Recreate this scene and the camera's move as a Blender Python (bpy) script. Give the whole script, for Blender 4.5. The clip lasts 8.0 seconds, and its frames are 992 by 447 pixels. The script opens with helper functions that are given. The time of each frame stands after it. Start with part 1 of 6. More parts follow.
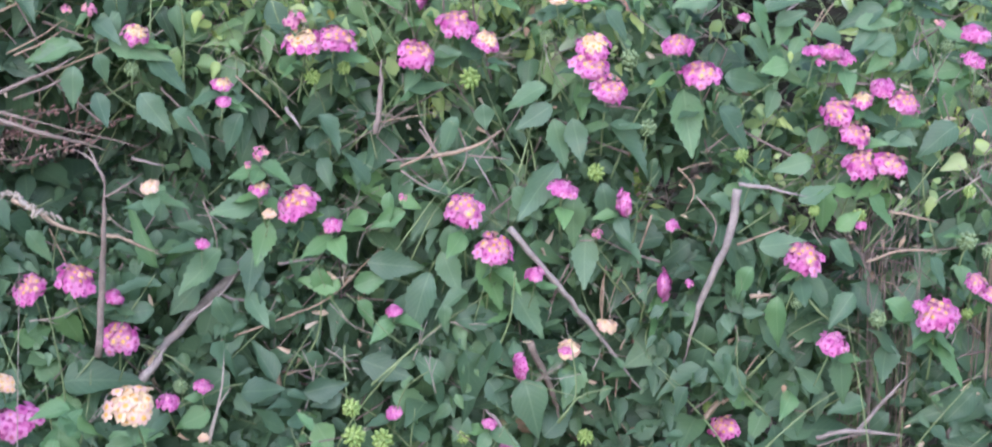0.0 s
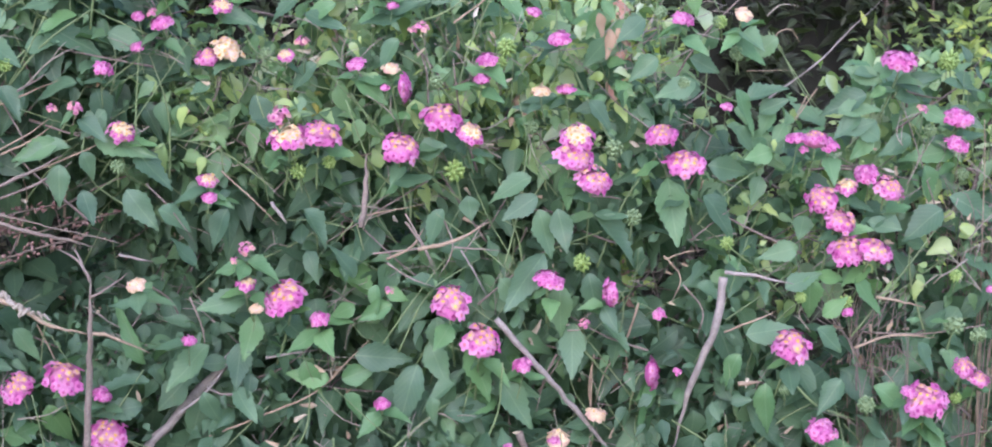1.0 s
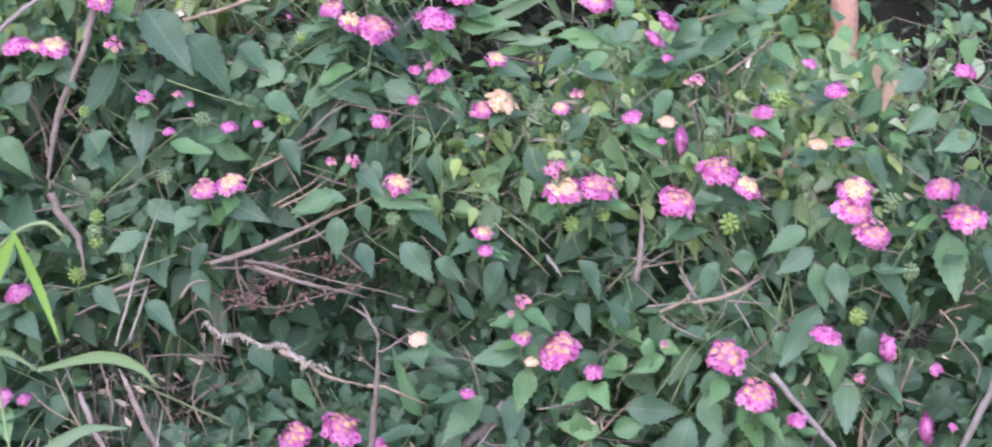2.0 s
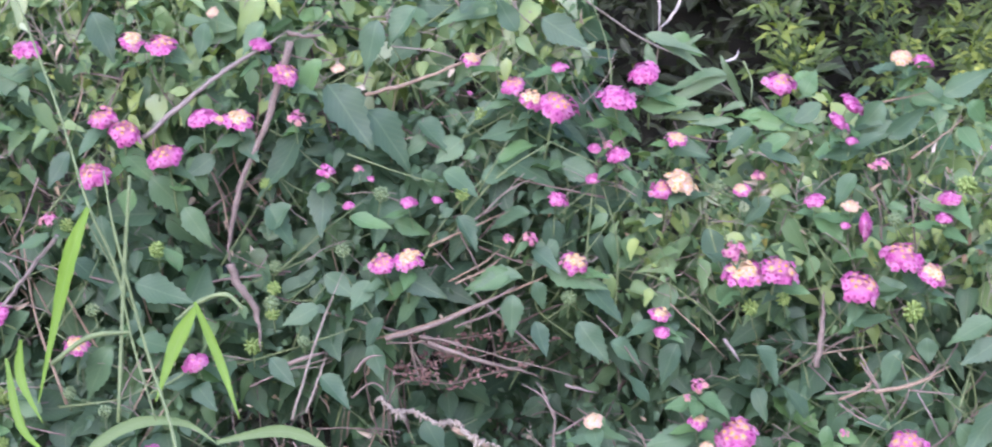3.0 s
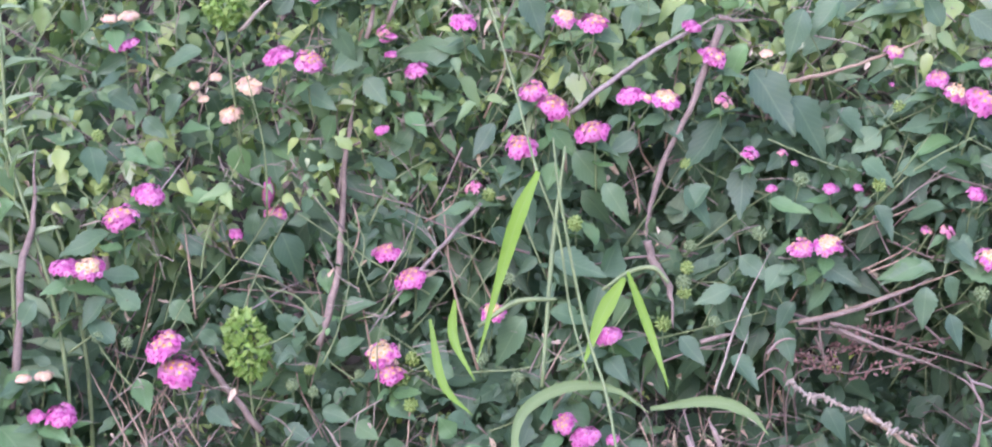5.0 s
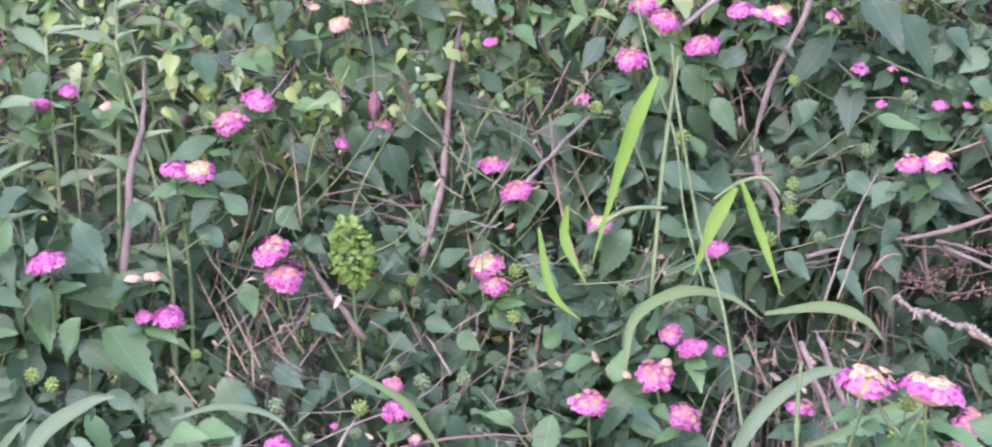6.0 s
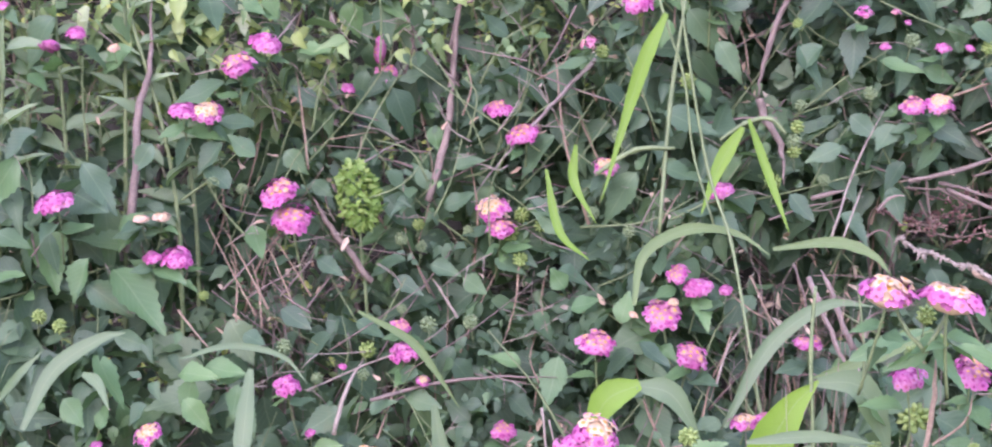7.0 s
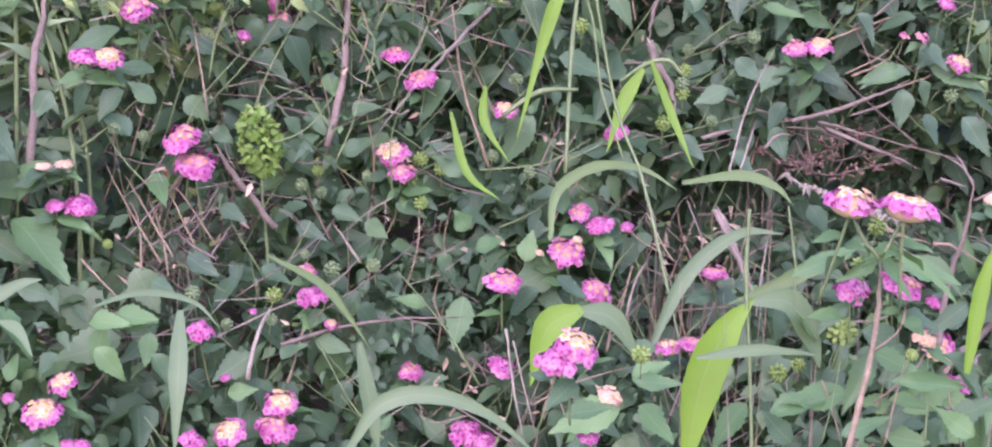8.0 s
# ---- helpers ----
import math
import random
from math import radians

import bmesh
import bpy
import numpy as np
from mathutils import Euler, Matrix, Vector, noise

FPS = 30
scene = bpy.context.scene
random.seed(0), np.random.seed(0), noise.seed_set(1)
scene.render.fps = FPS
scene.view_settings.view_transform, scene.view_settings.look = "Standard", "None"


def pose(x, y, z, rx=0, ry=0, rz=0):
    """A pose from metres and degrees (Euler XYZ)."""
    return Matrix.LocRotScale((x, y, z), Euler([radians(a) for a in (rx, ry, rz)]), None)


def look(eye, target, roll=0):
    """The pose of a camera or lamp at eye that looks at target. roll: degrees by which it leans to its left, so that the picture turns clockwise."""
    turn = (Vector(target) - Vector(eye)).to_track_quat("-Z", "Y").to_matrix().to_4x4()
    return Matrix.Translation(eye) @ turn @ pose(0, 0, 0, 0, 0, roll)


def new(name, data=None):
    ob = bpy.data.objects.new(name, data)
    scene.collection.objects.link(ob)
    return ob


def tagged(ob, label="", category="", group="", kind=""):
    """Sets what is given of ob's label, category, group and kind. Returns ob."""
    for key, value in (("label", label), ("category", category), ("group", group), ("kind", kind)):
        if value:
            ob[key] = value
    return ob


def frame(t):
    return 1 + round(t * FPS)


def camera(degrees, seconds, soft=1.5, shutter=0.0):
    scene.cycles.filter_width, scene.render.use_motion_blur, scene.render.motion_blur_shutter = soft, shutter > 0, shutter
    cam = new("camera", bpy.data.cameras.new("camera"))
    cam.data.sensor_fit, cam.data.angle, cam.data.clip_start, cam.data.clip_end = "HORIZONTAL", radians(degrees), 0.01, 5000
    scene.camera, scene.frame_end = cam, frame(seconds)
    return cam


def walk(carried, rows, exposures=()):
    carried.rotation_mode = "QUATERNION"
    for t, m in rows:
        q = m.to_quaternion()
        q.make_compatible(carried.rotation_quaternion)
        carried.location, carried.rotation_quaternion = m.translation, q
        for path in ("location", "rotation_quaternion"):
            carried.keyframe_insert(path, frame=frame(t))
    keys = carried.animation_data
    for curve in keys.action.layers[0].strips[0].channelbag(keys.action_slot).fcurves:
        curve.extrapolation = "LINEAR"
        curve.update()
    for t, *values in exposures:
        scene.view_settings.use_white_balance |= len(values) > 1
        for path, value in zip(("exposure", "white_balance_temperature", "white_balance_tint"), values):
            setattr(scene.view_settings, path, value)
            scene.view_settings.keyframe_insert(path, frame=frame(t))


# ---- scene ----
cam = camera(32, 8.0, soft=1.95, shutter=0.25)
PATH = [
    (0, look((0.1804, -1.4525, 1.1766), (0.3429, 0.0186, 0.9326), -1.599)),
    (0.2, look((0.1817, -1.4502, 1.1912), (0.3491, 0.0231, 0.9642), -1.692)),
    (0.5, look((0.2003, -1.4524, 1.2043), (0.3563, 0.0245, 0.9937), -2.069)),
    (1, look((0.1957, -1.4513, 1.2129), (0.3582, 0.0260, 1.0102), -2.386)),
    (1.5, look((0.1053, -1.4391, 1.2366), (0.2547, 0.0390, 1.0297), -2.564)),
    (1.7, look((0.0739, -1.4356, 1.2522), (0.1955, 0.0443, 1.0394), -2.653)),
    (2.8, look((0.0335, -1.4151, 1.2778), (0.0121, 0.0772, 1.1271), -2.059)),
    (3, look((0.0099, -1.4147, 1.2834), (-0.0214, 0.0777, 1.1363), -1.792)),
    (3.5, look((-0.0418, -1.4127, 1.3041), (-0.0950, 0.0803, 1.1697), -0.959)),
    (4, look((-0.0871, -1.4136, 1.2976), (-0.1714, 0.0794, 1.1795), -0.253)),
    (4.5, look((-0.1716, -1.4250, 1.2663), (-0.3096, 0.0653, 1.1669), 0.249)),
    (4.7, look((-0.1973, -1.4382, 1.2535), (-0.3489, 0.0508, 1.1546), 0.489)),
    (5.8, look((-0.2879, -1.4750, 1.1358), (-0.4238, 0.0165, 1.0522), 2.056)),
    (6, look((-0.3093, -1.4754, 1.1326), (-0.4626, 0.0143, 1.0478), 2.059)),
    (6.5, look((-0.2925, -1.4724, 1.0969), (-0.5312, 0.0061, 1.0132), 1.940)),
    (7, look((-0.3394, -1.4888, 1.0764), (-0.4655, 0.0038, 0.9987), 2.130)),
    (7.5, look((-0.4451, -1.5119, 1.0497), (-0.4211, -0.0137, 0.9805), 1.715)),
    (8, look((-0.4949, -1.5164, 1.0278), (-0.3800, -0.0227, 0.9528), 1.480)),
]
walk(cam, PATH, [(0, 2.33, 6270, 25), (3, 2.39, 6270, 35), (4.5, 2.45, 6260, 40), (6, 2.49, 6400, 44), (8, 2.4, 6520, 51)])

# ---- light ----
world = bpy.data.worlds.new("sky")
world.use_nodes = True
scene.world = world
wn = world.node_tree
sky = wn.nodes.new("ShaderNodeTexSky")
sky.sky_type = "NISHITA"
sky.sun_disc = False
sky.sun_elevation = radians(38)
sky.sun_rotation = radians(195)
sky.air_density, sky.dust_density, sky.ozone_density = 1.0, 1.0, 2.0
wn.links.new(sky.outputs[0], wn.nodes["Background"].inputs[0])
wn.nodes["Background"].inputs[1].default_value = 0.15
sun = new("sun", bpy.data.lights.new("sun", "SUN"))
sun.data.energy, sun.data.angle, sun.data.color = 0.9, radians(90), (1.0, 0.96, 0.92)
sun.matrix_world = look((-0.65, -2.9, 3.05), (0, 0.2, 0.6))


# ---- materials ----
def nodes_of(name):
    m = bpy.data.materials.new(name)
    m.use_nodes = True
    t = m.node_tree
    return m, t, t.nodes["Principled BSDF"], t.nodes["Material Output"]


def add(t, kind, **values):
    n = t.nodes.new(kind)
    for key, value in values.items():
        if key in n.inputs:
            n.inputs[key].default_value = value
    return n


def maths(t, op, a, b=0.0):
    n = t.nodes.new("ShaderNodeMath")
    n.operation = op
    for i, v in enumerate((a, b)):
        if isinstance(v, (int, float)):
            n.inputs[i].default_value = v
        else:
            t.links.new(v, n.inputs[i])
    return n.outputs[0]


def ramp(t, fac, *stops):
    n = t.nodes.new("ShaderNodeValToRGB")
    e = n.color_ramp.elements
    while len(e) < len(stops):
        e.new(0.5)
    for el, (pos, col) in zip(e, stops):
        el.position, el.color = pos, (*col, 1)
    t.links.new(fac, n.inputs[0])
    return n.outputs[0]


def mix(t, fac, a, b, mode="MIX"):
    n = t.nodes.new("ShaderNodeMix")
    n.data_type, n.blend_type = "RGBA", mode
    for i, v in ((0, fac), (6, a), (7, b)):
        if isinstance(v, (int, float)):
            n.inputs[i].default_value = v
        elif isinstance(v, tuple):
            n.inputs[i].default_value = (*v, 1)
        else:
            t.links.new(v, n.inputs[i])
    return n.outputs[2]


def chance(t, islands):
    if islands:
        return t.nodes.new("ShaderNodeNewGeometry").outputs["Random Per Island"]
    return t.nodes.new("ShaderNodeObjectInfo").outputs["Random"]


def see_through(t, out, p, colour, amount):
    """Lets part of the light pass through a thin petal or leaf."""
    tr = t.nodes.new("ShaderNodeBsdfTranslucent")
    if isinstance(colour, tuple):
        tr.inputs[0].default_value = (*colour, 1)
    else:
        t.links.new(colour, tr.inputs[0])
    mx = t.nodes.new("ShaderNodeMixShader")
    mx.inputs[0].default_value = amount
    t.links.new(p.outputs[0], mx.inputs[1])
    t.links.new(tr.outputs[0], mx.inputs[2])
    t.links.new(mx.outputs[0], out.inputs[0])


def leaf_material(name, stops, islands=False, rough=0.5, through_amount=0.4, veins=9.0):
    m, t, p, out = nodes_of(name)
    place = t.nodes.new("ShaderNodeNewGeometry")
    drift = add(t, "ShaderNodeTexNoise", Scale=9.0, Detail=2.0)
    t.links.new(place.outputs["Position"], drift.inputs["Vector"])
    shift = maths(t, "MULTIPLY", maths(t, "SUBTRACT", drift.outputs[0], 0.5), 1.5)
    base = ramp(t, maths(t, "ADD", maths(t, "MULTIPLY", chance(t, islands), 0.8), maths(t, "ADD", shift, 0.1)), *stops)
    co = t.nodes.new("ShaderNodeTexCoord")
    sep = t.nodes.new("ShaderNodeSeparateXYZ")
    t.links.new(co.outputs["UV"], sep.inputs[0])
    side = maths(t, "ABSOLUTE", maths(t, "SUBTRACT", sep.outputs[0], 0.5))
    wave = maths(t, "SINE", maths(t, "MULTIPLY", maths(t, "SUBTRACT", sep.outputs[1], maths(t, "MULTIPLY", side, 0.75)), veins * 6.283))
    vein = maths(t, "POWER", maths(t, "ADD", maths(t, "MULTIPLY", wave, 0.5), 0.5), 5.0)
    rib = maths(t, "LESS_THAN", side, 0.022)
    lines = maths(t, "MAXIMUM", maths(t, "MULTIPLY", vein, 0.35), rib)
    geo = t.nodes.new("ShaderNodeNewGeometry")
    blot = add(t, "ShaderNodeTexNoise", Scale=38.0, Detail=4.0)
    fine = add(t, "ShaderNodeTexNoise", Scale=420.0, Detail=3.0)
    t.links.new(geo.outputs["Position"], blot.inputs["Vector"])
    t.links.new(geo.outputs["Position"], fine.inputs["Vector"])
    c = mix(t, maths(t, "MULTIPLY", blot.outputs[0], 0.16), base, (0.12, 0.17, 0.07))
    c = mix(t, maths(t, "MULTIPLY", lines, 0.2), c, (0.2, 0.29, 0.17))
    spot = ramp(t, blot.outputs[0], (0.66, (0, 0, 0)), (0.74, (1, 1, 1)))
    c = mix(t, maths(t, "MULTIPLY", spot, 0.12), c, (0.17, 0.13, 0.06))
    t.links.new(c, p.inputs["Base Color"])
    p.inputs["Roughness"].default_value = rough
    p.inputs["Specular IOR Level"].default_value = 0.4
    bump = add(t, "ShaderNodeBump", Strength=0.3, Distance=0.001)
    height = maths(t, "SUBTRACT", maths(t, "MULTIPLY", fine.outputs[0], 0.8), lines)
    t.links.new(height, bump.inputs["Height"])
    t.links.new(bump.outputs[0], p.inputs["Normal"])
    see_through(t, out, p, mix(t, 1.0, c, (0.95, 1.1, 0.6), "MULTIPLY"), through_amount)
    return m


def petal_material(name, *stops):
    m, t, p, out = nodes_of(name)
    geo = t.nodes.new("ShaderNodeNewGeometry")
    noise_n = add(t, "ShaderNodeTexNoise", Scale=160.0, Detail=2.0)
    t.links.new(geo.outputs["Position"], noise_n.inputs["Vector"])
    f = maths(t, "ADD", maths(t, "MULTIPLY", geo.outputs["Random Per Island"], 0.65), maths(t, "MULTIPLY", noise_n.outputs[0], 0.35))
    c = ramp(t, f, *stops)
    t.links.new(c, p.inputs["Base Color"])
    p.inputs["Roughness"].default_value = 0.6
    see_through(t, out, p, c, 0.3)
    return m


def bark_material(name, dark, light, scale=70.0, rough=0.85):
    m, t, p, out = nodes_of(name)
    co = t.nodes.new("ShaderNodeNewGeometry")
    big = add(t, "ShaderNodeTexNoise", Scale=scale, Detail=5.0, Roughness=0.65)
    small = add(t, "ShaderNodeTexNoise", Scale=scale * 9, Detail=3.0)
    t.links.new(co.outputs["Position"], big.inputs["Vector"])
    t.links.new(co.outputs["Position"], small.inputs["Vector"])
    f = maths(t, "ADD", maths(t, "MULTIPLY", big.outputs[0], 0.6), maths(t, "MULTIPLY", small.outputs[0], 0.4))
    t.links.new(ramp(t, f, (0.34, dark), (0.64, light)), p.inputs["Base Color"])
    p.inputs["Roughness"].default_value = rough
    bump = add(t, "ShaderNodeBump", Strength=0.6, Distance=0.002)
    t.links.new(f, bump.inputs["Height"])
    t.links.new(bump.outputs[0], p.inputs["Normal"])
    return m


GREENS = ((0.0, (0.036, 0.084, 0.055)), (0.4, (0.053, 0.118, 0.072)), (0.75, (0.07, 0.147, 0.083)), (1.0, (0.096, 0.188, 0.09)))
FRESH = ((0.0, (0.054, 0.135, 0.06)), (0.6, (0.072, 0.17, 0.07)), (1.0, (0.098, 0.21, 0.08)))
leaf_green = leaf_material("lantana_leaf", GREENS)
leaf_fresh = leaf_material("young_lantana_leaf", FRESH, through_amount=0.35)
leaf_mass = leaf_material("lantana_foliage", GREENS, islands=True, through_amount=0.48)
leaf_light = leaf_material("light_foliage", ((0.0, (0.062, 0.13, 0.07)), (0.3, (0.105, 0.2, 0.096)), (0.6, (0.16, 0.265, 0.115)), (0.82, (0.25, 0.34, 0.105)), (1.0, (0.32, 0.4, 0.27))), islands=True)
leaf_yellow = leaf_material("yellowing_leaf", ((0.0, (0.25, 0.24, 0.05)), (1.0, (0.36, 0.3, 0.06))))
leaf_pale = leaf_material("pale_drooping_leaf", ((0.0, (0.085, 0.155, 0.085)), (1.0, (0.14, 0.215, 0.125))))
leaf_dry = leaf_material("withered_leaf", ((0.0, (0.16, 0.095, 0.065)), (1.0, (0.26, 0.17, 0.115))), through_amount=0.1, rough=0.8)
hedge_leaf = leaf_material("hedge_leaf", ((0.0, (0.03, 0.06, 0.022)), (0.45, (0.07, 0.12, 0.034)), (0.75, (0.17, 0.24, 0.05)), (1.0, (0.33, 0.39, 0.08))), islands=True, veins=6.0, rough=0.5)
PETALS = {
    "pink": petal_material("pink_petal", (0.15, (0.31, 0.045, 0.19)), (0.5, (0.39, 0.105, 0.265)), (0.9, (0.44, 0.2, 0.325))),
    "cream": petal_material("cream_petal", (0.1, (0.5, 0.4, 0.22)), (0.5, (0.49, 0.37, 0.25)), (0.9, (0.46, 0.27, 0.26))),
    "blush": petal_material("blush_petal", (0.15, (0.35, 0.09, 0.22)), (0.5, (0.38, 0.15, 0.235)), (0.9, (0.42, 0.24, 0.19))),
    "rust": petal_material("faded_petal", (0.1, (0.36, 0.23, 0.14)), (0.5, (0.47, 0.34, 0.22)), (0.9, (0.52, 0.39, 0.29))),
    "gold": petal_material("golden_throat", (0.1, (0.5, 0.22, 0.035)), (0.9, (0.54, 0.34, 0.09))),
    "rose": petal_material("rose_throat", (0.1, (0.2, 0.012, 0.11)), (0.6, (0.27, 0.025, 0.16)), (0.92, (0.5, 0.2, 0.16))),
}
fruit_green = petal_material("green_fruit", (0.1, (0.09, 0.155, 0.075)), (0.6, (0.14, 0.22, 0.105)), (0.95, (0.2, 0.29, 0.15)))
fruit_lime = petal_material("lime_bud", (0.1, (0.12, 0.21, 0.05)), (0.6, (0.19, 0.3, 0.085)), (0.95, (0.28, 0.38, 0.13)))
WOOD = {
    "b": bark_material("brown_bark", (0.068, 0.053, 0.046), (0.16, 0.128, 0.112)),
    "g": bark_material("grey_bark", (0.09, 0.077, 0.072), (0.2, 0.177, 0.166)),
    "v": bark_material("pinkish_bark", (0.09, 0.07, 0.061), (0.205, 0.163, 0.143)),
    "t": bark_material("tan_twig", (0.1, 0.074, 0.052), (0.24, 0.185, 0.132)),
    "w": bark_material("bleached_twig", (0.12, 0.105, 0.085), (0.235, 0.215, 0.18)),
    "i": bark_material("white_dead_twig", (0.27, 0.26, 0.25), (0.48, 0.47, 0.46)),
    "k": bark_material("dark_bark", (0.05, 0.04, 0.035), (0.14, 0.11, 0.09)),
    "n": bark_material("green_stem", (0.06, 0.1, 0.042), (0.125, 0.18, 0.075), rough=0.6),
}
GRASS = {
    "n": leaf_material("green_grass", ((0.0, (0.068, 0.135, 0.046)), (1.0, (0.105, 0.185, 0.066))), veins=0.0),
    "l": leaf_material("lime_grass", ((0.0, (0.09, 0.21, 0.014)), (1.0, (0.125, 0.265, 0.02))), veins=0.0, through_amount=0.4),
    "p": leaf_material("pale_grass", ((0.0, (0.075, 0.145, 0.07)), (1.0, (0.11, 0.19, 0.1))), veins=0.0, rough=0.4),
}
seed_brown = petal_material("dry_seed", (0.1, (0.11, 0.06, 0.054)), (0.6, (0.21, 0.125, 0.112)), (0.95, (0.36, 0.245, 0.225)))
leaf_lime = leaf_material("lime_shoot_leaf", ((0.0, (0.09, 0.19, 0.035)), (0.6, (0.14, 0.27, 0.05)), (1.0, (0.24, 0.35, 0.1))), islands=True, veins=4.0)
# dry leaf scraps; the palest stop also paints glints and specks of sky
scrap_and_glint = leaf_material("dry_scrap_and_glint", ((0.0, (0.16, 0.1, 0.07)), (0.4, (0.36, 0.27, 0.2)), (0.7, (0.36, 0.3, 0.23)), (1.0, (0.52, 0.47, 0.4))), islands=True, rough=0.7, through_amount=0.15)
# near-black leaf tones: deep shade put into the hedge bank's own colour
shade_leaf = leaf_material("hedge_leaf_painted_shade", ((0.0, (0.007, 0.011, 0.006)), (1.0, (0.02, 0.028, 0.013))), islands=True)
# near-black shell colour stands in for the shade inside the bank
shade_core = bark_material("painted_shade_core", (0.008, 0.009, 0.007), (0.02, 0.02, 0.015), scale=30.0, rough=1.0)


def soil_material():
    """Unseen soil, pale to bounce light up: straw, worn turf in patches, darker litter."""
    m, t, p, out = nodes_of("straw_and_turf_bounce_soil")
    place = t.nodes.new("ShaderNodeNewGeometry").outputs["Position"]
    layers = []
    for scale, detail in ((0.9, 6.0), (7.0, 5.0), (90.0, 4.0)):
        n = add(t, "ShaderNodeTexNoise", Scale=scale, Detail=detail, Roughness=0.65)
        t.links.new(place, n.inputs["Vector"])
        layers.append(n.outputs[0])
    straw = ramp(t, layers[2], (0.35, (0.15, 0.12, 0.08)), (0.55, (0.3, 0.25, 0.17)), (0.7, (0.44, 0.38, 0.27)))
    turf = ramp(t, layers[2], (0.35, (0.06, 0.09, 0.03)), (0.65, (0.2, 0.24, 0.1)))
    where = ramp(t, maths(t, "ADD", maths(t, "MULTIPLY", layers[0], 0.6), maths(t, "MULTIPLY", layers[1], 0.4)), (0.46, (0, 0, 0)), (0.56, (1, 1, 1)))
    t.links.new(mix(t, maths(t, "MULTIPLY", where, 0.8), straw, turf), p.inputs["Base Color"])
    p.inputs["Roughness"].default_value = 0.9
    bump = add(t, "ShaderNodeBump", Strength=0.7, Distance=0.01)
    t.links.new(maths(t, "ADD", layers[1], layers[2]), bump.inputs["Height"])
    t.links.new(bump.outputs[0], p.inputs["Normal"])
    return m


soil = soil_material()


# ---- helpers of this place ----
rng = random.Random(11)


def link(name, me, material, parent=None, label=""):
    if material and not me.materials:
        me.materials.append(material)
    ob = new(name, me)
    ob.parent = parent
    if label:
        ob["label"] = label
    return ob


def part(name, bm, material, parent, label=""):
    me = bpy.data.meshes.new(name)
    bm.to_mesh(me)
    bm.free()
    for f in me.polygons:
        f.use_smooth = True
    return link(name, me, material, parent, label)


def local(parent, v):
    """A place of the world, seen from a thing or part of a thing."""
    base = Vector((0, 0, 0))
    while parent:
        base += parent.location
        parent = parent.parent
    return Vector(v) - base


def spline(points, steps):
    """A smooth line through some places."""
    p = [Vector(q) for q in points]
    p = [2 * p[0] - p[1]] + p + [2 * p[-1] - p[-2]]
    out = []
    for i in range(1, len(p) - 2):
        for k in range(steps):
            u = k / steps
            a, b, c, d = p[i - 1:i + 3]
            out.append(0.5 * (2 * b + (c - a) * u + (2 * a - 5 * b + 4 * c - d) * u * u + (3 * b - a - 3 * c + d) * u ** 3))
    return out + [p[-2]]


def tube(bm, line, radii, sides=6, wobble=0.0):
    """A tapered, slightly knotty tube along a line."""
    rings = []
    for i, c in enumerate(line):
        d = (line[min(i + 1, len(line) - 1)] - line[max(i - 1, 0)]).normalized()
        a = d.orthogonal().normalized()
        b = d.cross(a)
        if rings:
            prev = rings[-1][0].co - line[i - 1]
            a = (prev - d * prev.dot(d)).normalized()
            b = d.cross(a)
        rr = radii[i] * (1 + wobble * rng.uniform(-1, 1))
        rings.append([bm.verts.new(c + (a * math.cos(6.2832 * k / sides) + b * math.sin(6.2832 * k / sides)) * rr) for k in range(sides)])
    for r0, r1 in zip(rings, rings[1:]):
        for k in range(sides):
            bm.faces.new((r0[k], r0[(k + 1) % sides], r1[(k + 1) % sides], r1[k]))
    bm.faces.new(rings[0][::-1])
    bm.faces.new(rings[-1])


def frame_of(axis, normal, width, length):
    """The pose of a leaf: its length along axis, its face turned to normal."""
    y = Vector(axis).normalized()
    z = Vector(normal)
    z = (z - y * z.dot(y)).normalized()
    x = y.cross(z)
    m = Matrix((x * width, y * length, z * length)).transposed().to_4x4()
    return m


def leaf_shape(bend, fold, curl, narrow=1.0, teeth=0.07, stations=17, twist=0.0, lean=0.0):
    """Outline, faces and surface coordinates of a toothed pointed leaf of length and width 1."""
    vs, fs, uv = [], [], []
    for i in range(stations):
        t = i / (stations - 1)
        u = (t - 0.34) / 0.66
        w = 0.5 * narrow * ((t / 0.34) ** 0.55 if u < 0 else (1 - u ** 1.5) * (1 - 0.25 * u)) + 0.012
        w *= (1 + teeth) if i % 2 else (1 - teeth)
        if i == stations - 1:
            w = 0.004
        y = t + (0.014 if i % 2 else -0.008) * (0 < t < 1)
        z = -bend * t * t + 0.02 * math.sin(t * 9 + curl * 3)
        q = twist * t
        for s in (-1, 0, 1):
            wave = 0.02 * math.sin(t * 11 + s * 1.7 + curl * 5) * abs(s)
            up = fold * abs(s) * w + curl * s * w * t + wave
            vs.append((s * w * math.cos(q) - up * math.sin(q) + lean * t * t, y if s else t, z + up * math.cos(q) + s * w * math.sin(q)))
            uv.append((0.5 + s * w, t))
    for i in range(stations - 1):
        a = 3 * i
        fs += [(a, a + 1, a + 4, a + 3), (a + 1, a + 2, a + 5, a + 4)]
    return vs, fs, uv


def shape_mesh(name, shape):
    vs, fs, uv = shape
    me = bpy.data.meshes.new(name)
    me.from_pydata(vs, [], fs)
    layer = me.uv_layers.new()
    for lo in me.loops:
        layer.data[lo.index].uv = uv[lo.vertex_index]
    for f in me.polygons:
        f.use_smooth = True
    return me


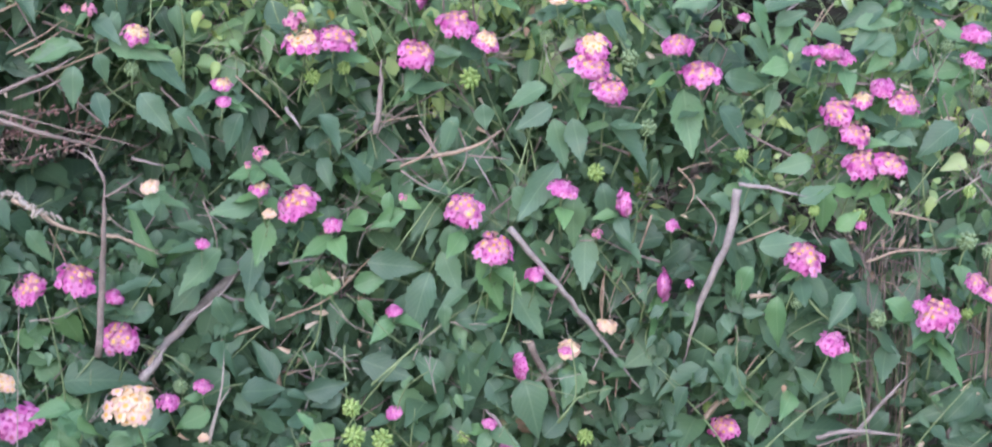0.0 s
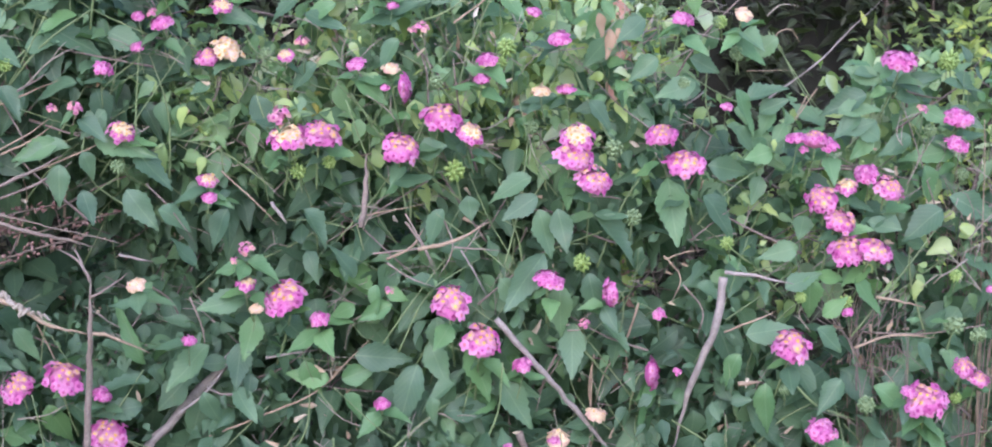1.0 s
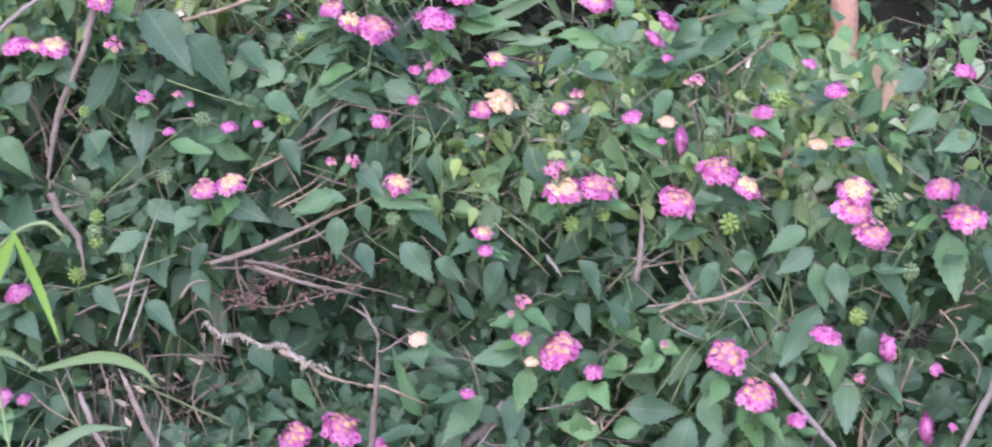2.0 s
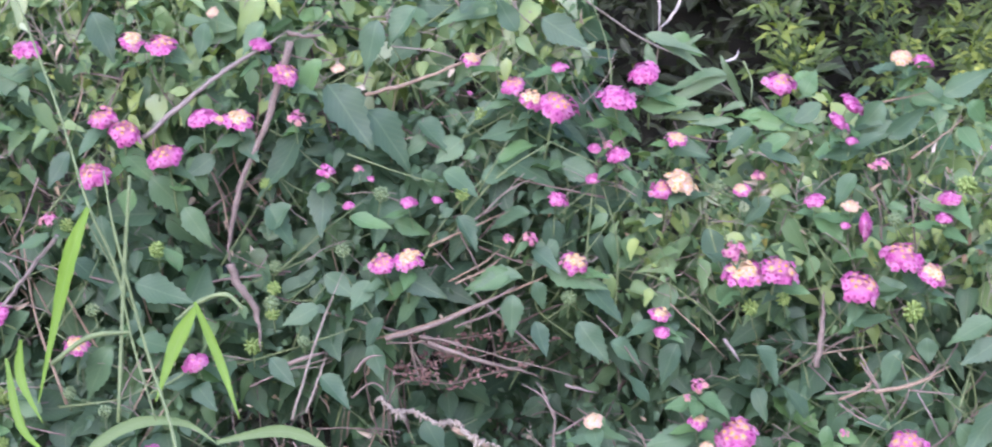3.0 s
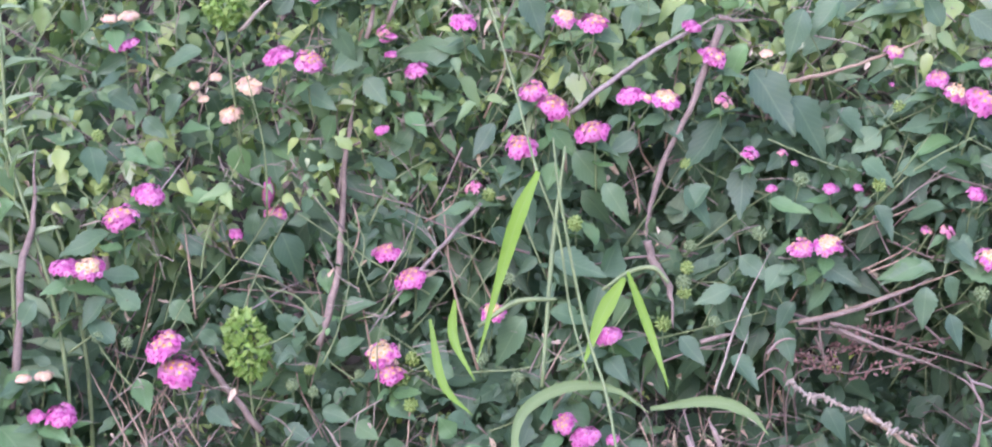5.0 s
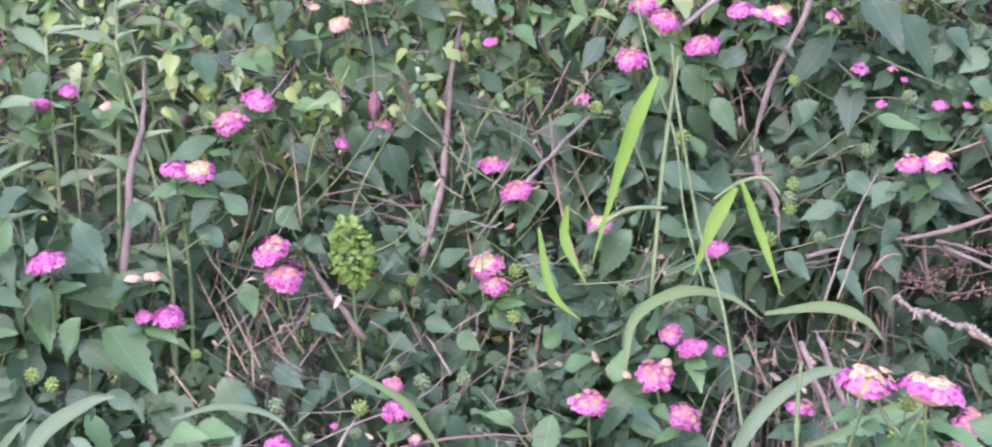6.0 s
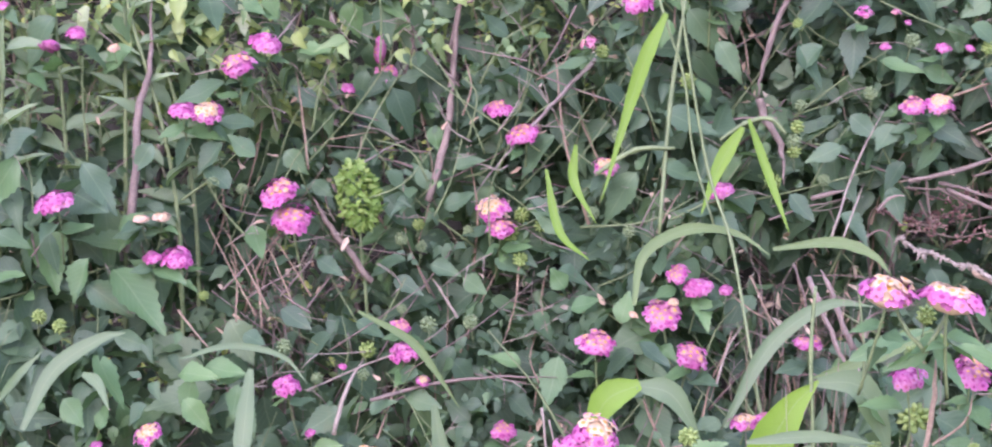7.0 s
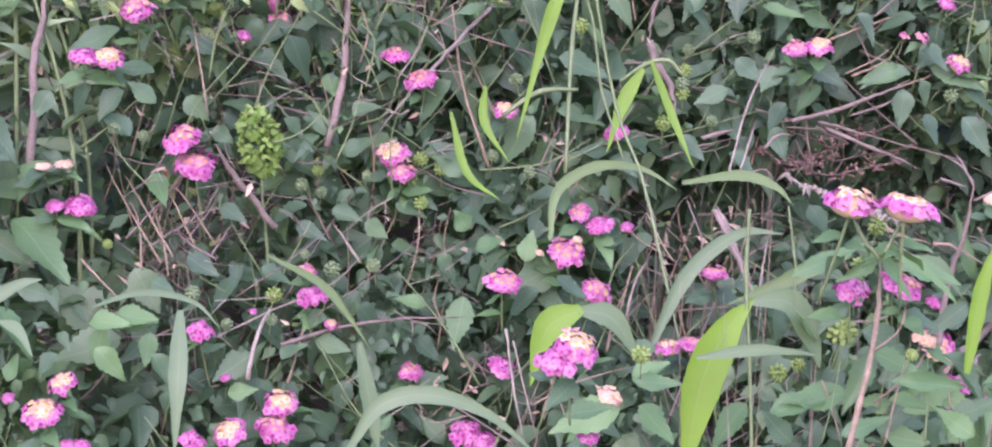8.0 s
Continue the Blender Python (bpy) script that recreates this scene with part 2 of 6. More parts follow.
SHAPES = [leaf_shape(b, f, c, twist=tw * 0.4, lean=ln * 0.6, teeth=0.075) for b, f, c, tw, ln in ((0.12, 0.12, 0.06, 0.2, 0.05), (0.3, 0.2, -0.1, -0.4, -0.08), (0.05, 0.1, 0.12, 0.4, 0.1), (0.45, 0.16, 0.0, -0.2, 0.0),
                                                                                (0.2, 0.22, -0.2, 0.3, -0.12), (-0.1, 0.14, 0.1, -0.5, 0.06), (0.25, 0.4, 0.1, 0.1, 0.1))]
LEAF = {}
for mat_key, mat_of in (("green", leaf_green), ("fresh", leaf_fresh), ("yellow", leaf_yellow), ("dry", leaf_dry), ("pale", leaf_pale)):
    LEAF[mat_key] = [shape_mesh("lantana_leaf", s) for s in SHAPES]
    for me in LEAF[mat_key]:
        me.materials.append(mat_of)


# room kept free before flower heads, fruits, placed leaves and blades, by cells of 2 cm
ROOM = {}


def keep(x, y, z, r):
    n = int((r + 0.02) / 0.02) + 1
    for i in range(-n, n + 1):
        for k in range(-n, n + 1):
            ROOM.setdefault((int(x // 0.02) + i, int(z // 0.02) + k), []).append((x, y, z, r))


def blocked(base, m):
    """Whether a leaf would stand close before something that has grown out to the light."""
    c = Vector(base) + m.col[1].to_3d() * 0.5
    size = m.col[1].to_3d().length * 0.3
    for x, y, z, r in ROOM.get((int(c.x // 0.02), int(c.z // 0.02)), ()):
        if c.y < y + 0.004 and math.hypot(c.x - x, c.z - z - 0.12 * (y - c.y)) < r + size:
            return True
    return False


def set_leaf(plant, base, m, tone):
    ob = new("leaf", rng.choice(LEAF[tone]))
    ob.parent = plant
    ob.matrix_local = Matrix.Translation(local(plant, base)) @ m
    return ob


def leaf(plant, x, z, y, dx, dz, w, tone="green"):
    """A leaf from its stalk end at (x, y, z) to its tip, dx and dz away."""
    axis = Vector((dx, rng.uniform(-0.35, 0.05) * math.hypot(dx, dz), dz))
    normal = Vector((rng.uniform(-0.5, 0.5), -0.8, rng.uniform(0.1, 1.2)))
    set_leaf(plant, (x, y, z), frame_of(axis, normal, w * 0.98, axis.length * 1.12), tone)
    keep(x + dx * 0.5, y, z + dz * 0.5, axis.length * 0.28)


# ---- flowers ----
def floret(bm, place, normal, r, petal, throat, eye):
    """A small tubular flower: five broad notched lobes round a sunken throat, on a tube."""
    n = normal.normalized()
    a = n.orthogonal().normalized()
    b = n.cross(a)
    turn = rng.uniform(0, 6.28)

    def spot(q, rad, lift):
        return bm.verts.new(place + (a * math.cos(q) + b * math.sin(q)) * rad * r + n * lift * r)

    ring, notch, left, right = [], [], [], []
    for k in range(5):
        q = turn + k * 1.2566
        wide, droop = rng.uniform(0.9, 1.12), rng.uniform(-0.3, 0.02)
        ring.append(spot(q, eye, 0.06))
        notch.append(spot(q, 0.74, -0.06))
        left.append(spot(q + 0.36, wide, droop))
        right.append(spot(q + 0.9, wide * rng.uniform(0.94, 1.06), droop))
    sunk = bm.verts.new(place - n * r * 0.22)
    foot = bm.verts.new(place - n * r * 1.3)
    for k in range(5):
        m = (k + 1) % 5
        bm.faces.new((ring[k], notch[k], left[k], ring[m])).material_index = petal
        bm.faces.new((ring[m], left[k], right[k], notch[m])).material_index = petal
        bm.faces.new((ring[k], ring[m], sunk)).material_index = throat
        bm.faces.new((ring[m], ring[k], foot)).material_index = petal


def dome(rings, flat, r, petal, throat, seed, core=0.68):
    """Florets set in rings over a flattened dome of radius 1 that faces +z."""
    rng.seed(seed)
    bm = bmesh.new()
    for polar, count in rings:
        for k in range(count):
            if rng.random() < 0.05:
                continue
            q = 6.2832 * (k + rng.uniform(-0.25, 0.25)) / count + polar
            pl = polar + rng.uniform(-0.09, 0.09)
            n = Vector((math.sin(pl) * math.cos(q), math.sin(pl) * math.sin(q), math.cos(pl)))
            c = Vector((n.x, n.y, n.z * flat)) * rng.uniform(0.62, 0.92)
            floret(bm, c, n + Vector((rng.uniform(-0.45, 0.45), rng.uniform(-0.45, 0.45), 0.45)), r * rng.uniform(0.85, 1.15), 0, 1, 0.46 if throat == "gold" else 0.37)
    # the crowded tubes below the petals
    bmesh.ops.create_icosphere(bm, subdivisions=2, radius=core, matrix=Matrix.Translation((0, 0, -0.02)) @ Matrix.Diagonal((1, 1, flat * 0.95, 1)))
    me = bpy.data.meshes.new("florets")
    bm.to_mesh(me)
    bm.free()
    for f in me.polygons:
        f.use_smooth = True
    me.materials.append(PETALS[petal])
    me.materials.append(PETALS[throat])
    return me


OUTER, MIDDLE, INNER = (1.36, 14), (0.9, 11), (0.42, 6)
HEADS = {}
for seed in range(3):
    s = seed * 10
    HEADS[("p", seed)] = (dome([OUTER, (1.02, 11)], 0.6, 0.225, "pink", "rose", s + 1), dome([(0.64, 8), (0.25, 3)], 0.64, 0.2, "blush", "gold", s + 2))
    HEADS[("c", seed)] = (dome([OUTER, (1.05, 9)], 0.58, 0.225, "pink", "rose", s + 3), dome([(0.72, 9), INNER], 0.62, 0.2, "cream", "gold", s + 4))
    HEADS[("y", seed)] = (dome([OUTER, (0.95, 8)], 0.5, 0.26, "cream", "gold", s + 5), dome([(0.75, 8), (0.35, 4)], 0.58, 0.24, "cream", "gold", s + 6))
    HEADS[("m", seed)] = (dome([OUTER, MIDDLE, (0.45, 4)], 0.56, 0.24, "pink", "rose", s + 7), dome([(0.2, 3)], 0.6, 0.2, "pink", "rose", s + 8))
    HEADS[("s", seed)] = (dome([(1.25, 5), (0.8, 3), (0.2, 1)], 0.8, 0.34, "blush" if seed else "pink", "rose", s + 9, 0.4), None)
    HEADS[("d", seed)] = (dome([OUTER, (0.8, 7)], 0.55, 0.25, "cream", "rust", s + 10), dome([(0.5, 5)], 0.6, 0.2, "rust", "gold", s + 11))
rng.seed(11)
NOTE = {"p": "pink florets round a creamy yellow centre", "c": "cream and yellow florets ringed with pink", "y": "cream and yellow florets",
        "m": "all-pink florets", "s": "a few pink florets left", "d": "faded orange-brown florets"}


def head(plant, x, y, z, d, kind="p", tilt=None):
    """A flower head d across. tilt: the side to which it faces, in degrees, for heads that are seen from the side."""
    if tilt is None:
        up = 1.3 if kind == "m" else 1.1
        n = Vector((rng.uniform(-0.45, 0.45), -0.8, up + rng.uniform(-0.25, 0.25)))
    else:
        n = Vector((math.cos(radians(tilt)), -0.22, math.sin(radians(tilt))))
    n.normalize()
    keep(x, y, z, d * 0.55)
    outer, inner = HEADS[(kind, rng.randrange(3))]
    ob = new("flower_head", outer)
    ob["label"] = NOTE[kind]
    ob.parent = plant
    turn = n.to_track_quat("Z", "Y").to_matrix().to_4x4() @ Matrix.Rotation(rng.uniform(0, 6.28), 4, "Z")
    r = d * 0.565
    ob.matrix_local = Matrix.Translation(local(plant, Vector((x, y, z)) - n * r * 0.35)) @ turn @ Matrix.Diagonal((r * rng.uniform(0.9, 1.12), r * rng.uniform(0.9, 1.12), r * rng.uniform(0.8, 1.15), 1))
    if inner:
        new("flower_centre", inner).parent = ob
    # stalk, in the head's own measure
    bm = bmesh.new()
    back = turn.to_3x3().inverted() @ Vector((rng.uniform(-0.7, 0.7), 1.2, -2.6))
    line = spline([(0, 0, 0.1), (0, 0, -0.7), Vector((0, 0, -0.8)) + back * 0.5, Vector((0, 0, -0.6)) + back], 3)
    tube(bm, line, [0.05] * len(line), 5)
    part("flower_stalk", bm, WOOD["n"], ob)
    if d > 0.013:
        spin = rng.uniform(0, 3.14)
        for k in range(rng.choice((2, 3, 4))):
            q = spin + k * 1.5708 + rng.uniform(-0.4, 0.4)
            way = Vector((math.cos(q), 0.6 * math.sin(q), rng.uniform(-0.5, 0.25)))
            ln = rng.uniform(0.016, 0.034)
            spot = Vector((x, y + 0.5 * d, z - d * rng.uniform(0.5, 1.1)))
            set_leaf(plant, spot, frame_of(way, Vector((rng.uniform(-0.4, 0.4), -0.5, 0.9)), ln * 0.58, ln), rng.choice(("green", "fresh")))
    return ob


def fruit_mesh(material, seed, spiky):
    rng.seed(seed)
    bm = bmesh.new()
    count = 30
    for k in range(count):
        h = 1 - 2 * (k + 0.5) / count
        q = k * 2.39996
        n = Vector((math.cos(q) * math.sqrt(1 - h * h), math.sin(q) * math.sqrt(1 - h * h), h))
        m = Matrix.Translation(n * 0.72) @ n.to_track_quat("Z", "Y").to_matrix().to_4x4() @ Matrix.Diagonal((0.2, 0.2, 0.34 if spiky else 0.22, 1)) @ Matrix.Scale(rng.uniform(0.8, 1.15), 4)
        bmesh.ops.create_icosphere(bm, subdivisions=1, radius=1, matrix=m)
    bmesh.ops.create_icosphere(bm, subdivisions=1, radius=0.6)
    me = bpy.data.meshes.new("fruits")
    bm.to_mesh(me)
    bm.free()
    for f in me.polygons:
        f.use_smooth = True
    me.materials.append(material)
    return me


FRUIT = {"g": [fruit_mesh(fruit_green, 50 + i, False) for i in range(2)], "l": [fruit_mesh(fruit_lime, 60 + i, True) for i in range(2)]}
rng.seed(12)


def fruit(plant, x, y, z, d, kind="g"):
    ob = new("berry_head", rng.choice(FRUIT[kind]))
    keep(x, y, z, d * 0.45)
    d *= 0.86
    ob["label"] = "unripe green berries" if kind == "g" else "lime green buds"
    ob.parent = plant
    s = d * 0.5
    m = Euler((rng.uniform(0, 6), rng.uniform(0, 6), 0)).to_matrix().to_4x4()
    ob.matrix_local = Matrix.Translation(local(plant, (x, y, z))) @ m @ Matrix.Diagonal((s, s, s * rng.uniform(0.9, 1.2), 1))
    bm = bmesh.new()
    down = m.to_3x3().inverted() @ Vector((rng.uniform(-0.6, 0.6), 0.8, -2.6))
    tube(bm, spline([(0, 0, 0), down * 0.5, down], 2), [0.08] * 5, 5)
    part("fruit_stalk", bm, WOOD["n"], ob)


def branch(plant, width, bark, *pts):
    """A woody stem through some places, a little knotty and thinner at its end."""
    line = spline([local(plant, p) for p in pts], 5)
    if width > 0.0024:
        for c in line[::2]:
            keep(*(c + plant.location), width * 0.4)
    bm = bmesh.new()
    n = len(line)
    r = width / 2
    line = [c + Vector((rng.uniform(-1, 1), rng.uniform(-1, 1), rng.uniform(-1, 1))) * r * 0.3 for c in line]
    tube(bm, line, [r * (0.95 - 0.35 * i / n) * min(1, 0.2 + 2.5 * (n - 1 - i) / n) for i in range(n)], 7, 0.12)
    part("stem", bm, WOOD[bark], plant)


def blade(tuft, width, tone, *pts):
    """A grass blade: a long ribbon with a keel, widest below its middle and pointed."""
    line = spline([local(tuft, p) for p in pts], 6)
    for c in line[::3]:
        keep(*(c + tuft.location), width * 0.5)
    bm = bmesh.new()
    rows = []
    layer = bm.loops.layers.uv.new()
    n = len(line) - 1
    for i, c in enumerate(line):
        t = i / n
        d = (line[min(i + 1, n)] - line[max(i - 1, 0)]).normalized()
        out = Vector((rng.uniform(-0.02, 0.02), -1, 0.35))
        s = d.cross(out).normalized()
        w = width * 0.5 * min(1.0, 0.35 + 2.2 * t) * min(1.0, 0.06 + 1.9 * (1 - t)) * rng.uniform(0.95, 1.05)
        k = s.cross(d).normalized() * w * 0.35
        rows.append([bm.verts.new(c - s * w + k), bm.verts.new(c), bm.verts.new(c + s * w + k)])
    for i, (a, b) in enumerate(zip(rows, rows[1:])):
        for k in (0, 1):
            f = bm.faces.new((a[k], a[k + 1], b[k + 1], b[k]))
            for lo, (u, v) in zip(f.loops, ((k, i), (k + 1, i), (k + 1, i + 1), (k, i + 1))):
                lo[layer].uv = (u / 2, v / n)
    part("blade", bm, GRASS[tone], tuft)


def stalk(tuft, width, *pts):
    line = spline([local(tuft, p) for p in pts], 6)
    bm = bmesh.new()
    n = len(line)
    tube(bm, line, [width * 0.36 * (1.25 if i % 6 == 0 else 1.0) * (1 - 0.45 * (abs(2 * i / n - 1)) ** 3) for i in range(n)], 6)
    part("grass_stalk", bm, WOOD["n"], tuft)


# ---- ground ----
# out of view; its pale colour fills the thicket with light from below
bm = bmesh.new()
bmesh.ops.create_grid(bm, x_segments=60, y_segments=60, size=1.0)
for v in bm.verts:
    far = max(abs(v.co.x), abs(v.co.y))
    v.co.z = 0.05 * noise.noise(v.co * 9) if far < 0.9 else 0.0
    v.co.x, v.co.y = v.co.x * (4 + 400 * far ** 6), v.co.y * (4 + 400 * far ** 6)
tagged(part("ground", bm, soil, None), "unseen ground, straw and turf colours kept pale to bounce light", "ground", kind="structure")

# ---- the shrubs and grass tufts, each standing on the ground ----
def plant(name, x, y, label, category):
    ob = tagged(new(name), label, category)
    ob.location = (x, y, 0)
    return ob


A = plant("lantana_shrub", -0.75, 0.15, "leafy lantana shrub with pink heads among dry grass", "shrub")
B = plant("lantana_shrub", -0.22, 0.15, "lantana shrub with brown stems and pink flower heads", "shrub")
C = plant("lantana_shrub", 0.22, 0.15, "dense lantana shrub in full pink and cream bloom", "shrub")
D = plant("lantana_shrub", 0.65, 0.15, "lantana shrub with pink blooms and grey woody branch", "shrub")
E = plant("lantana_shrub", -0.2, -0.3, "small lantana shrub with large pink heads among tall grass", "shrub")
F = plant("lantana_shrub", 0.0, -0.15, "low lantana shrub with pink and yellow flower heads", "shrub")
for p in (A, B, C, D, E, F):
    p["group"] = "lantana shrubs of the thicket"
G = plant("grass_tuft", -0.2, -0.25, "tall tuft of broad pale and lime grass blades", "grass")
H = plant("grass_tuft", -0.3, -0.08, "tall grass with a bright lime folded blade", "grass")
J = plant("grass_tuft", -0.75, -0.1, "grey-green grass tuft with broad arching blades", "grass")
for p in (G, H, J):
    p["group"] = "grass tufts before the thicket"

# ---- placed stems, leaves, fruits, heads and blades ----
branch(C, .0017, "v", (.250, .012, .992), (.288, .007, .995), (.321, .004, 1.000), (.351, .005, 1.018))
branch(C, .0017, "v", (.311, .008, 1.020), (.318, .004, .995), (.304, .003, .969))
branch(C, .0017, "v", (.319, .004, .995), (.358, .001, .990))
branch(C, .0017, "v", (.279, .011, 1.025), (.291, .007, 1.002), (.303, .003, .977))
branch(C, .0017, "v", (.261, .010, .984), (.281, .006, .970), (.302, .003, .961))
branch(C, .0022, "v", (.405, .010, .895), (.393, .011, .873), (.384, .015, .838))
branch(D, .0018, "t", (.439, .017, .891), (.434, .024, .855), (.442, .029, .813))
branch(D, .0017, "t", (.499, -.005, .978), (.513, -.005, .958), (.504, -.002, .935))
branch(D, .0017, "v", (.515, -.005, .952), (.531, -.008, .929), (.525, -.004, .901))
branch(C, .0017, "v", (.095, -.006, .967), (.103, .002, .938), (.104, .006, .915))
branch(C, .0062, "b", (.006, -.049, .849), (.013, -.051, .912), (.020, -.071, .957), (.023, -.077, .999))
branch(C, .0024, "b", (.023, -.077, .999), (.013, -.071, 1.014), (-.002, -.065, 1.022))
branch(C, .0020, "b", (.023, -.078, .996), (.015, -.070, 1.016), (.009, -.066, 1.024))
branch(C, .0020, "b", (.023, -.078, .984), (.037, -.080, .991), (.054, -.076, 1.002))
branch(B, .0047, "t", (-.060, -.006, .975), (-.040, -.008, .965), (-.020, -.008, .950), (.011, -.014, .943))
branch(C, .0037, "t", (.011, -.014, .943), (.029, -.019, .941), (.061, -.017, .923))
branch(C, .0026, "g", (.074, .002, .863), (.105, .006, .885), (.125, .012, .910))
branch(C, .0064, "g", (.351, -.017, .934), (.391, -.007, .882), (.425, .009, .837), (.469, .015, .775))
branch(D, .0081, "g", (.546, -.027, .959), (.537, -.026, .916), (.521, -.009, .868), (.504, .014, .796))
branch(D, .0038, "g", (.547, -.026, .964), (.570, -.031, .961), (.604, -.037, .952))
branch(D, .0022, "t", (.477, .002, .936), (.467, .016, .895), (.474, .026, .852), (.487, .031, .801))
branch(D, .0018, "t", (.468, .017, .892), (.451, .021, .878), (.439, .027, .843))
branch(C, .0037, "t", (.287, -.009, .996), (.319, -.011, 1.003), (.349, -.011, 1.017))
branch(C, .0026, "t", (.261, .010, .987), (.283, .008, .997), (.294, .008, 1.012))
branch(C, .0022, "b", (.279, .010, 1.018), (.293, .006, .996), (.303, .003, .969))
branch(C, .0017, "g", (.325, .003, .992), (.335, .000, .973), (.345, -.001, .951))
branch(C, .0021, "t", (.103, -.002, .846), (.151, .014, .858), (.195, .021, .873), (.230, .017, .905), (.247, .013, .921))
branch(C, .0022, "g", (.154, .019, .906), (.176, .021, .908), (.200, .021, .910))
branch(B, .0025, "b", (-.058, .023, 1.055), (-.026, .024, 1.066), (.002, .035, 1.082))
branch(B, .0025, "b", (-.053, .035, 1.138), (-.033, .043, 1.147), (-.015, .050, 1.157))
branch(B, .0021, "t", (-.056, .029, 1.091), (-.030, .036, 1.102), (-.012, .044, 1.114))
branch(C, .0017, "k", (.062, .032, 1.060), (.082, .020, 1.039), (.102, .007, 1.010))
branch(C, .0017, "t", (.125, .042, 1.067), (.151, .028, 1.042), (.171, .022, 1.020))
branch(C, .0037, "g", (.167, .010, 1.041), (.179, .005, 1.022))
branch(D, .0020, "g", (.604, .064, 1.099), (.660, .071, 1.133), (.691, .075, 1.160), (.727, .086, 1.187))
branch(D, .0013, "n", (.612, .057, 1.164), (.638, .059, 1.123), (.665, .055, 1.077))
branch(D, .0014, "t", (.656, .059, 1.111), (.630, .054, 1.079))
branch(D, .0026, "t", (.679, -.028, .935), (.704, -.029, .929), (.724, -.029, .923))
branch(D, .0026, "t", (.657, -.034, .893), (.691, -.034, .902), (.731, -.034, .897))
branch(D, .0026, "n", (.603, -.027, .867), (.624, -.030, .844), (.659, -.035, .829))
branch(D, .0022, "t", (.548, -.014, .910), (.572, -.020, .919), (.594, -.024, .928))
branch(D, .0044, "t", (.556, -.025, .866), (.575, -.034, .869))
branch(C, .0017, "t", (.244, .015, 1.025), (.258, .013, 1.027), (.301, .011, 1.033))
branch(C, .0059, "b", (.241, -.001, 1.017), (.246, .000, 1.049), (.249, .003, 1.080))
branch(D, .0017, "t", (.499, -.005, .975), (.516, -.006, .980), (.532, -.007, .982))
branch(D, .0017, "b", (.522, -.006, .990), (.544, -.006, 1.006), (.559, -.005, 1.016))
branch(D, .0022, "b", (.435, -.002, 1.033), (.452, -.004, 1.032), (.465, -.006, 1.029))
branch(D, .0022, "g", (.740, -.036, .837), (.729, -.037, .824), (.718, -.036, .811))
branch(B, .0068, "b", (-.185, .021, 1.299), (-.199, .020, 1.257), (-.210, .018, 1.226), (-.232, .016, 1.179), (-.243, .016, 1.137), (-.244, .017, 1.115))
branch(B, .0079, "b", (-.244, .017, 1.115), (-.237, .016, 1.097), (-.224, .015, 1.075), (-.220, .009, 1.041))
branch(B, .0047, "g", (-.310, .014, 1.222), (-.273, .020, 1.253), (-.241, .022, 1.276), (-.208, .021, 1.294), (-.187, .021, 1.307))
branch(B, .0042, "b", (-.187, .021, 1.305), (-.172, .022, 1.302), (-.156, .025, 1.303))
branch(B, .0037, "t", (-.126, .032, 1.252), (-.084, .049, 1.262), (-.041, .056, 1.278), (-.012, .049, 1.289))
branch(B, .0042, "g", (-.385, .010, 1.144), (-.410, .018, 1.117), (-.434, .025, 1.090), (-.458, .028, 1.062), (-.486, .026, 1.025))
branch(A, .0048, "v", (-.487, .021, 1.283), (-.476, .019, 1.335), (-.461, .016, 1.366))
branch(B, .0042, "b", (-.115, .008, 1.049), (-.075, .009, 1.059), (-.033, .012, 1.076), (-.004, .021, 1.089))
branch(B, .0036, "b", (-.088, .020, 1.048), (-.068, .020, 1.045), (-.048, .020, 1.039))
branch(B, .0030, "b", (-.088, .025, 1.044), (-.074, .025, 1.037), (-.056, .025, 1.030))
branch(B, .0040, "b", (-.081, .020, 1.043), (-.039, .020, 1.027), (-.009, .030, 1.017), (.016, .040, 1.007))
branch(C, .0030, "g", (.034, .040, 1.000), (.062, .040, .992))
branch(B, .0022, "k", (-.097, .060, 1.031), (-.085, .060, 1.009), (-.071, .060, .991))
branch(B, .0018, "k", (-.052, .060, 1.017), (-.059, .060, 1.003), (-.070, .060, .988))
branch(B, .0022, "v", (-.150, .050, .992), (-.133, .050, 1.004), (-.123, .050, 1.000), (-.119, .050, .985))
branch(B, .0032, "w", (-.121, .000, 1.001), (-.106, -.010, .990), (-.093, .000, .989), (-.074, -.010, .981), (-.058, .000, .978), (-.045, -.020, .970), (-.022, -.020, .961))
branch(B, .0030, "v", (-.141, .000, 1.023), (-.130, .000, 1.035), (-.117, .000, 1.037))
branch(B, .0026, "k", (-.097, .030, 1.050), (-.094, .030, 1.029), (-.088, .030, 1.002))
branch(B, .0021, "k", (-.116, .023, 1.043), (-.087, .024, 1.043), (-.055, .021, 1.047))
branch(B, .0017, "k", (-.087, .024, 1.048), (-.044, .016, 1.038), (-.013, .005, 1.030), (.028, -.004, 1.020), (.049, -.007, 1.013))
branch(B, .0025, "t", (-.078, .028, 1.123), (-.048, .036, 1.135), (-.005, .052, 1.151))
branch(B, .0017, "t", (-.062, .029, 1.093), (-.033, .036, 1.107), (-.014, .044, 1.120))
branch(B, .0024, "w", (-.186, -.061, .998), (-.166, -.039, 1.060), (-.142, -.040, 1.114))
branch(B, .0020, "w", (-.175, -.058, 1.002), (-.166, -.047, 1.026), (-.158, -.041, 1.048))
branch(B, .0047, "b", (-.197, .005, 1.031), (-.165, .006, 1.040))
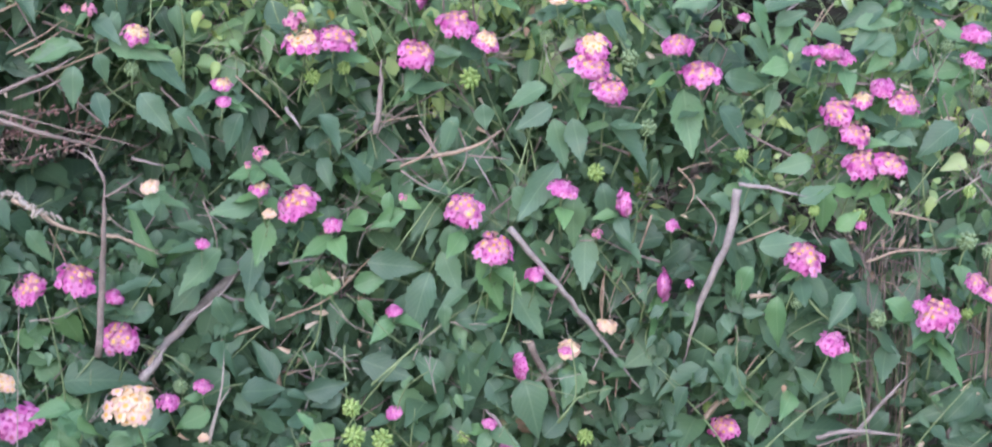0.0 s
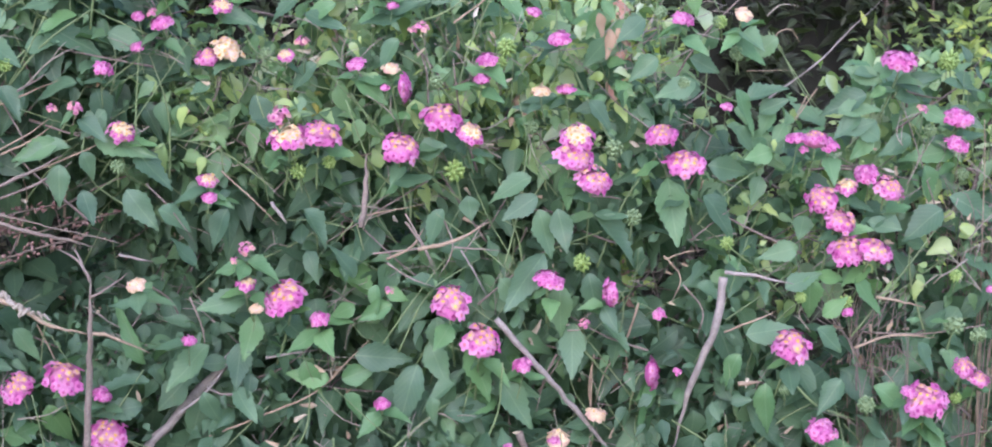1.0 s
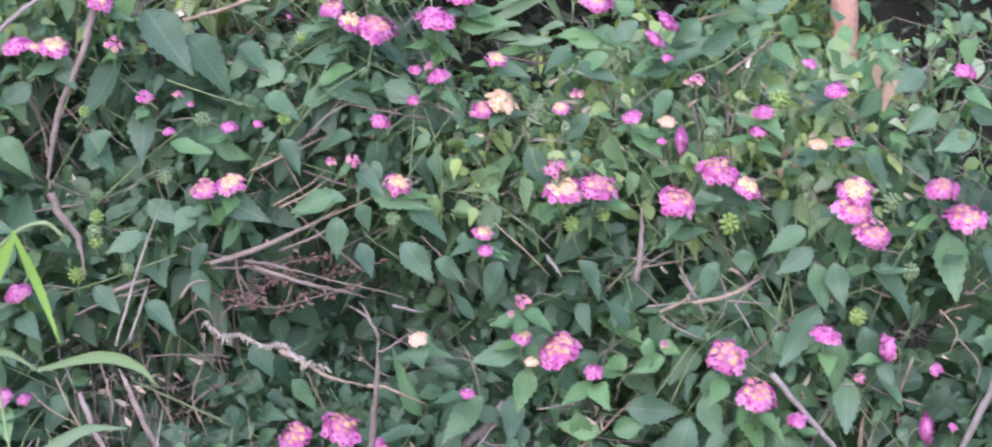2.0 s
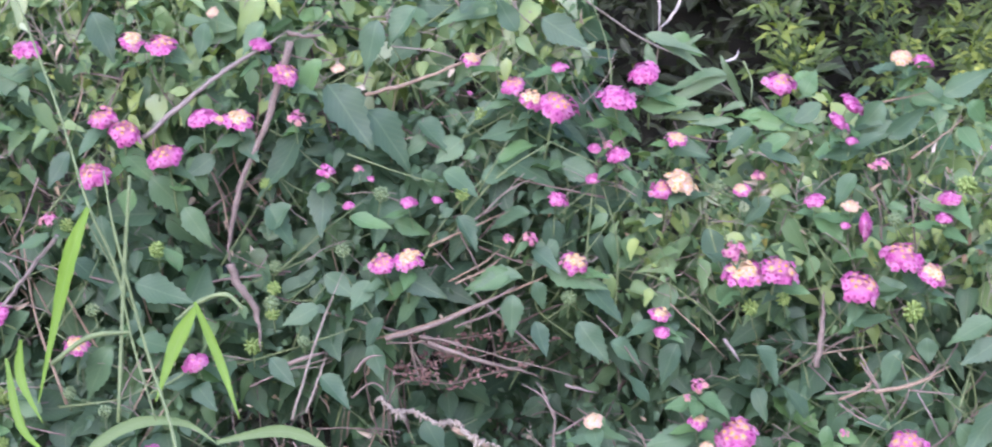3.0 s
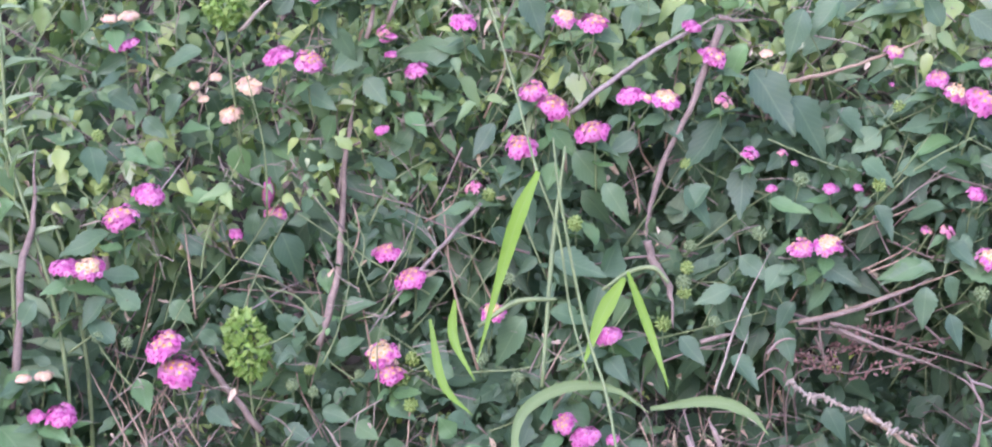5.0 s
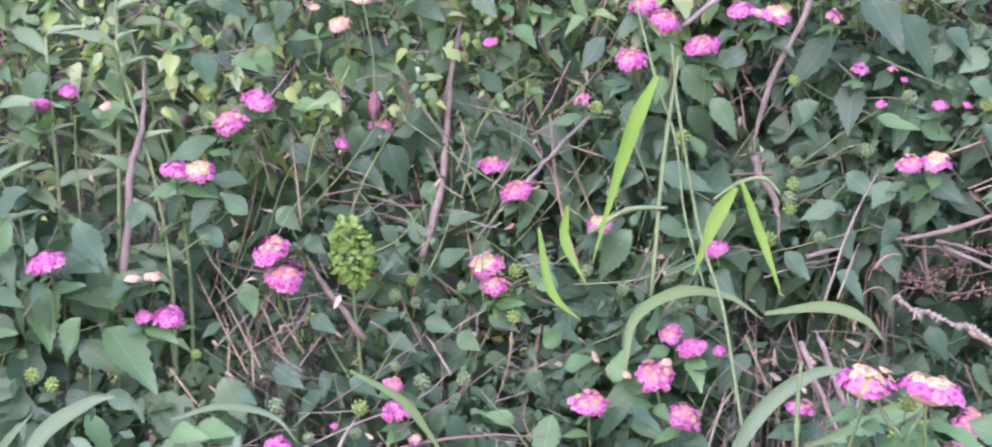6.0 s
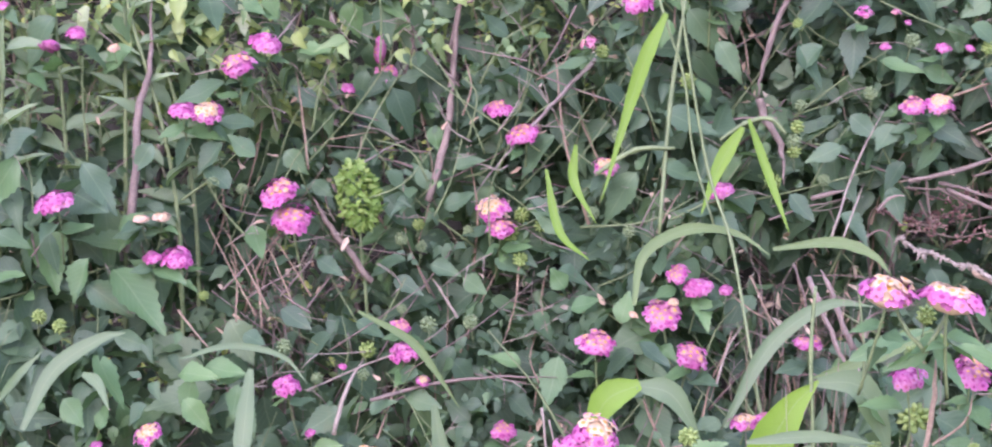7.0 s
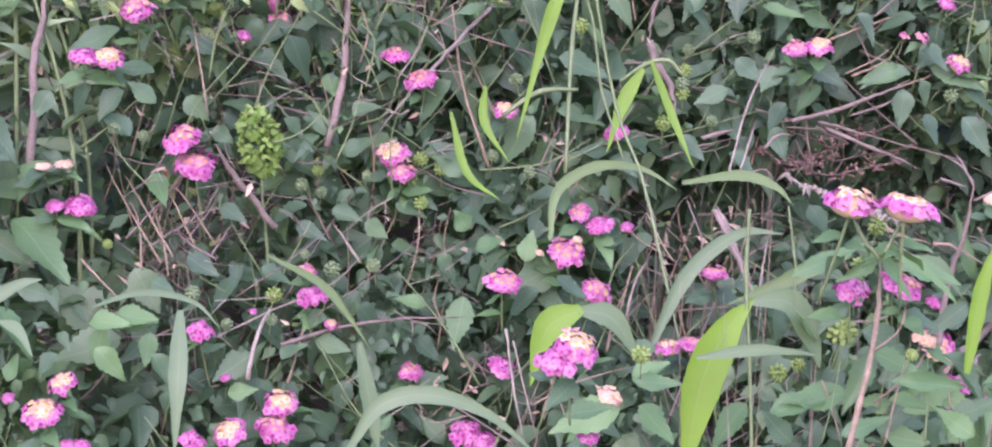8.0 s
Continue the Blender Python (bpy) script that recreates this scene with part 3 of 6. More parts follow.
branch(B, .0021, "t", (-.300, .013, 1.017), (-.279, .018, 1.024), (-.255, .021, 1.030))
branch(B, .0017, "n", (-.143, .033, 1.203), (-.101, .036, 1.186), (-.064, .041, 1.174))
branch(B, .0017, "w", (-.105, .058, 1.292), (-.068, .071, 1.286), (-.046, .073, 1.277))
branch(B, .0013, "k", (-.377, .039, 1.286), (-.360, .041, 1.323), (-.349, .042, 1.339))
branch(C, .0022, "w", (.061, .102, 1.327), (.110, .128, 1.293), (.156, .141, 1.270), (.200, .134, 1.236))
branch(C, .0032, "i", (.093, .144, 1.361), (.120, .165, 1.351), (.131, .176, 1.327), (.131, .178, 1.297))
branch(C, .0032, "i", (.141, .177, 1.341), (.151, .182, 1.327), (.141, .181, 1.310), (.131, .178, 1.300))
branch(C, .0026, "i", (.185, .162, 1.268), (.198, .163, 1.272), (.202, .164, 1.280))
branch(C, .0023, "n", (.205, .162, 1.269), (.212, .158, 1.252), (.209, .150, 1.227))
branch(C, .0022, "w", (.304, .112, 1.228), (.338, .112, 1.232))
branch(C, .0018, "n", (.118, .152, 1.293), (.121, .152, 1.276), (.127, .151, 1.253))
branch(B, .0017, "b", (-.341, .003, 1.001), (-.329, .013, 1.026), (-.316, .021, 1.046))
branch(B, .0017, "t", (-.327, .001, .996), (-.315, .012, 1.020), (-.303, .021, 1.040))
branch(B, .0017, "t", (-.438, .043, 1.125), (-.413, .035, 1.142), (-.403, .031, 1.175))
branch(B, .0021, "b", (-.405, .033, 1.191), (-.422, .037, 1.153), (-.437, .043, 1.130))
branch(B, .0017, "b", (-.053, .035, 1.137), (-.043, .035, 1.116), (-.033, .033, 1.094))
branch(A, .0085, "b", (-.778, -.047, .963), (-.771, -.048, 1.024), (-.772, -.037, 1.083), (-.768, -.021, 1.127), (-.773, -.003, 1.183))
branch(A, .0074, "v", (-.528, .030, 1.015), (-.516, .046, 1.080), (-.512, .052, 1.154), (-.503, .039, 1.215))
branch(A, .0022, "t", (-.631, .000, 1.039), (-.641, .011, 1.093), (-.648, .017, 1.127))
branch(A, .0017, "t", (-.664, -.044, .914), (-.697, -.033, .966), (-.713, -.038, .998))
branch(A, .0022, "t", (-.655, -.036, .919), (-.681, -.029, .961), (-.697, -.033, .988))
branch(A, .0017, "t", (-.636, -.024, .924), (-.658, -.019, .967), (-.672, -.023, .988))
branch(A, .0018, "t", (-.622, -.015, .930), (-.651, -.015, .972), (-.667, -.021, .983))
branch(A, .0017, "t", (-.679, -.052, .909), (-.684, -.033, .945), (-.692, -.031, .966))
branch(A, .0017, "b", (-.625, -.023, .919), (-.608, -.003, .946), (-.598, .004, .957))
branch(A, .0017, "b", (-.647, -.026, .930), (-.625, -.005, .962), (-.621, -.001, .984))
branch(A, .0017, "b", (-.672, -.036, .929), (-.649, -.020, .945), (-.629, -.010, .951))
branch(A, .0022, "b", (-.694, -.040, .934), (-.671, -.025, .961), (-.651, -.015, .983))
branch(A, .0017, "t", (-.657, -.049, .904), (-.666, -.029, .940), (-.679, -.027, .972))
branch(A, .0066, "k", (-.571, -.007, .945), (-.608, -.010, .990), (-.623, -.015, 1.015))
branch(A, .0042, "w", (-.588, -.076, .821), (-.580, -.056, .861), (-.570, -.039, .881))
branch(A, .0021, "w", (-.614, -.062, .855), (-.572, -.028, .874), (-.523, .002, .894), (-.493, .014, .922))
branch(A, .0026, "w", (-.497, .012, .914), (-.513, .017, .937), (-.522, .020, .948))
branch(A, .0037, "b", (-.562, -.051, .848), (-.513, -.020, .860), (-.460, -.011, .867), (-.405, -.025, .871))
branch(A, .0022, "t", (-.729, -.053, .917), (-.708, -.066, .898), (-.691, -.075, .884))
branch(B, .0056, "v", (-.162, -.047, .910), (-.181, -.041, .955), (-.189, -.033, .974))
branch(B, .0021, "b", (-.231, .013, 1.011), (-.200, .017, 1.023), (-.159, .019, 1.033))
branch(B, .0017, "t", (-.260, -.025, .918), (-.269, -.033, .887), (-.278, -.038, .855))
branch(B, .0021, "t", (-.282, -.038, .845), (-.276, -.034, .876), (-.264, -.029, .902))
branch(B, .0017, "t", (-.246, -.010, .964), (-.229, -.025, .930), (-.219, -.029, .920))
branch(B, .0017, "t", (-.266, -.013, .953), (-.250, -.019, .939), (-.224, -.027, .925))
branch(B, .0017, "t", (-.329, -.013, .955), (-.309, -.002, .987), (-.289, .010, 1.009))
branch(B, .0017, "b", (-.210, -.007, .976), (-.199, -.022, .942), (-.204, -.029, .921))
branch(B, .0018, "t", (-.445, .017, .963), (-.447, .006, .925), (-.460, .006, .881))
branch(A, .0022, "g", (-.670, .005, 1.142), (-.659, .016, 1.160), (-.645, .028, 1.183))
branch(A, .0018, "g", (-.589, .027, 1.045), (-.565, .046, 1.062), (-.544, .056, 1.071))
branch(A, .0018, "b", (-.556, .077, 1.160), (-.543, .075, 1.131), (-.546, .065, 1.097))
branch(A, .0018, "b", (-.560, .073, 1.125), (-.553, .077, 1.154), (-.556, .075, 1.171))
branch(B, .0022, "b", (-.444, .045, 1.156), (-.466, .052, 1.127), (-.489, .059, 1.116))
branch(A, .0018, "b", (-.477, .055, 1.116), (-.449, .047, 1.144), (-.427, .039, 1.167))
branch(A, .0013, "t", (-.616, .019, 1.066), (-.587, .041, 1.073), (-.577, .047, 1.073))
branch(B, .0017, "t", (-.422, -.003, .862), (-.431, -.002, .883), (-.427, -.003, .906))
branch(E, .0020, "w", (-.399, -.380, .901), (-.393, -.380, .863), (-.385, -.380, .825))
branch(E, .0013, "w", (-.394, -.380, .893), (-.385, -.380, .859), (-.375, -.380, .823))
branch(A, .0022, "t", (-.556, -.043, .814), (-.544, -.020, .858), (-.536, -.006, .885))
branch(B, .0052, "v", (-.207, -.113, .973), (-.190, -.129, .933), (-.173, -.133, .898))
branch(C, .0019, "k", (.045, .081, .971), (.073, .087, .947), (.085, .100, .898))
branch(B, .0023, "t", (-.129, .023, 1.046), (-.077, .025, 1.059), (.002, .037, 1.087), (.042, .051, 1.101))
branch(B, .0021, "w", (-.274, -.087, .881), (-.265, -.080, .912), (-.252, -.076, .931))
branch(B, .0017, "w", (-.162, -.080, .882), (-.156, -.073, .924), (-.150, -.067, .951))
branch(B, .0017, "t", (-.355, -.121, .810), (-.315, -.133, .833), (-.276, -.144, .846))
branch(B, .0016, "t", (-.340, -.126, .832), (-.329, -.128, .806), (-.326, -.127, .785))
branch(E, .0046, "t", (-.173, -.400, .823), (-.160, -.400, .878), (-.154, -.400, .924), (-.154, -.400, .954))
branch(E, .0032, "n", (-.169, -.450, .956), (-.183, -.450, .973), (-.190, -.450, .992))
branch(E, .0032, "n", (-.169, -.450, .956), (-.159, -.450, .977), (-.151, -.450, .989))
branch(E, .0021, "t", (-.147, -.360, .886), (-.127, -.360, .903), (-.122, -.360, .925))
branch(E, .0022, "t", (-.125, -.300, .842), (-.098, -.300, .865), (-.087, -.300, .881))
branch(E, .0018, "t", (-.163, -.300, .859), (-.153, -.300, .832), (-.147, -.300, .811))
branch(C, .0025, "w", (.093, -.072, .777), (.104, -.063, .817), (.108, -.054, .849))
branch(C, .0021, "w", (.093, -.071, .783), (.101, -.067, .805), (.113, -.061, .821))
branch(C, .0077, "k", (.366, -.005, .832), (.385, .004, .789), (.393, .003, .757))
branch(D, .0062, "t", (.501, .007, .718), (.534, .011, .761), (.545, .009, .767), (.568, -.011, .811))
branch(D, .0050, "g", (.619, -.014, .733), (.649, -.027, .741), (.693, -.032, .735))
branch(D, .0039, "g", (.650, -.026, .738), (.672, -.043, .773), (.689, -.049, .793))
branch(D, .0022, "t", (.437, .020, .879), (.435, .029, .809), (.441, .028, .762), (.452, .022, .724))
branch(D, .0018, "t", (.449, .030, .790), (.448, .028, .756), (.461, .023, .727))
branch(C, .0044, "g", (.344, -.007, .749), (.336, -.007, .763), (.325, -.009, .776))
branch(D, .0023, "k", (.565, .019, .763), (.591, .010, .755), (.622, -.004, .753))
branch(D, .0022, "b", (.717, -.029, .770), (.746, -.029, .780), (.775, -.026, .786))
branch(C, .0080, "g", (.037, -.017, .820), (.048, -.016, .832), (.058, -.015, .844))
branch(C, .0022, "n", (.208, .018, .832), (.207, .013, .802), (.208, .010, .781))
branch(B, .0016, "n", (-.062, -.096, .881), (-.050, -.098, .845), (-.036, -.109, .806))
branch(A, .0037, "w", (-.594, -.001, 1.287), (-.567, .001, 1.316), (-.536, .005, 1.345), (-.520, .007, 1.356))
branch(B, .0043, "v", (-.470, .023, 1.298), (-.458, .021, 1.330), (-.450, .019, 1.357))
branch(A, .0021, "w", (-.684, -.022, 1.323), (-.649, -.014, 1.339), (-.625, -.005, 1.350))
branch(A, .0017, "g", (-.671, -.015, 1.292), (-.674, -.001, 1.249), (-.675, .008, 1.217))
branch(A, .0036, "b", (-.519, .055, 1.139), (-.508, .045, 1.195), (-.497, .027, 1.239))
branch(E, .0014, "t", (-.140, -.380, .828), (-.133, -.380, .863), (-.125, -.380, .897))
branch(E, .0014, "n", (-.106, -.360, .825), (-.105, -.360, .860), (-.107, -.360, .893))
branch(E, .0010, "n", (-.178, -.360, .824), (-.169, -.360, .868), (-.167, -.360, .898))
branch(E, .0011, "t", (-.073, -.340, .819), (-.083, -.340, .857), (-.079, -.340, .884))
branch(C, .0017, "w", (.125, .079, 1.302), (.121, .076, 1.276), (.116, .070, 1.235))
branch(C, .0017, "t", (.298, .067, 1.230), (.325, .068, 1.234), (.356, .066, 1.240))
branch(C, .0021, "t", (.331, .048, 1.184), (.359, .055, 1.202), (.381, .057, 1.219))
branch(D, .0013, "n", (.603, .010, 1.165), (.619, .012, 1.132), (.644, .010, 1.086))
branch(D, .0013, "t", (.633, .012, 1.109), (.626, .010, 1.098), (.619, .008, 1.088))
branch(D, .0009, "t", (.578, .005, 1.133), (.598, .009, 1.132), (.622, .012, 1.132))
branch(D, .0013, "t", (.603, .010, 1.157), (.609, .011, 1.165), (.620, .012, 1.166), (.628, .013, 1.154))
branch(D, .0013, "w", (.598, .009, 1.179), (.611, .010, 1.188), (.628, .011, 1.186))
branch(D, .0018, "n", (.717, .025, 1.135), (.718, .023, 1.116), (.708, .016, 1.089))
leaf(C, .000, 1.094, .036, -.041, -.006, .022)
leaf(C, .021, 1.102, .044, .044, -.015, .025)
leaf(C, .010, 1.090, .036, .010, -.020, .016)
leaf(C, .023, 1.142, .052, .011, -.031, .023)
leaf(C, .030, 1.123, .051, -.019, -.020, .023)
leaf(B, -.020, 1.197, .052, .046, -.013, .030)
leaf(C, .037, 1.189, .054, .030, -.015, .023)
leaf(C, .094, 1.181, .061, .009, -.029, .019)
leaf(C, .052, 1.089, .044, .030, -.031, .025)
leaf(B, -.008, 1.081, .028, -.003, -.031, .021)
leaf(C, .010, 1.059, .018, .009, -.026, .018)
leaf(C, .008, 1.148, .050, -.036, -.008, .025)
leaf(C, .156, 1.130, .047, .014, -.033, .023)
leaf(C, .127, 1.201, .065, .032, -.007, .021)
leaf(C, .203, 1.198, .059, .031, -.017, .023)
leaf(C, .211, 1.155, .038, -.023, -.016, .018)
leaf(C, .141, .961, .011, -.038, -.004, .024)
leaf(C, .167, .942, .016, .030, -.025, .025)
leaf(C, .134, .923, .011, -.005, -.036, .023)
leaf(C, .056, .896, .003, -.052, .001, .020)
leaf(C, .107, .924, .002, -.034, -.029, .027)
leaf(C, .100, .884, .001, .012, -.029, .019)
leaf(C, .126, .886, .008, .015, -.030, .020)
leaf(B, -.054, .946, .012, .019, -.025, .020)
leaf(B, -.040, .877, .024, -.028, -.005, .018)
leaf(C, .049, .875, .004, -.036, -.001, .021)
leaf(C, .301, .937, -.002, .001, -.034, .021)
leaf(C, .283, .896, .002, -.022, -.049, .028)
leaf(C, .230, .905, .013, .044, -.007, .027)
leaf(C, .294, .915, -.001, .010, -.035, .023)
leaf(C, .303, .853, -.001, .040, .002, .025)
leaf(C, .353, .878, -.002, .023, -.039, .025)
leaf(C, .356, .967, -.005, .022, -.025, .023)
leaf(C, .395, .987, -.006, -.035, -.043, .028)
leaf(C, .408, 1.024, -.004, .007, -.034, .022)
leaf(C, .392, 1.024, -.001, .010, -.039, .023)
leaf(D, .439, 1.015, -.009, .034, -.033, .029)
leaf(C, .408, .959, -.006, -.004, -.041, .024)
leaf(D, .432, .968, -.007, .007, -.036, .021)
leaf(C, .418, .923, .001, -.003, -.043, .025)
leaf(D, .444, .921, .004, .024, -.021, .020)
leaf(D, .533, 1.029, -.009, .031, -.030, .026)
leaf(D, .531, 1.126, -.004, -.033, -.010, .022)
leaf(C, .269, 1.052, .010, .034, .004, .021)
leaf(C, .333, 1.038, .006, .002, -.020, .019)
leaf(C, .388, 1.051, .006, -.034, -.010, .022)
leaf(C, .292, 1.077, .012, .023, .004, .023)
leaf(C, .392, 1.035, .001, -.029, -.016, .021)
leaf(C, .282, 1.173, .038, -.019, -.022, .020)
leaf(C, .289, 1.194, .048, -.034, -.010, .022)
leaf(C, .415, 1.119, .020, -.029, -.008, .018)
leaf(D, .441, 1.113, .012, .019, -.018, .017)
leaf(D, .539, 1.055, -.008, .035, -.009, .023)
leaf(D, .676, .999, -.015, .026, -.008, .016)
leaf(D, .621, 1.008, -.013, -.005, -.019, .021)
leaf(D, .565, .908, -.023, .038, .005, .024)
leaf(D, .624, .912, -.034, .023, -.018, .020)
leaf(D, .567, .843, -.011, .029, -.031, .025)
leaf(D, .644, .867, -.039, -.022, -.023, .020)
leaf(D, .682, .814, -.040, -.029, .019, .024)
leaf(D, .750, 1.004, .001, -.036, -.019, .029)
leaf(D, .759, 1.014, .008, .040, -.021, .025)
leaf(D, .712, .896, -.039, .011, -.025, .020)
leaf(D, .686, 1.107, .011, -.037, -.013, .023)
leaf(D, .679, 1.091, .008, -.025, -.016, .018)
leaf(D, .695, 1.068, .005, -.023, .018, .024)
leaf(D, .699, 1.117, .014, -.030, .014, .019)
leaf(D, .738, 1.120, .028, -.022, -.011, .016)
leaf(D, .766, 1.113, .040, .038, -.010, .019)
leaf(D, .726, 1.066, .012, -.028, -.015, .018)
leaf(D, .576, 1.107, -.000, .032, .014, .021)
leaf(D, .587, 1.096, .001, .021, .013, .017)
leaf(D, .563, 1.086, -.004, .019, -.019, .017)
leaf(D, .607, 1.160, .007, -.026, -.016, .019)
leaf(D, .500, 1.148, .003, -.023, -.016, .020)
leaf(D, .527, 1.147, -.002, .024, -.013, .018)
leaf(D, .492, 1.181, .011, -.023, -.016, .023)
leaf(D, .460, 1.166, .019, -.018, -.022, .020)
leaf(C, .315, 1.092, .016, .022, -.018, .023)
leaf(D, .613, .981, -.019, -.029, -.005, .020)
leaf(D, .525, .952, -.011, .023, -.013, .017)
leaf(D, .599, .947, -.026, .029, .012, .020)
leaf(C, .311, 1.028, .005, -.018, -.026, .019)
leaf(C, .233, .972, .011, -.009, .028, .019)
leaf(C, .193, 1.033, .017, .020, -.028, .022)
leaf(C, .072, 1.040, .015, .026, -.012, .021)
leaf(C, .046, 1.057, .022, .021, -.031, .024)
leaf(C, .102, .993, -.004, -.020, .022, .019)
leaf(C, .129, 1.036, .023, -.017, -.029, .023)
leaf(C, .148, .945, .013, -.011, -.034, .022, "fresh")
leaf(C, .055, .910, .000, -.022, .049, .013, "fresh")
leaf(C, .186, .902, .017, .011, -.030, .020, "fresh")
leaf(C, .207, .884, .016, -.033, .009, .021, "fresh")
leaf(B, -.032, .877, .023, .013, -.035, .025, "fresh")
leaf(B, -.063, .851, .024, .022, .010, .022, "fresh")
leaf(C, .232, .949, .012, -.018, -.010, .016, "fresh")
leaf(C, .251, .966, .008, -.003, -.023, .014, "fresh")
leaf(C, .264, .949, .005, -.028, -.012, .017, "fresh")
leaf(C, .259, .960, .006, .017, -.006, .014, "fresh")
leaf(C, .220, .872, .015, .014, -.021, .016, "fresh")
leaf(C, .218, .884, .015, .029, .011, .020, "fresh")
leaf(C, .327, .914, -.004, .016, -.048, .030, "fresh")
leaf(D, .503, 1.047, -.010, .005, -.054, .030, "fresh")
leaf(D, .621, .957, -.026, .001, -.036, .023, "fresh")
leaf(D, .660, .952, -.028, .021, -.029, .022, "fresh")
leaf(D, .560, .891, -.020, -.016, -.025, .020, "fresh")
leaf(D, .581, .865, -.024, -.004, -.041, .022, "fresh")
leaf(D, .671, .860, -.041, .030, -.020, .021, "fresh")
leaf(D, .704, .824, -.041, .037, -.016, .023, "fresh")
leaf(D, .736, 1.043, .009, .010, -.030, .020, "fresh")
leaf(D, .772, 1.051, .027, -.043, .003, .023, "fresh")
leaf(C, .415, 1.055, .002, .005, -.028, .018, "fresh")
leaf(C, .164, 1.082, .032, .013, -.015, .018, "fresh")
leaf(D, .712, 1.133, .019, -.019, -.015, .020, "fresh")
leaf(D, .630, .922, -.033, .018, .015, .016, "fresh")
leaf(D, .597, 1.063, -.002, -.023, -.004, .020, "fresh")
leaf(B, -.127, 1.239, .042, .038, -.039, .034)
leaf(B, -.178, 1.227, .031, -.033, -.056, .029)
leaf(B, -.164, 1.183, .025, .000, -.044, .027)
leaf(B, -.414, 1.276, .037, -.045, -.006, .027)
leaf(B, -.353, 1.328, .037, .016, -.038, .026)
leaf(B, -.403, 1.276, .036, -.028, .006, .019)
leaf(B, -.301, 1.298, .039, .029, -.015, .020)
leaf(B, -.442, 1.266, .038, .030, -.000, .019)
leaf(B, -.350, 1.159, .018, .005, -.040, .024)
leaf(B, -.378, 1.122, .022, .029, -.023, .023)
leaf(B, -.325, 1.100, .020, .044, -.013, .029)
leaf(B, -.326, 1.052, .017, .041, -.007, .024)
leaf(B, -.346, 1.047, .016, -.028, -.038, .028)
leaf(A, -.482, 1.092, .049, -.022, -.007, .016)
leaf(B, -.420, 1.077, .033, -.030, -.034, .028)
leaf(B, -.128, 1.097, .020, -.012, -.022, .023)
leaf(B, -.102, 1.102, .021, .034, -.018, .023)
leaf(B, -.086, 1.081, .022, -.024, -.017, .020)
leaf(B, -.165, 1.103, .022, .023, -.017, .020)
leaf(B, -.171, 1.076, .022, -.028, -.012, .019)
leaf(B, -.118, 1.065, .021, -.017, -.022, .020)
leaf(B, -.214, 1.034, .019, .019, -.022, .018)
leaf(B, -.171, 1.019, .010, .024, -.021, .020)
leaf(B, -.129, 1.044, .019, .011, -.028, .020)
leaf(B, -.053, 1.148, .033, .017, -.024, .018)
leaf(B, -.046, 1.318, .065, .017, .017, .016)
leaf(C, .002, 1.301, .055, -.017, .027, .020)
leaf(B, -.083, 1.324, .058, -.024, -.027, .023)
leaf(B, -.115, 1.314, .048, -.012, -.038, .025)
leaf(C, .181, 1.259, .081, -.051, -.007, .016)
leaf(C, .233, 1.227, .068, -.025, -.022, .020)
leaf(C, .259, 1.232, .067, -.024, -.017, .018)
leaf(C, .311, 1.232, .063, -.024, -.027, .022)
leaf(C, .001, 1.221, .054, -.029, -.011, .023)
leaf(C, .071, 1.231, .054, .035, -.013, .022)
leaf(C, .200, 1.212, .065, -.024, -.011, .019)
leaf(B, -.258, 1.316, .038, -.007, -.027, .020)
leaf(B, -.209, 1.315, .033, -.018, -.022, .019)
leaf(B, -.376, 1.212, .026, -.017, -.026, .019)
leaf(B, -.275, 1.205, .025, .015, -.027, .021)
leaf(B, -.281, 1.163, .023, .020, -.027, .021)
leaf(B, -.254, 1.205, .027, -.021, -.015, .019)
leaf(B, -.191, 1.162, .025, -.022, -.021, .023)
leaf(B, -.212, 1.162, .027, .021, -.032, .024)
leaf(B, -.064, 1.185, .041, .027, -.011, .023)
leaf(B, -.085, 1.228, .053, .027, -.022, .023)
leaf(B, -.047, 1.211, .055, -.022, -.015, .023)
leaf(B, -.032, 1.179, .047, .027, .005, .023)
leaf(B, -.015, 1.237, .059, -.027, -.010, .019)
leaf(A, -.491, 1.250, .037, .019, -.022, .021)
leaf(A, -.514, 1.162, .066, .024, -.021, .021)
leaf(B, -.465, 1.163, .048, -.023, .016, .020)
leaf(B, -.450, 1.207, .041, -.020, -.027, .019)
leaf(A, -.491, 1.129, .057, .030, -.005, .020)
leaf(A, -.507, 1.044, .043, .022, .011, .020)
leaf(B, -.407, .994, .012, -.025, .014, .019)
leaf(B, -.257, 1.066, .026, -.016, -.021, .018)
leaf(B, -.301, 1.211, .024, .023, -.017, .018, "fresh")
leaf(B, -.333, 1.212, .023, .028, -.021, .022, "fresh")
leaf(B, -.009, 1.099, .036, -.036, -.010, .020, "fresh")
leaf(B, -.106, 1.145, .022, .027, -.009, .016, "fresh")
leaf(B, -.143, 1.151, .021, .033, -.011, .016, "fresh")
leaf(B, -.158, 1.262, .036, .033, -.047, .036)
leaf(B, -.307, 1.190, .021, .028, -.033, .027)
leaf(C, .049, 1.352, .033, -.033, -.012, .024, "fresh")
leaf(C, .065, 1.347, .037, -.023, -.018, .019, "fresh")
leaf(C, .109, 1.251, .065, .035, -.018, .024, "fresh")
leaf(C, .132, 1.293, .078, .024, -.013, .017, "fresh")
leaf(C, .240, 1.259, .077, .013, -.018, .021, "fresh")
leaf(B, -.288, 1.109, .025, -.010, .022, .015, "fresh")
leaf(C, .023, 1.311, .047, .034, -.023, .028)
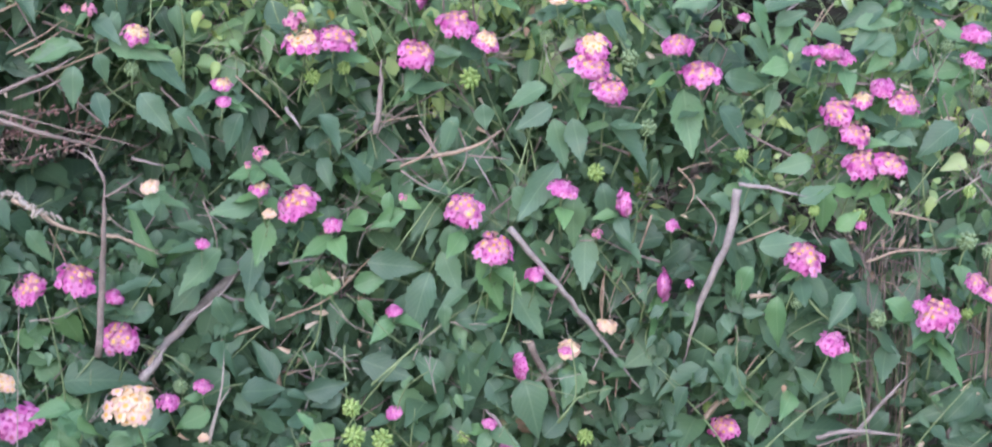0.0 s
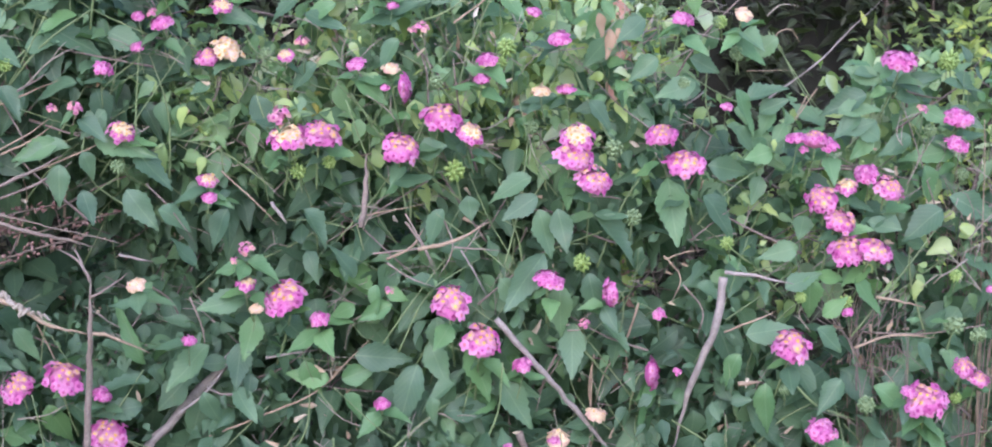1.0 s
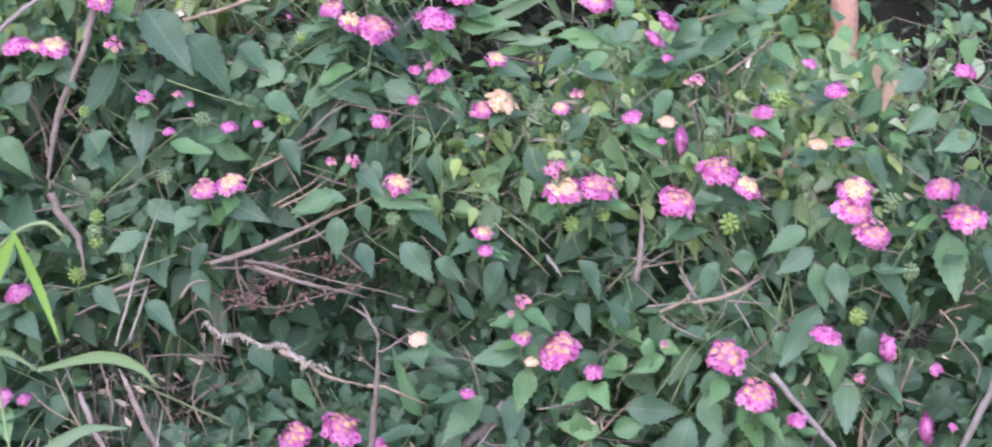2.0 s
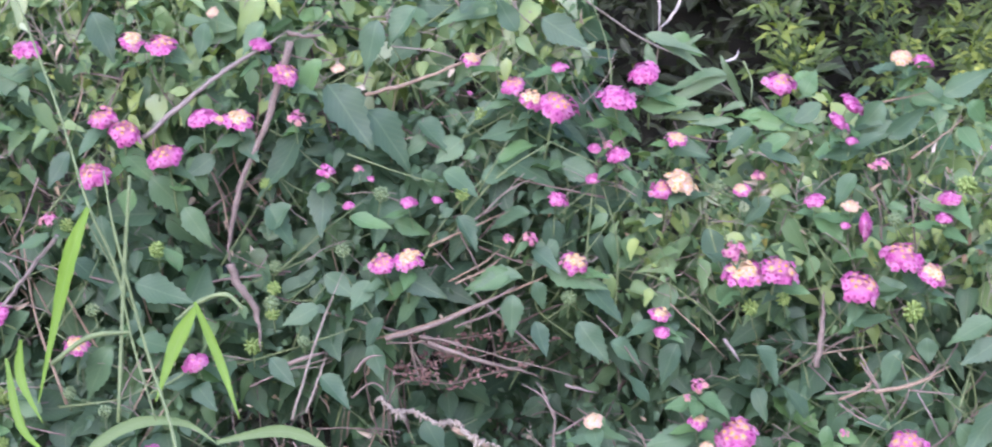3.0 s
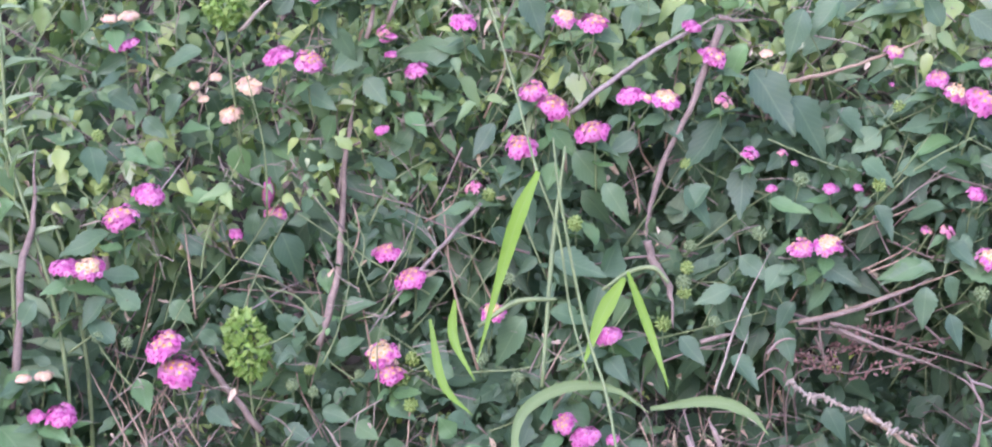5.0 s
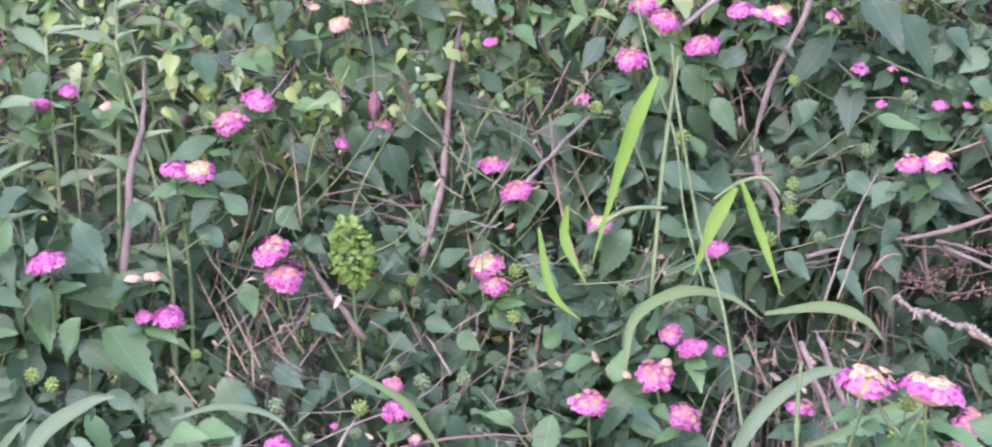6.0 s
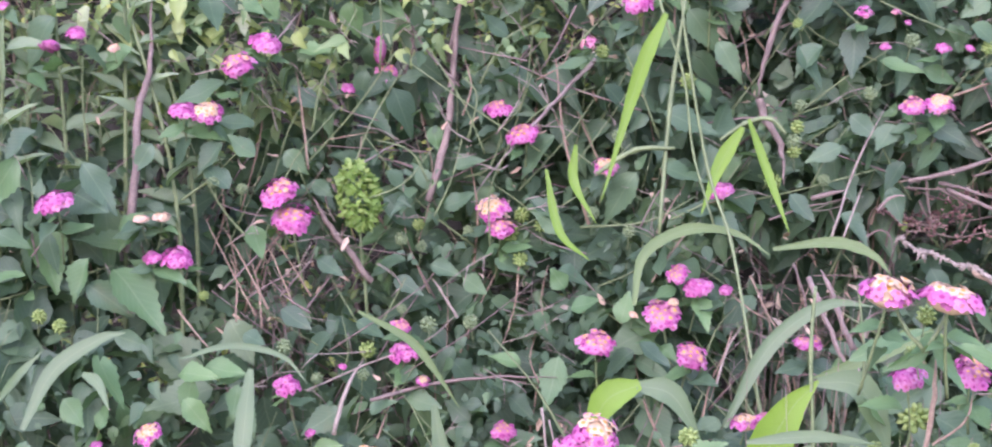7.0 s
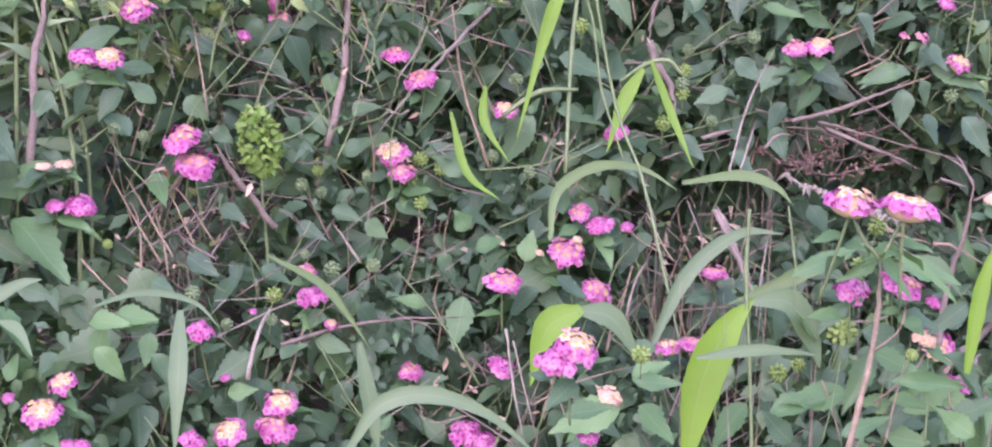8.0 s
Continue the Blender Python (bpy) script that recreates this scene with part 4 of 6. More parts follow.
leaf(C, .158, 1.223, .071, .026, -.012, .018, "fresh")
leaf(C, .098, 1.216, .061, -.027, -.013, .019, "fresh")
leaf(C, .012, 1.205, .052, -.032, -.010, .021, "fresh")
leaf(C, .211, 1.222, .068, -.021, .006, .016, "fresh")
leaf(B, -.163, 1.283, .036, -.022, -.031, .023, "fresh")
leaf(B, -.323, 1.180, .020, -.006, -.021, .018, "fresh")
leaf(A, -.806, .936, -.060, .036, -.021, .025)
leaf(A, -.811, 1.039, -.067, .029, -.038, .025)
leaf(A, -.855, 1.164, -.019, -.026, -.041, .034)
leaf(A, -.692, 1.021, -.035, -.023, .022, .021)
leaf(A, -.686, 1.092, -.022, .009, .018, .018)
leaf(A, -.675, 1.076, -.021, -.032, .004, .023)
leaf(A, -.626, 1.029, -.003, .016, -.011, .016)
leaf(A, -.599, 1.186, .056, .007, -.030, .019)
leaf(A, -.583, 1.192, .061, .013, -.035, .026)
leaf(A, -.599, 1.095, .040, .035, -.017, .025)
leaf(A, -.492, 1.090, .052, .019, -.009, .016)
leaf(A, -.494, .949, .018, .020, -.011, .020)
leaf(A, -.523, .959, .019, .025, -.005, .018)
leaf(A, -.545, .964, .017, -.032, -.012, .022)
leaf(A, -.554, .947, .010, .025, -.011, .017)
leaf(B, -.467, .967, .020, .026, -.010, .020)
leaf(B, -.457, .979, .022, .026, -.015, .019)
leaf(B, -.410, .961, -.002, .025, -.004, .020)
leaf(B, -.430, .922, -.005, .020, -.015, .023)
leaf(B, -.342, .897, -.026, -.027, -.020, .024)
leaf(A, -.644, .920, -.035, .025, -.016, .020)
leaf(A, -.601, .900, -.030, -.023, -.016, .024)
leaf(A, -.582, .910, -.015, .024, -.011, .020)
leaf(A, -.670, .900, -.061, .018, -.006, .018)
leaf(A, -.500, .879, .001, .025, -.023, .021)
leaf(A, -.534, .848, -.022, .028, -.008, .020)
leaf(A, -.949, 1.151, -.007, .026, .019, .020)
leaf(A, -.756, 1.057, -.050, -.014, -.022, .019)
leaf(A, -.725, 1.063, -.042, -.019, -.022, .021)
leaf(A, -.699, 1.059, -.035, -.019, -.022, .021)
leaf(A, -.673, 1.049, -.025, -.021, .016, .021)
leaf(A, -.649, 1.055, -.011, .016, -.016, .020)
leaf(A, -.592, 1.129, .058, -.008, -.029, .019)
leaf(A, -.628, 1.094, .018, -.021, .016, .020)
leaf(A, -.902, 1.084, -.056, -.024, -.023, .023)
leaf(A, -.851, 1.064, -.069, -.027, -.023, .023)
leaf(A, -.948, 1.050, -.044, .033, -.020, .022)
leaf(A, -.922, .974, -.059, -.035, -.020, .021)
leaf(A, -.883, .977, -.070, .029, -.010, .023)
leaf(A, -.837, .979, -.070, .004, -.033, .021)
leaf(A, -.936, .903, -.024, .025, -.021, .020)
leaf(A, -.779, .895, -.069, .031, -.008, .019)
leaf(A, -.567, 1.040, .032, .018, -.016, .018)
leaf(A, -.515, 1.009, .034, .027, .012, .020)
leaf(A, -.528, 1.025, .037, -.013, .022, .018)
leaf(A, -.619, .962, -.007, .022, -.011, .018)
leaf(B, -.413, 1.003, .017, -.024, .020, .019)
leaf(A, -.481, .826, -.003, -.022, .016, .020)
leaf(B, -.449, .849, -.001, .023, -.014, .020)
leaf(A, -.562, .834, -.045, .018, .015, .019)
leaf(A, -.866, 1.041, -.072, -.024, -.044, .028, "fresh")
leaf(A, -.858, .942, -.066, -.059, -.020, .023, "fresh")
leaf(A, -.785, .950, -.057, .046, -.042, .039, "fresh")
leaf(A, -.805, .958, -.063, -.011, -.033, .023, "fresh")
leaf(A, -.865, 1.113, -.050, .018, -.013, .017, "fresh")
leaf(A, -.782, 1.138, -.028, -.026, -.019, .023, "fresh")
leaf(A, -.976, 1.179, -.001, .025, -.011, .022, "fresh")
leaf(A, -.674, .990, -.028, .012, -.025, .021, "fresh")
leaf(A, -.674, 1.192, .006, .010, -.018, .017, "fresh")
leaf(A, -.647, 1.141, .017, .031, .005, .018, "fresh")
leaf(A, -.580, 1.107, .057, .009, -.025, .012, "fresh")
leaf(B, -.406, .888, -.014, -.007, -.042, .026, "fresh")
leaf(B, -.354, .920, -.023, .005, .025, .020, "fresh")
leaf(B, -.397, .930, -.015, .023, .007, .020, "fresh")
leaf(A, -.696, .875, -.086, .034, -.005, .022, "fresh")
leaf(A, -.704, .865, -.094, -.006, -.027, .019, "fresh")
leaf(A, -.667, .861, -.088, -.002, -.026, .017, "fresh")
leaf(A, -.793, .879, -.077, .031, -.038, .023, "fresh")
leaf(A, -.814, .842, -.091, .020, -.019, .023, "fresh")
leaf(B, -.403, .946, -.010, -.012, .015, .019, "fresh")
leaf(A, -.759, .997, -.054, -.021, -.028, .022, "fresh")
leaf(A, -.663, 1.170, .011, -.015, .010, .016, "fresh")
leaf(B, -.439, .878, -.003, -.023, .009, .017, "fresh")
leaf(C, .110, 1.295, .068, .047, -.016, .016, "pale")
leaf(C, .112, 1.288, .069, .006, -.036, .010, "pale")
leaf(C, .135, 1.277, .077, .022, .017, .014, "pale")
leaf(C, .158, 1.234, .074, -.033, -.005, .012, "pale")
leaf(C, .185, 1.220, .069, -.038, -.003, .009, "pale")
leaf(C, .163, 1.217, .069, -.032, .010, .009, "pale")
leaf(C, .176, 1.276, .083, .020, -.049, .008, "pale")
leaf(B, -.450, .812, -.002, .030, .001, .018)
leaf(A, -.585, .840, -.056, -.030, -.020, .025)
leaf(A, -.531, .768, -.040, -.028, .002, .018)
leaf(A, -.665, .843, -.094, .016, -.021, .019)
leaf(A, -.505, .813, -.014, -.010, -.026, .020)
leaf(B, -.421, .757, -.005, -.017, .022, .020)
leaf(B, -.466, .790, -.004, .028, -.017, .020)
leaf(A, -.738, .844, -.108, -.014, -.015, .017)
leaf(E, -.309, .839, -.300, -.046, -.015, .028, "fresh")
leaf(E, -.144, .850, -.300, -.043, -.011, .028, "fresh")
leaf(E, -.106, .839, -.300, .039, .020, .024, "fresh")
leaf(E, -.088, .860, -.300, .031, -.019, .023, "fresh")
leaf(E, -.132, .881, -.320, .030, -.010, .020, "fresh")
leaf(E, -.106, .943, -.300, .035, -.009, .019, "fresh")
leaf(A, -.709, .849, -.103, .023, -.022, .020, "fresh")
leaf(A, -.604, .809, -.075, .022, .005, .016, "fresh")
leaf(A, -.777, .822, -.113, .010, .021, .015, "fresh")
leaf(E, -.296, .839, -.300, .024, -.022, .023, "fresh")
leaf(E, -.206, .833, -.250, -.028, -.024, .023, "fresh")
leaf(E, -.115, .819, -.300, .028, -.004, .020, "fresh")
leaf(A, -.716, .868, -.093, .029, .005, .021, "fresh")
leaf(A, -.661, .868, -.082, -.024, -.005, .017, "fresh")
leaf(E, -.068, .815, -.300, .018, .019, .017, "fresh")
leaf(E, -.168, .887, -.300, -.019, .018, .016, "fresh")
leaf(E, -.137, .915, -.300, -.015, .018, .014, "fresh")
leaf(E, -.301, .857, -.300, .022, .014, .019, "fresh")
leaf(C, .221, .819, .012, .040, -.013, .026)
leaf(C, .118, .803, -.015, .034, .005, .028)
leaf(C, .171, .796, .002, .035, .006, .023)
leaf(C, .203, .792, .007, -.024, -.008, .020)
leaf(C, .247, .790, .006, .034, -.019, .025)
leaf(C, .312, .765, .002, -.013, -.018, .020)
leaf(D, .485, .760, .026, -.025, .013, .020)
leaf(D, .591, .728, .008, .022, .020, .026)
leaf(D, .636, .812, -.031, -.003, -.039, .022)
leaf(D, .673, .823, -.040, -.005, -.031, .025)
leaf(D, .757, .770, -.029, -.023, -.024, .024)
leaf(C, .049, .796, -.015, -.026, -.027, .023)
leaf(C, .153, .766, -.009, -.026, .020, .023)
leaf(C, .379, .741, .010, .024, .025, .022)
leaf(C, .278, .750, .001, -.022, .012, .024)
leaf(D, .461, .733, .021, .024, .015, .020)
leaf(D, .513, .725, .021, .029, .005, .018)
leaf(D, .624, .774, -.015, -.022, .023, .020)
leaf(D, .661, .763, -.025, -.031, -.001, .024)
leaf(D, .740, .727, -.016, .030, .003, .024)
leaf(C, .291, .800, .002, -.021, .023, .024)
leaf(C, .330, .798, .003, .016, -.025, .024)
leaf(C, .180, .768, -.000, .012, -.020, .025, "fresh")
leaf(D, .564, .757, .016, -.019, .019, .019, "fresh")
leaf(D, .718, .821, -.041, .023, -.039, .025, "fresh")
leaf(B, -.037, .816, .014, -.016, .023, .025, "fresh")
leaf(C, .092, .789, -.020, -.025, -.005, .023, "fresh")
leaf(C, .005, .770, -.012, .045, .001, .023, "fresh")
leaf(B, -.052, .848, .023, -.021, .007, .022, "fresh")
leaf(B, -.016, .796, .002, -.033, -.000, .020, "fresh")
leaf(B, -.017, .770, -.006, -.021, .015, .018, "fresh")
leaf(D, .580, .759, .010, -.016, -.030, .020, "fresh")
leaf(D, .552, .782, .016, .017, -.024, .020, "fresh")
leaf(A, -.592, 1.298, .009, -.022, -.017, .020)
leaf(A, -.514, 1.293, .027, .010, -.027, .023)
leaf(A, -.529, 1.309, .022, .015, -.021, .019)
leaf(A, -.550, 1.244, .035, .031, -.022, .024)
leaf(A, -.573, 1.233, .040, -.024, -.017, .020)
leaf(A, -.648, 1.233, .011, -.016, -.022, .019)
leaf(A, -.678, 1.212, .003, .018, -.016, .019)
leaf(A, -.494, 1.277, .033, -.022, -.022, .023)
leaf(A, -.628, 1.271, .004, -.030, -.011, .021)
leaf(A, -.688, 1.265, -.015, -.023, -.016, .019)
leaf(A, -.566, 1.303, .015, .016, .021, .019)
leaf(A, -.503, 1.309, .028, -.020, .010, .019)
leaf(A, -.707, 1.233, -.008, .025, -.011, .019)
leaf(A, -.561, 1.205, .058, -.023, -.011, .024)
leaf(A, -.492, 1.341, .027, -.011, -.021, .016, "fresh")
leaf(A, -.653, 1.328, -.019, .019, -.010, .019, "fresh")
leaf(A, -.698, 1.328, -.028, .021, .011, .015, "fresh")
leaf(A, -.520, 1.217, .049, -.009, -.023, .019, "fresh")
leaf(A, -.579, 1.194, .061, .020, -.017, .017, "fresh")
leaf(A, -.610, 1.189, .049, .009, -.028, .024, "fresh")
leaf(A, -.693, 1.185, -.003, .019, -.011, .016, "fresh")
leaf(A, -.651, 1.201, .019, .023, .005, .017, "fresh")
leaf(E, -.203, .938, -.360, .047, .023, .014, "fresh")
leaf(E, -.140, .953, -.380, .041, -.011, .013, "fresh")
leaf(E, -.201, .831, -.300, .039, .027, .020, "fresh")
leaf(E, -.137, .870, -.380, .050, -.002, .014, "fresh")
leaf(E, -.133, .854, -.360, .032, .001, .012, "fresh")
leaf(E, -.305, .860, -.330, .032, .000, .015, "fresh")
leaf(E, -.361, .846, -.400, .030, .009, .015, "fresh")
leaf(E, -.136, .895, -.300, .038, -.018, .026)
leaf(E, -.089, .884, -.340, .034, -.032, .021)
leaf(E, -.081, .839, -.340, .028, .013, .018)
leaf(E, -.135, .882, -.330, -.021, -.036, .018)
leaf(E, -.093, .860, -.300, -.022, -.037, .020)
leaf(B, -.338, .916, -.124, .022, -.018, .017)
leaf(E, -.169, .896, -.300, .027, .023, .014)
leaf(E, -.058, .916, -.300, -.027, -.019, .016)
leaf(E, -.184, .813, -.300, -.024, .023, .018)
leaf(E, -.071, .830, -.360, -.027, .017, .017, "fresh")
leaf(E, -.165, .829, -.360, .031, .014, .015, "fresh")
leaf(E, -.161, .959, -.420, .022, -.028, .011, "fresh")
leaf(E, -.162, .955, -.420, -.024, -.013, .010, "fresh")
leaf(C, .103, 1.236, .063, .042, -.003, .026)
leaf(C, .310, 1.203, .052, .034, .020, .021)
leaf(C, .322, 1.213, .056, -.039, -.013, .018)
leaf(C, .361, 1.236, .060, .035, .020, .021)
leaf(C, .272, 1.194, .048, .033, .009, .018)
leaf(C, .181, 1.256, .080, -.053, -.013, .014, "pale")
leaf(C, .116, 1.291, .071, .039, -.012, .016, "pale")
leaf(C, .196, 1.233, .073, -.024, -.003, .009, "pale")
leaf(C, .245, 1.239, .071, .009, .020, .019, "fresh")
leaf(C, .343, 1.257, .066, -.024, -.019, .010, "fresh")
leaf(C, .217, 1.224, .068, .036, -.007, .018, "fresh")
leaf(C, .196, 1.222, .069, .036, -.010, .016, "fresh")
leaf(C, .168, 1.212, .068, -.038, -.004, .014, "fresh")
leaf(C, .381, 1.230, .055, .017, -.016, .019, "fresh")
leaf(C, .231, 1.205, .058, -.032, -.011, .018, "fresh")
leaf(D, .675, 1.125, .012, .025, .004, .013)
leaf(D, .658, 1.093, .007, .032, .008, .018)
leaf(D, .661, 1.075, .004, .025, .011, .019)
leaf(D, .723, 1.117, .021, .029, .004, .013)
leaf(D, .713, 1.103, .016, .022, .001, .016)
leaf(D, .779, 1.119, .047, .026, -.016, .017)
leaf(D, .600, 1.099, .003, -.014, -.018, .019)
leaf(D, .726, 1.069, .013, -.026, -.012, .019)
leaf(D, .770, 1.090, .037, .026, -.019, .019)
leaf(D, .567, 1.161, .001, .024, -.021, .018, "fresh")
leaf(D, .566, 1.119, -.002, .015, -.037, .019, "fresh")
leaf(D, .705, 1.111, .015, -.015, -.005, .013, "fresh")
leaf(D, .739, 1.092, .023, .023, -.013, .016, "fresh")
leaf(D, .689, 1.071, .005, -.019, -.018, .017, "fresh")
leaf(D, .610, 1.086, .003, -.011, -.016, .014, "fresh")
leaf(D, .454, 1.188, .026, .004, -.021, .012, "dry")
leaf(D, .463, 1.174, .020, -.004, -.023, .011, "dry")
leaf(D, .468, 1.174, .018, .008, -.014, .010, "dry")
fruit(C, .039, .035, 1.076, .017, "g")
fruit(C, .391, .017, 1.093, .016, "g")
fruit(D, .459, -.003, 1.073, .022, "g")
fruit(D, .472, -.010, 1.014, .019, "g")
fruit(C, .312, .025, 1.135, .016, "g")
fruit(D, .569, .000, 1.148, .016, "g")
fruit(D, .521, -.004, 1.125, .015, "g")
fruit(D, .597, -.028, .859, .015, "g")
fruit(D, .665, -.041, .844, .021, "g")
fruit(D, .746, -.035, .907, .022, "g")
fruit(D, .768, -.034, .897, .019, "g")
fruit(D, .747, .021, 1.072, .016, "g")
fruit(D, .776, .022, 1.031, .016, "g")
fruit(D, .710, -.041, .829, .016, "l")
fruit(D, .745, -.040, .844, .013, "l")
fruit(D, .753, -.021, .948, .014, "l")
fruit(D, .553, -.012, .987, .015, "l")
fruit(C, .427, -.008, .977, .019, "l")
fruit(D, .775, .048, 1.132, .023, "l")
fruit(C, .190, .022, 1.065, .017, "l")
fruit(C, .217, .018, 1.072, .015, "l")
fruit(C, .323, .010, 1.060, .022, "l")
fruit(D, .505, .008, 1.186, .015, "g")
fruit(D, .555, .000, 1.176, .014, "l")
fruit(C, .375, .038, 1.161, .021, "l")
fruit(C, .368, .034, 1.148, .016, "l")
fruit(D, .650, -.032, .933, .015, "l")
fruit(D, .612, -.029, .939, .013, "l")
fruit(C, .169, .053, 1.165, .014, "g")
fruit(B, -.305, .021, 1.128, .018, "l")
fruit(B, -.362, .020, 1.079, .016, "g")
fruit(B, -.207, .027, 1.111, .015, "g")
fruit(B, -.209, .027, 1.092, .015, "l")
fruit(B, -.212, .026, 1.079, .019, "g")
fruit(B, -.211, .026, 1.071, .016, "l")
fruit(B, -.228, .022, 1.044, .018, "l")
fruit(B, -.185, .020, 1.047, .014, "g")
fruit(B, -.149, .020, 1.123, .016, "g")
fruit(B, -.115, .024, 1.169, .018, "g")
fruit(B, -.382, .009, 1.011, .015, "g")
fruit(B, -.350, -.003, .997, .015, "g")
fruit(B, -.380, .021, 1.151, .015, "l")
fruit(B, -.288, .038, 1.287, .012, "l")
fruit(B, -.467, .036, 1.296, .015, "l")
fruit(B, -.089, .060, 1.304, .013, "l")
fruit(B, -.212, .027, 1.180, .013, "l")
fruit(B, -.048, .039, 1.166, .016, "l")
fruit(B, -.031, .061, 1.232, .015, "l")
fruit(A, -.848, -.058, .906, .016, "l")
fruit(A, -.829, -.061, .899, .015, "l")
fruit(A, -.708, -.049, .930, .011, "l")
fruit(A, -.705, -.040, 1.026, .014, "g")
fruit(A, -.682, -.031, 1.021, .014, "g")
fruit(A, -.550, .020, .981, .016, "g")
fruit(A, -.536, .027, .994, .013, "l")
fruit(A, -.532, .023, .975, .014, "g")
fruit(A, -.492, .030, .990, .014, "g")
fruit(B, -.445, .028, 1.006, .017, "l")
fruit(B, -.427, .020, .998, .015, "l")
fruit(B, -.444, .015, .968, .016, "l")
fruit(B, -.455, .025, .990, .020, "l")
fruit(A, -.521, .003, .908, .020, "g")
fruit(A, -.485, .007, .912, .018, "g")
fruit(A, -.545, .002, .921, .012, "g")
fruit(A, -.570, -.024, .887, .018, "l")
fruit(A, -.636, -.055, .890, .018, "g")
fruit(A, -.607, -.057, .865, .014, "g")
fruit(E, -.150, -.300, .894, .025, "l")
fruit(E, -.183, -.250, .857, .017, "l")
fruit(E, -.168, -.250, .863, .014, "l")
fruit(E, -.303, -.350, .882, .016, "l")
fruit(E, -.151, -.400, .958, .011, "l")
fruit(A, -.571, -.035, .867, .014, "g")
fruit(C, .209, -.090, .805, .019, "l")
fruit(C, .210, -.094, .782, .024, "l")
fruit(C, .233, -.094, .778, .022, "l")
fruit(C, .068, -.014, .811, .016, "g")
fruit(C, .307, .002, .748, .015, "l")
fruit(C, .417, .016, .737, .019, "l")
fruit(D, .531, .024, .755, .014, "l")
fruit(D, .503, .026, .762, .015, "l")
fruit(A, -.534, .018, 1.343, .016, "l")
fruit(A, -.716, -.007, 1.196, .014, "l")
fruit(E, -.166, -.430, .977, .015, "l")
fruit(E, -.167, -.400, .949, .014, "l")
fruit(E, -.124, -.380, .888, .011, "l")
fruit(D, .772, .046, 1.130, .019, "l")
fruit(D, .568, .000, 1.149, .017, "g")
fruit(D, .520, -.004, 1.126, .014, "g")
fruit(D, .505, .008, 1.186, .013, "g")
fruit(D, .552, .000, 1.176, .013, "g")
head(C, .184, .010, 1.100, .0319, "c")
head(C, .214, .003, 1.102, .0339, "p")
head(C, .177, .016, 1.116, .0202, "s")
head(C, .045, .030, 1.108, .0234, "c")
head(C, .120, .041, 1.167, .0225, "p")
head(C, .138, .041, 1.174, .0269, "y")
head(C, .083, .039, 1.198, .0192, "m")
head(C, .064, .036, 1.203, .0127, "m")
head(C, .076, .038, 1.205, .0096, "s")
head(C, .062, .038, 1.178, .0128, "m")
head(C, .033, .035, 1.162, .0181, "m")
head(C, .009, .028, 1.129, .0138, "s")
head(B, -.010, .023, 1.130, .0105, "s")
head(C, .115, .018, 1.064, .0171, "c")
head(C, .115, .010, 1.050, .0127, "m")
head(C, .143, -.006, 1.007, .0148, "s")
head(C, .134, -.010, .997, .0074, "s")
head(C, .054, -.040, .988, .0175, "d")
head(C, .143, -.009, .978, .0180, "c")
head(C, .172, -.004, .966, .0362, "p")
head(C, .149, -.007, .956, .0127, "d")
head(C, .202, -.004, .944, .0182, "m")
head(B, -.054, .003, .901, .0296, "p")
head(B, -.012, -.004, .910, .0338, "p")
head(C, .018, -.008, .892, .0180, "m")
head(C, .019, -.010, .858, .0328, "p")
head(C, .094, -.025, .936, .0136, "m")
head(C, .243, .013, 1.157, .0181, "m")
head(C, .274, .008, 1.151, .0160, "d")
head(C, .288, .003, 1.133, .0266, "m", 0)
head(C, .267, .004, 1.135, .0085, "m")
head(C, .313, -.001, 1.111, .0309, "p")
head(C, .338, -.002, 1.095, .0256, "c")
head(C, .279, -.006, 1.087, .0339, "p")
head(C, .302, .023, 1.184, .0129, "s")
head(C, .294, .021, 1.181, .0075, "s")
head(C, .355, .015, 1.155, .0194, "m")
head(C, .349, .010, 1.139, .0161, "m", 90)
head(C, .399, .005, 1.127, .0193, "y", 90)
head(C, .420, .001, 1.128, .0182, "p", 90)
head(C, .426, -.012, 1.088, .0288, "c")
head(C, .425, -.016, 1.073, .0352, "p")
head(D, .439, -.023, 1.052, .0319, "p")
head(C, .399, .024, 1.193, .0130, "m")
head(C, .418, .014, 1.171, .0194, "m")
head(D, .496, -.026, 1.089, .0308, "p")
head(D, .514, -.029, 1.064, .0351, "p")
head(C, .312, -.023, .956, .0340, "p")
head(C, .337, -.025, .922, .0352, "p")
head(C, .261, -.014, .965, .0075, "s")
head(C, .397, -.026, .970, .0245, "m")
head(D, .444, -.024, .951, .0236, "m", 180)
head(D, .490, -.022, .932, .0130, "s")
head(C, .426, -.019, .927, .0108, "s")
head(C, .370, -.022, .897, .0183, "m")
head(C, .250, -.010, .868, .0140, "m")
head(D, .438, .003, .843, .0188, "d")
head(C, .400, -.002, .825, .0220, "d")
head(D, .490, -.007, .875, .0285, "m", 0)
head(D, .506, -.014, .879, .0087, "s")
head(D, .519, -.016, 1.184, .0213, "m")
head(D, .553, -.024, 1.107, .0107, "m")
head(D, .714, .001, 1.140, .0295, "m")
head(D, .772, .016, 1.086, .0268, "m")
head(D, .768, .008, 1.063, .0211, "m")
head(D, .615, -.017, 1.078, .0184, "m", 90)
head(D, .631, -.016, 1.077, .0249, "p", 90)
head(D, .643, -.017, 1.071, .0184, "m")
head(D, .620, -.019, 1.066, .0086, "s")
head(D, .674, -.022, 1.045, .0228, "m")
head(D, .695, -.024, 1.031, .0282, "p")
